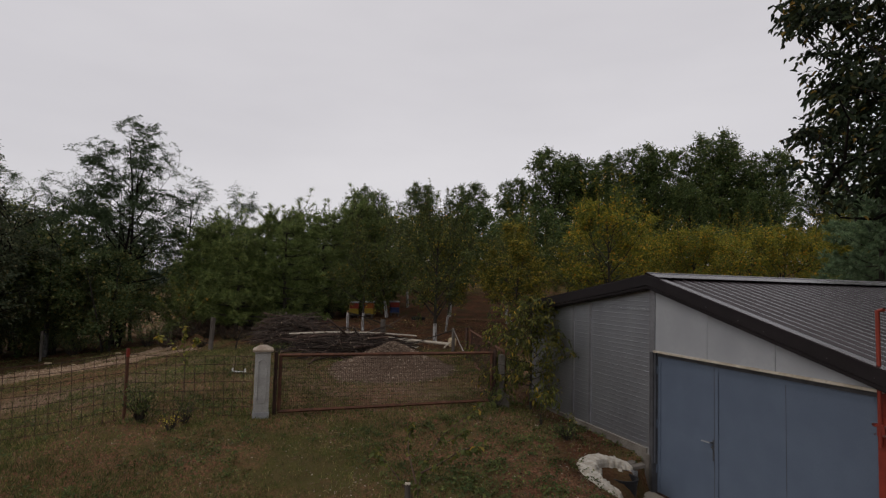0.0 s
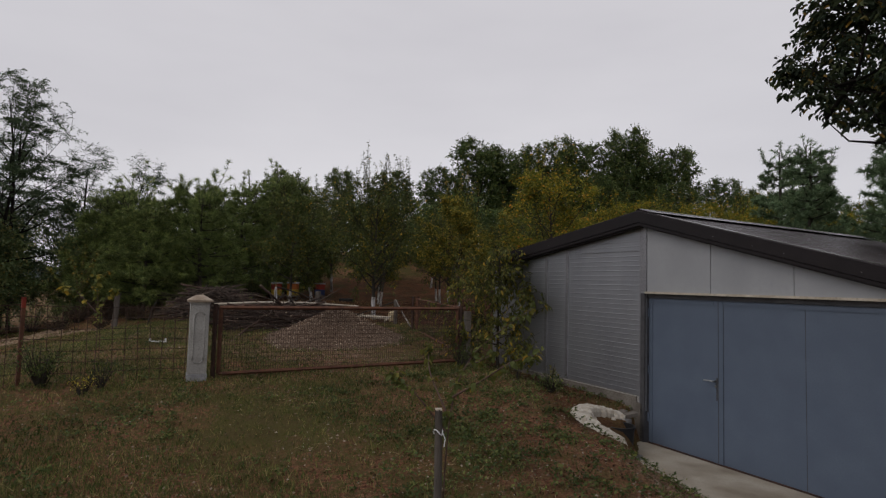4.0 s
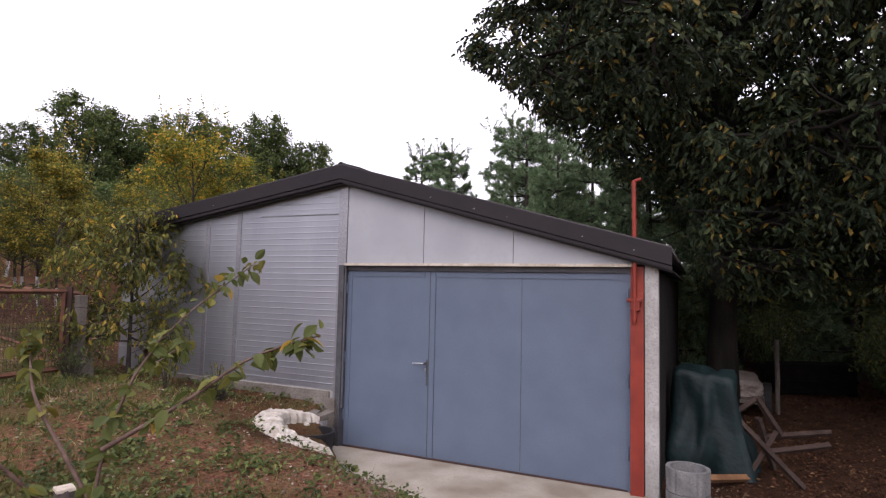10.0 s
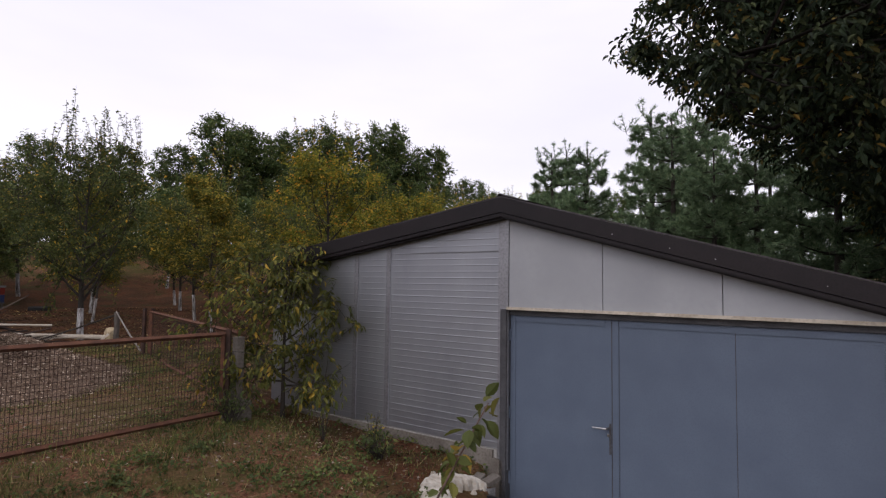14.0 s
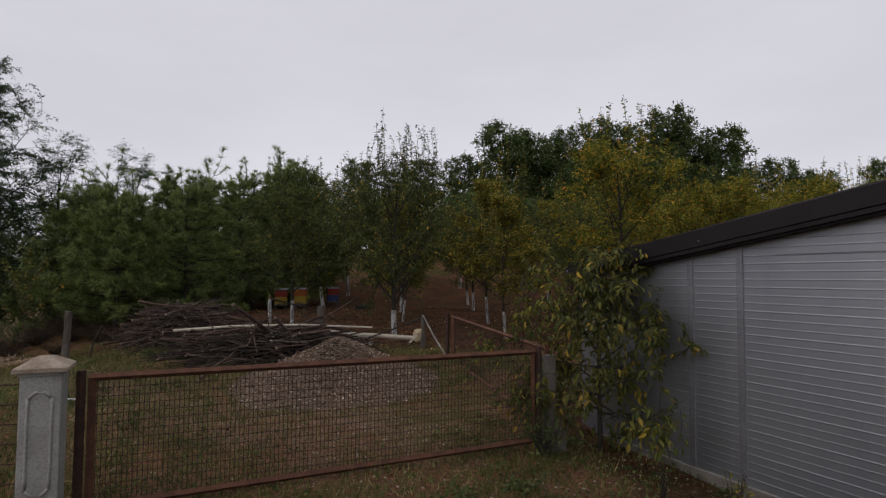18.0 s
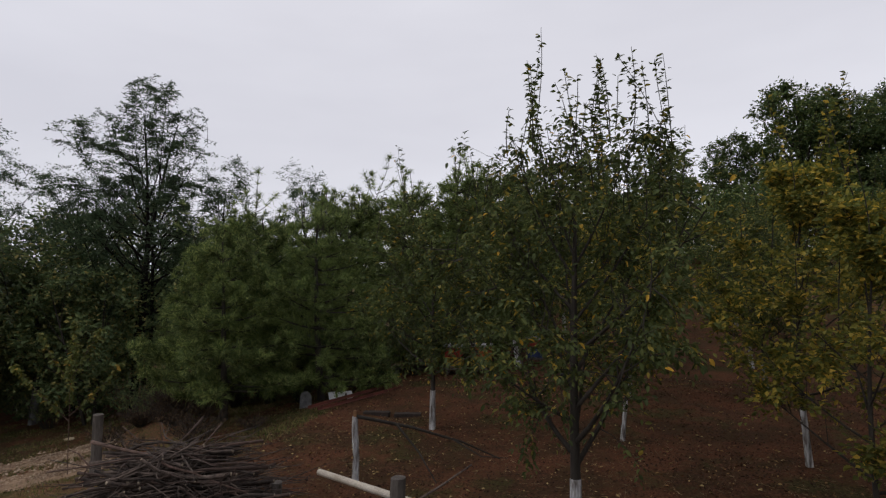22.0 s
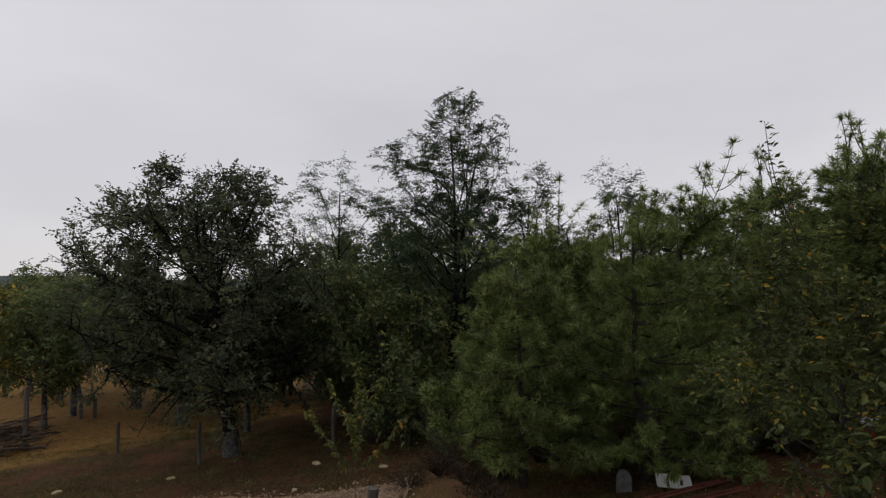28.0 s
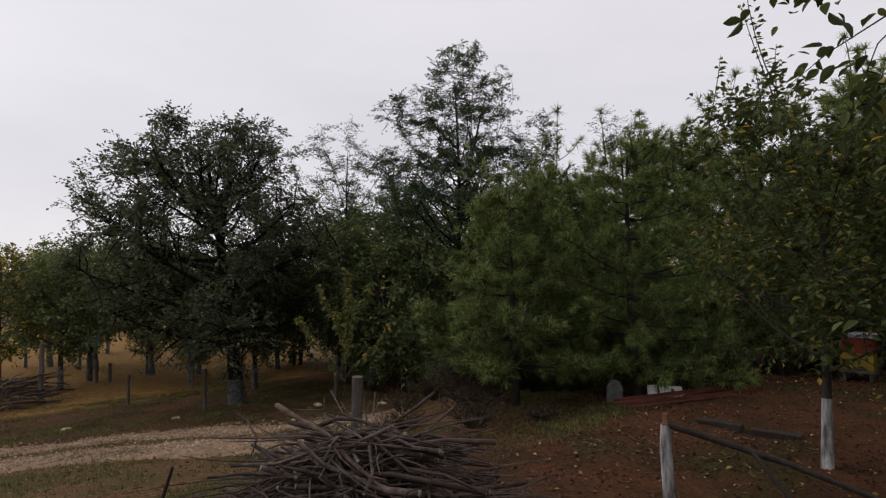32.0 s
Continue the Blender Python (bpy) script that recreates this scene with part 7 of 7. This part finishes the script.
tube_part("stem", [(bent((0, 0, -0.1), (0.034, -0.05, 1.43 - WZ), (0.0, 0.02, 0), 8), np.linspace(0.007, 0.004, 8)), (bent((0.034, -0.05, 1.43 - WZ), (0.066, -0.125, 1.585 - WZ), (0.01, 0.01, -0.02), 6), np.linspace(0.004, 0.002, 6)),
                  (bent((0.015, -0.01, 1.25 - WZ), (-0.03, 0.05, 1.475 - WZ), (0.0, -0.02, 0.03), 6), np.linspace(0.004, 0.002, 6))], BARK_RED, whip, sides=7)
wrng = np.random.default_rng(202)
LP = [(0.066, -0.125, 1.58), (0.055, -0.10, 1.55), (0.062, -0.115, 1.54), (0.05, -0.08, 1.50), (0.045, -0.07, 1.47), (0.035, -0.05, 1.45), (0.03, -0.04, 1.42), (0.03, -0.04, 1.40), (-0.03, 0.05, 1.475), (-0.028, 0.045, 1.45), (-0.02, 0.03, 1.40), (0.02, -0.02, 1.36), (0.02, -0.02, 1.33), (0.0, 0.01, 1.34)]
LD = [(0.25, -0.7, 0.25), (-0.1, 0.5, 0.35), (0.2, -0.6, -0.55), (-0.1, 0.6, 0.2), (0.2, -0.5, -0.75), (-0.2, 0.7, 0.1), (0.1, 0.5, -0.4), (0.2, -0.55, -0.5), (0.1, -0.5, 0.3), (-0.2, 0.75, -0.45), (-0.1, 0.5, -0.7), (0.15, -0.6, -0.2), (-0.1, 0.5, -0.3), (-0.2, 0.6, -0.1)]
v, q = broad_leaves(np.array(LP) - [0, 0, WZ], np.array(LD), 0.108, wrng, 0.9)
attach("foliage", fast_mesh("foliage", v, q), LEAF_WHIP, whip)
sapling("thin young tree with bright leaves beside the corner post", -9.98, 21.85, 203, [
    ([(-9.98, 21.85, 0.2), (-9.98, 21.85, 1.9), (-9.93, 21.87, 3.35)], 0.55),
    ([(-9.98, 21.85, 1.4), (-10.45, 21.55, 2.0), (-10.75, 21.3, 2.5)], 0.85), ([(-9.98, 21.85, 1.5), (-9.6, 22.2, 2.0), (-9.3, 22.45, 2.5)], 0.85),
    ([(-9.98, 21.85, 1.7), (-9.65, 21.6, 2.3), (-9.45, 21.4, 2.7)], 0.85), ([(-9.98, 21.85, 1.6), (-10.3, 22.15, 2.2), (-10.5, 22.35, 2.8)], 0.85),
    ([(-9.97, 21.86, 2.1), (-10.2, 21.6, 2.7), (-10.35, 21.5, 3.1)], 0.9), ([(-9.97, 21.86, 2.2), (-9.75, 22.05, 2.8), (-9.65, 22.2, 3.15)], 0.9)], 0.10, LEAF_SAPLING, 0.03)
sapling("thin sapling standing behind the mesh fence", -4.85, 10.75, 204, [
    ([(-4.85, 10.75, 0.6), (-4.84, 10.76, 1.4), (-4.88, 10.75, 2.3)], 0.4), ([(-4.85, 10.75, 1.7), (-5.2, 10.8, 2.05), (-5.4, 10.8, 2.1)], 0.7), ([(-4.85, 10.75, 1.75), (-4.6, 10.7, 2.1)], 0.7)], 0.10, LEAF_PEAR, 0.07)

# ---- grass, weeds and fallen leaves ----


def scatter(n_, x0, x1, y0, y1, rng, keep):
    x, y = rng.uniform(x0, x1, n_), rng.uniform(y0, y1, n_)
    k = rng.random(n_) < keep(x, y)
    return x[k], y[k]


def in_shed(x, y):
    """True on the shed's footprint and its apron."""
    dx, dy = x - SX, y - SY
    c_, s_ = math.cos(radians(SR)), math.sin(radians(SR))
    lx, ly = dx * c_ + dy * s_, -dx * s_ + dy * c_
    return ((lx > SLEFT - 0.05) & (lx < SRIGHT + 0.05) & (ly > -0.06) & (ly < SDEEP)) | ((lx > -0.15) & (lx < 3.95) & (ly > -1.3) & (ly < 0))


def on_land(x, y):
    return lie(x, y) + bumps(x, y)


def patches(x, y, f=1.1, seed=0.0):
    return 0.5 + 0.5 * np.sin(x * f + 1.3 * np.sin(y * f * 0.7 + seed)) * np.cos(y * f * 0.9 + 1.1 * np.sin(x * f * 0.6 - seed))


frng = np.random.default_rng(300)


def grass_keep(x, y):
    s_, l_, d_, st = soil_kinds(x, y)
    k = np.clip(0.1 + 0.25 * step(1.5, 0.0, x) + 1.1 * patches(x, y) * (0.25 + patches(x, y, 4.7, 3.0)), 0, 1) ** 1.4 * (1 - 0.93 * s_) * (1 - 0.97 * l_) * (1 - 0.75 * d_)
    k = k * (1 - 0.6 * np.exp(-((x - 1.9) / 1.3) ** 2 - ((y - 7.3) / 3) ** 2))
    k = k * (1 - 0.6 * np.exp(-((x + 1) / 2.6) ** 2 - ((y - 13) / 2.0) ** 2))
    k = np.where(track_distance(x, y) < 1.7, 0.08, k)
    k = np.where(np.hypot(x - HX, y - HY) < 1.5, 0.0, k)
    return np.where(in_shed(x, y), 0, k)


def west_keep(x, y):
    d_ = track_distance(x, y)
    k = 0.2 + 0.8 * patches(x, y, 0.9, 5.0) ** 1.5
    return np.where(d_ < 0.28, 0.9, np.where(d_ < 1.6, 0.05, k))


gx1, gy1 = scatter(130000, -9, 4.2, 3.0, 19, frng, grass_keep)
gx2, gy2 = scatter(110000, -30, -6, 11, 28, frng, west_keep)
gx_, gy_ = np.concatenate([gx1, gx2]), np.concatenate([gy1, gy2])
gp_ = np.column_stack([gx_, gy_, on_land(gx_, gy_) - 0.01])
B = 5
base = np.repeat(gp_, B, 0) + np.column_stack([frng.normal(0, 0.035, (len(gp_) * B, 2)), np.zeros(len(gp_) * B)])
lean_ = frng.normal(0, 0.45, (len(base), 2))
hgt = frng.gamma(3.0, 0.015, len(base)) * (0.6 + 0.8 * patches(base[:, 0], base[:, 1], 0.8, 2.0))
tip = base + np.column_stack([lean_ * hgt[:, None], hgt])
ang = frng.uniform(0, 6.283, len(base))
wv = np.column_stack([np.cos(ang), np.sin(ang), np.zeros(len(base))]) * 0.005
v = np.stack([base - wv, base + wv, tip], 1).reshape(-1, 3)
tagged(attach("grass", fast_mesh("grass", v, np.arange(len(v)).reshape(-1, 3)), GRASS, None), "short patchy autumn grass with dry stalks", "grass", kind="stuff")


def weed_keep(x, y):
    s_, l_, d_, st = soil_kinds(x, y)
    k = (0.3 + 0.7 * step(-1.6, 0.6, x)) * np.clip(1.9 * patches(x, y, 1.7, 4.0) * patches(x, y, 6.1, 1.0), 0, 1) ** 2.6 * (1 - 0.6 * s_) * (1 - 0.95 * l_) * (1 - 0.8 * d_)
    k = k + 1.15 * np.exp(-((x - 1.2) / 1.0) ** 2 - ((y - 7.6) / 2.2) ** 2) * patches(x, y, 5.3, 2.0) ** 1.6
    k = np.where(np.hypot(x - HX, y - HY) < 1.5, 0.0, k)
    k = k * (1 - 0.85 * np.exp(-((x + 1) / 2.6) ** 2 - ((y - 13) / 2.0) ** 2))
    return np.where(in_shed(x, y) | (y > 17) & (x > -3), 0, k)


wx, wy = scatter(42000, -9, 3.6, 3.0, 17, frng, weed_keep)
nl = 7
wp_ = np.repeat(np.column_stack([wx, wy, on_land(wx, wy)]), nl, 0)
a = frng.uniform(0, 6.283, len(wp_))
wd = np.column_stack([np.cos(a), np.sin(a), frng.uniform(0.1, 0.9, len(wp_))])
v, q = leaves(wp_ + np.column_stack([frng.normal(0, 0.03, (len(wp_), 2)), frng.uniform(0, 0.06, len(wp_))]), wd, 0.045, frng, 0.6, 0.1, False)
LEAF_WEED = foliage("weed_leaves", [(0, (0.045, 0.07, 0.02)), (1, (0.17, 0.18, 0.05)), (0.6, (0.08, 0.105, 0.03))])
tagged(attach("weeds", fast_mesh("weeds", v, q), LEAF_WEED, None), "low broad-leaved green weeds in the grass", "weeds", kind="stuff")


def litter_keep(x, y):
    s_, l_, d_, st = soil_kinds(x, y)
    k = np.maximum(l_, 0.55 * s_) + 0.06
    return np.where(in_shed(x, y), 0.004, k * (0.35 + 0.65 * patches(x, y, 0.9, 1.0)))


lx1, ly1 = scatter(56000, 3.0, 15.5, 0.0, 9.5, frng, litter_keep)
lx2, ly2 = scatter(90000, -8.5, 14, 17.5, 31, frng, litter_keep)
lx3, ly3 = scatter(22000, -8, 4.0, 3.5, 17, frng, litter_keep)
lx4, ly4 = scatter(30000, -32, -8, 14, 31, frng, lambda x, y: np.where(track_distance(x, y) < 1.6, 0.06, 0.7) * (0.35 + 0.65 * patches(x, y, 0.9, 1.0)))
lx, ly = np.concatenate([lx1, lx2, lx3, lx4]), np.concatenate([ly1, ly2, ly3, ly4])
lp = np.column_stack([lx, ly, on_land(lx, ly) + 0.012])
a = frng.uniform(0, 6.283, len(lp))
ld = np.column_stack([np.cos(a), np.sin(a), frng.normal(0.1, 0.25, len(lp))])
v, q = leaves(lp, ld, 0.046, frng, 0.6, 0.22, False)
tagged(attach("fallen_leaves", fast_mesh("fallen_leaves", v, q), LITTER, None), "scattered dry brown fallen leaves", "leaf litter", kind="stuff")
px, py = scatter(9000, -6.0, 14, 18.0, 31, frng, litter_keep)
pp = np.column_stack([px, py, on_land(px, py) + 0.016])
a = frng.uniform(0, 6.283, len(pp))
v, q = leaves(pp, np.column_stack([np.cos(a), np.sin(a), frng.normal(0.1, 0.2, len(pp))]), 0.058, frng, 0.6, 0.2, False)
tagged(attach("pale_fallen_leaves", fast_mesh("pale_fallen_leaves", v, q), LITTER_PALE, None), "pale yellow leaves fallen on the red orchard soil", "leaf litter", kind="stuff")
px1, py1 = scatter(36000, -9, 3.4, 3.5, 17, frng, lambda x, y: np.where(in_shed(x, y), 0, 0.04 + 0.12 * step(-1, 1, x) + 0.4 * np.exp(-((x - 1.2) / 1.8) ** 2 - ((y - 7) / 2.5) ** 2) + soil_kinds(x, y)[2] + 0.5 * patches(x, y, 2.1, 3.0) ** 3))
px2, py2 = scatter(1500, 3.2, 5.6, 4.0, 5.6, frng, lambda x, y: np.where(in_shed(x, y), 0, 0.7))
px3, py3 = scatter(9000, -27, -8.5, 13, 28, frng, lambda x, y: np.clip(1.2 - track_distance(x, y) / 5, 0, 0.8))
px_, py_ = np.concatenate([px1, px2, px3]), np.concatenate([py1, py2, py3])
v, f = pebbles(np.column_stack([px_, py_, on_land(px_, py_) + 0.003]), 0.0135, frng)
tagged(attach("loose_stones", fast_mesh("loose_stones", v, f), YARD_STONE, None), "small pale stones scattered in the turf", "stones", kind="stuff")

# dry straw and cut stalks lying about
def straw_keep(x, y):
    return np.where(in_shed(x, y) | (np.hypot(x - HX, y - HY) < 1.4), 0, 0.25 + 0.75 * patches(x, y, 1.3, 7.0) ** 2)


tx1, ty1 = scatter(12000, -9, 4.0, 3.0, 19, frng, straw_keep)
tx2, ty2 = scatter(16000, -8, 7, 17, 25, frng, lambda x, y: straw_keep(x, y) * 0.7)
tx3, ty3 = scatter(16000, -32, -8, 12, 30, frng, lambda x, y: np.where(track_distance(x, y) < 1.6, 0.1, 0.8) * straw_keep(x, y))
tx, ty = np.concatenate([tx1, tx2, tx3]), np.concatenate([ty1, ty2, ty3])
tp = np.column_stack([tx, ty, on_land(tx, ty) + frng.uniform(0.006, 0.03, len(tx))])
a = frng.uniform(0, 6.283, len(tp))
v, q = leaves(tp, np.column_stack([np.cos(a), np.sin(a), frng.normal(0.03, 0.12, len(tp))]), 0.13, frng, 0.05, 0.02, False)
tagged(attach("straw", fast_mesh("straw", v, q), STRAW, None), "dry straw and cut stalks lying on the ground", "straw", kind="stuff")


def shrub(name, label, category, x, y, seed, height, radius, n_, leaf, material, group=""):
    """A low plant: many thin stems with leaves along their upper halves."""
    rng = np.random.default_rng(seed)
    sh = thing(name, label, category, x, y, ground_z(x, y), group=group)
    paths, P, D = [], [], []
    for _ in range(n_):
        a_ = rng.uniform(0, 6.283)
        q = np.array([math.cos(a_) * radius * rng.uniform(0.2, 1), math.sin(a_) * radius * rng.uniform(0.2, 1), height * rng.uniform(0.5, 1.05)])
        p = np.array([q[0] * 0.15, q[1] * 0.15, 0])
        path = bent(p, q, (0, 0, 0.2 * height), 5)
        paths.append((path, [0.006, 0.005, 0.004, 0.003, 0.002]))
        m_ = int(10 * height / 0.6)
        u = rng.uniform(0.25, 1, m_) * 3.99
        k_ = u.astype(int)
        P.append(path[k_] + (u - k_)[:, None] * (path[k_ + 1] - path[k_]) + rng.normal(0, 0.02, (m_, 3)))
        D.append(rng.normal(size=(m_, 3)) + [0, 0, 0.4])
    tagged(tube_part("stalk", paths, BARK, sh, sides=4), kind="stuff")
    v, q = leaves(np.concatenate(P), np.concatenate(D), leaf, rng, 0.4, 0.12, False)
    attach("foliage", fast_mesh("foliage", v, q), material, sh)
    return sh


shrub("weed_clump", "tall green weed clump growing at the fence", "weed", -5.15, 9.85, 401, 0.62, 0.42, 46, 0.06, LEAF_WEED)
shrub("weed_clump", "weed clump with yellowing leaves at the fence", "weed", -4.4, 9.9, 402, 0.4, 0.35, 26, 0.05, GRASS)
shrub("weed_clump", "yellow-flowered weed clump before the fence", "weed", -4.5, 9.55, 403, 0.3, 0.3, 20, 0.035, FLOWER)
shrub("weed_clump", "green weeds at the gate pillar's foot", "weed", 1.15, 11.6, 404, 0.45, 0.35, 34, 0.06, LEAF_WEED)
shrub("weed_clump", "tall weed by the shed plinth", "weed", 2.35, 10.15, 405, 0.42, 0.16, 10, 0.05, LEAF_PEAR)
shrub("weed_clump", "leafy weeds by the shed plinth", "weed", 2.2, 9.7, 406, 0.28, 0.4, 40, 0.07, LEAF_WEED)
shrub("weed_clump", "dry dotted weed by the shed plinth", "weed", 1.9, 10.5, 407, 0.4, 0.12, 8, 0.03, GRASS)
shrub("weed_clump", "green weeds at the brush heap's foot", "weed", -5.0, 17.6, 408, 0.3, 0.5, 34, 0.06, LEAF_WEED)
for k, (x, y, hh, rr) in enumerate(((-8.4, 23.5, 0.9, 0.8), (-9.2, 24.3, 1.0, 0.9), (-7.6, 24.3, 0.5, 0.5), (-10.6, 25.3, 1.2, 1.0), (-12.4, 26.0, 1.1, 1.0), (-14.0, 27.0, 1.2, 1.1), (-8.0, 26.8, 0.6, 0.6), (-17.5, 27.0, 1.2, 1.2), (-20.0, 29.0, 1.4, 1.3), (-11.8, 24.3, 0.7, 0.8), (-9.8, 23.0, 0.6, 0.6))):
    shrub("shrub", "tangled brownish undergrowth below the pines", "shrub", x, y, 420 + k, hh * (0.6 if y < 25.4 else 1), rr, 60, 0.07, DRY_BRUSH if y < 25.4 else LEAF_WOOD, group="undergrowth")
for k, (x, y, hh, rr) in enumerate(((-11.3, 24.8, 0.5, 0.7), (-10.7, 25.5, 0.55, 0.8), (-11.6, 25.8, 0.6, 0.7), (-10.2, 24.7, 0.45, 0.7), (-9.7, 25.2, 0.5, 0.6))):
    shrub("shrub", "dead brown brush on the low earth bank", "shrub", x, y, 470 + k, hh, rr, 130, 0.06, DRY_BRUSH, group="dead brush")
for k, (x, y, hh, rr) in enumerate(((-9.4, 27.4, 1.7, 1.0), (-8.2, 28.4, 1.9, 1.0), (-7.0, 28.8, 1.7, 0.9), (-10.4, 27.2, 1.6, 1.0), (-5.8, 29.4, 1.6, 0.9), (-4.9, 31.0, 1.8, 1.0), (-8.6, 29.8, 2.2, 1.1), (-11.6, 27.8, 1.7, 1.0), (-6.4, 27.7, 1.2, 0.8))):
    shrub("shrub", "dark leafy undergrowth between the pine trunks", "shrub", x, y, 480 + k, hh, rr, 130, 0.09, LEAF_WOOD, group="undergrowth")
for k, (x, y, hh, rr) in enumerate(((13.2, 6.8, 1.6, 1.0), (13.6, 4.6, 1.7, 1.1), (13.0, 2.6, 1.5, 1.0), (11.6, 0.8, 1.5, 1.0), (14.2, 8.6, 1.9, 1.2), (12.2, 9.0, 1.4, 1.0), (10.0, -0.6, 1.3, 1.0), (14.8, 3.2, 2.0, 1.2), (13.8, 1.0, 2.0, 1.2), (11.8, 4.3, 1.7, 0.9), (10.9, 3.7, 1.6, 0.9), (10.1, 3.1, 1.6, 0.9), (9.4, 2.5, 1.6, 0.8), (9.0, 1.8, 1.7, 0.9), (12.6, 4.6, 1.3, 0.8))):
    shrub("shrub", "dark hedge shrub behind the trough", "shrub", x, y, 440 + k, hh, rr, 120, 0.10, LEAF_WOOD, group="hedge")
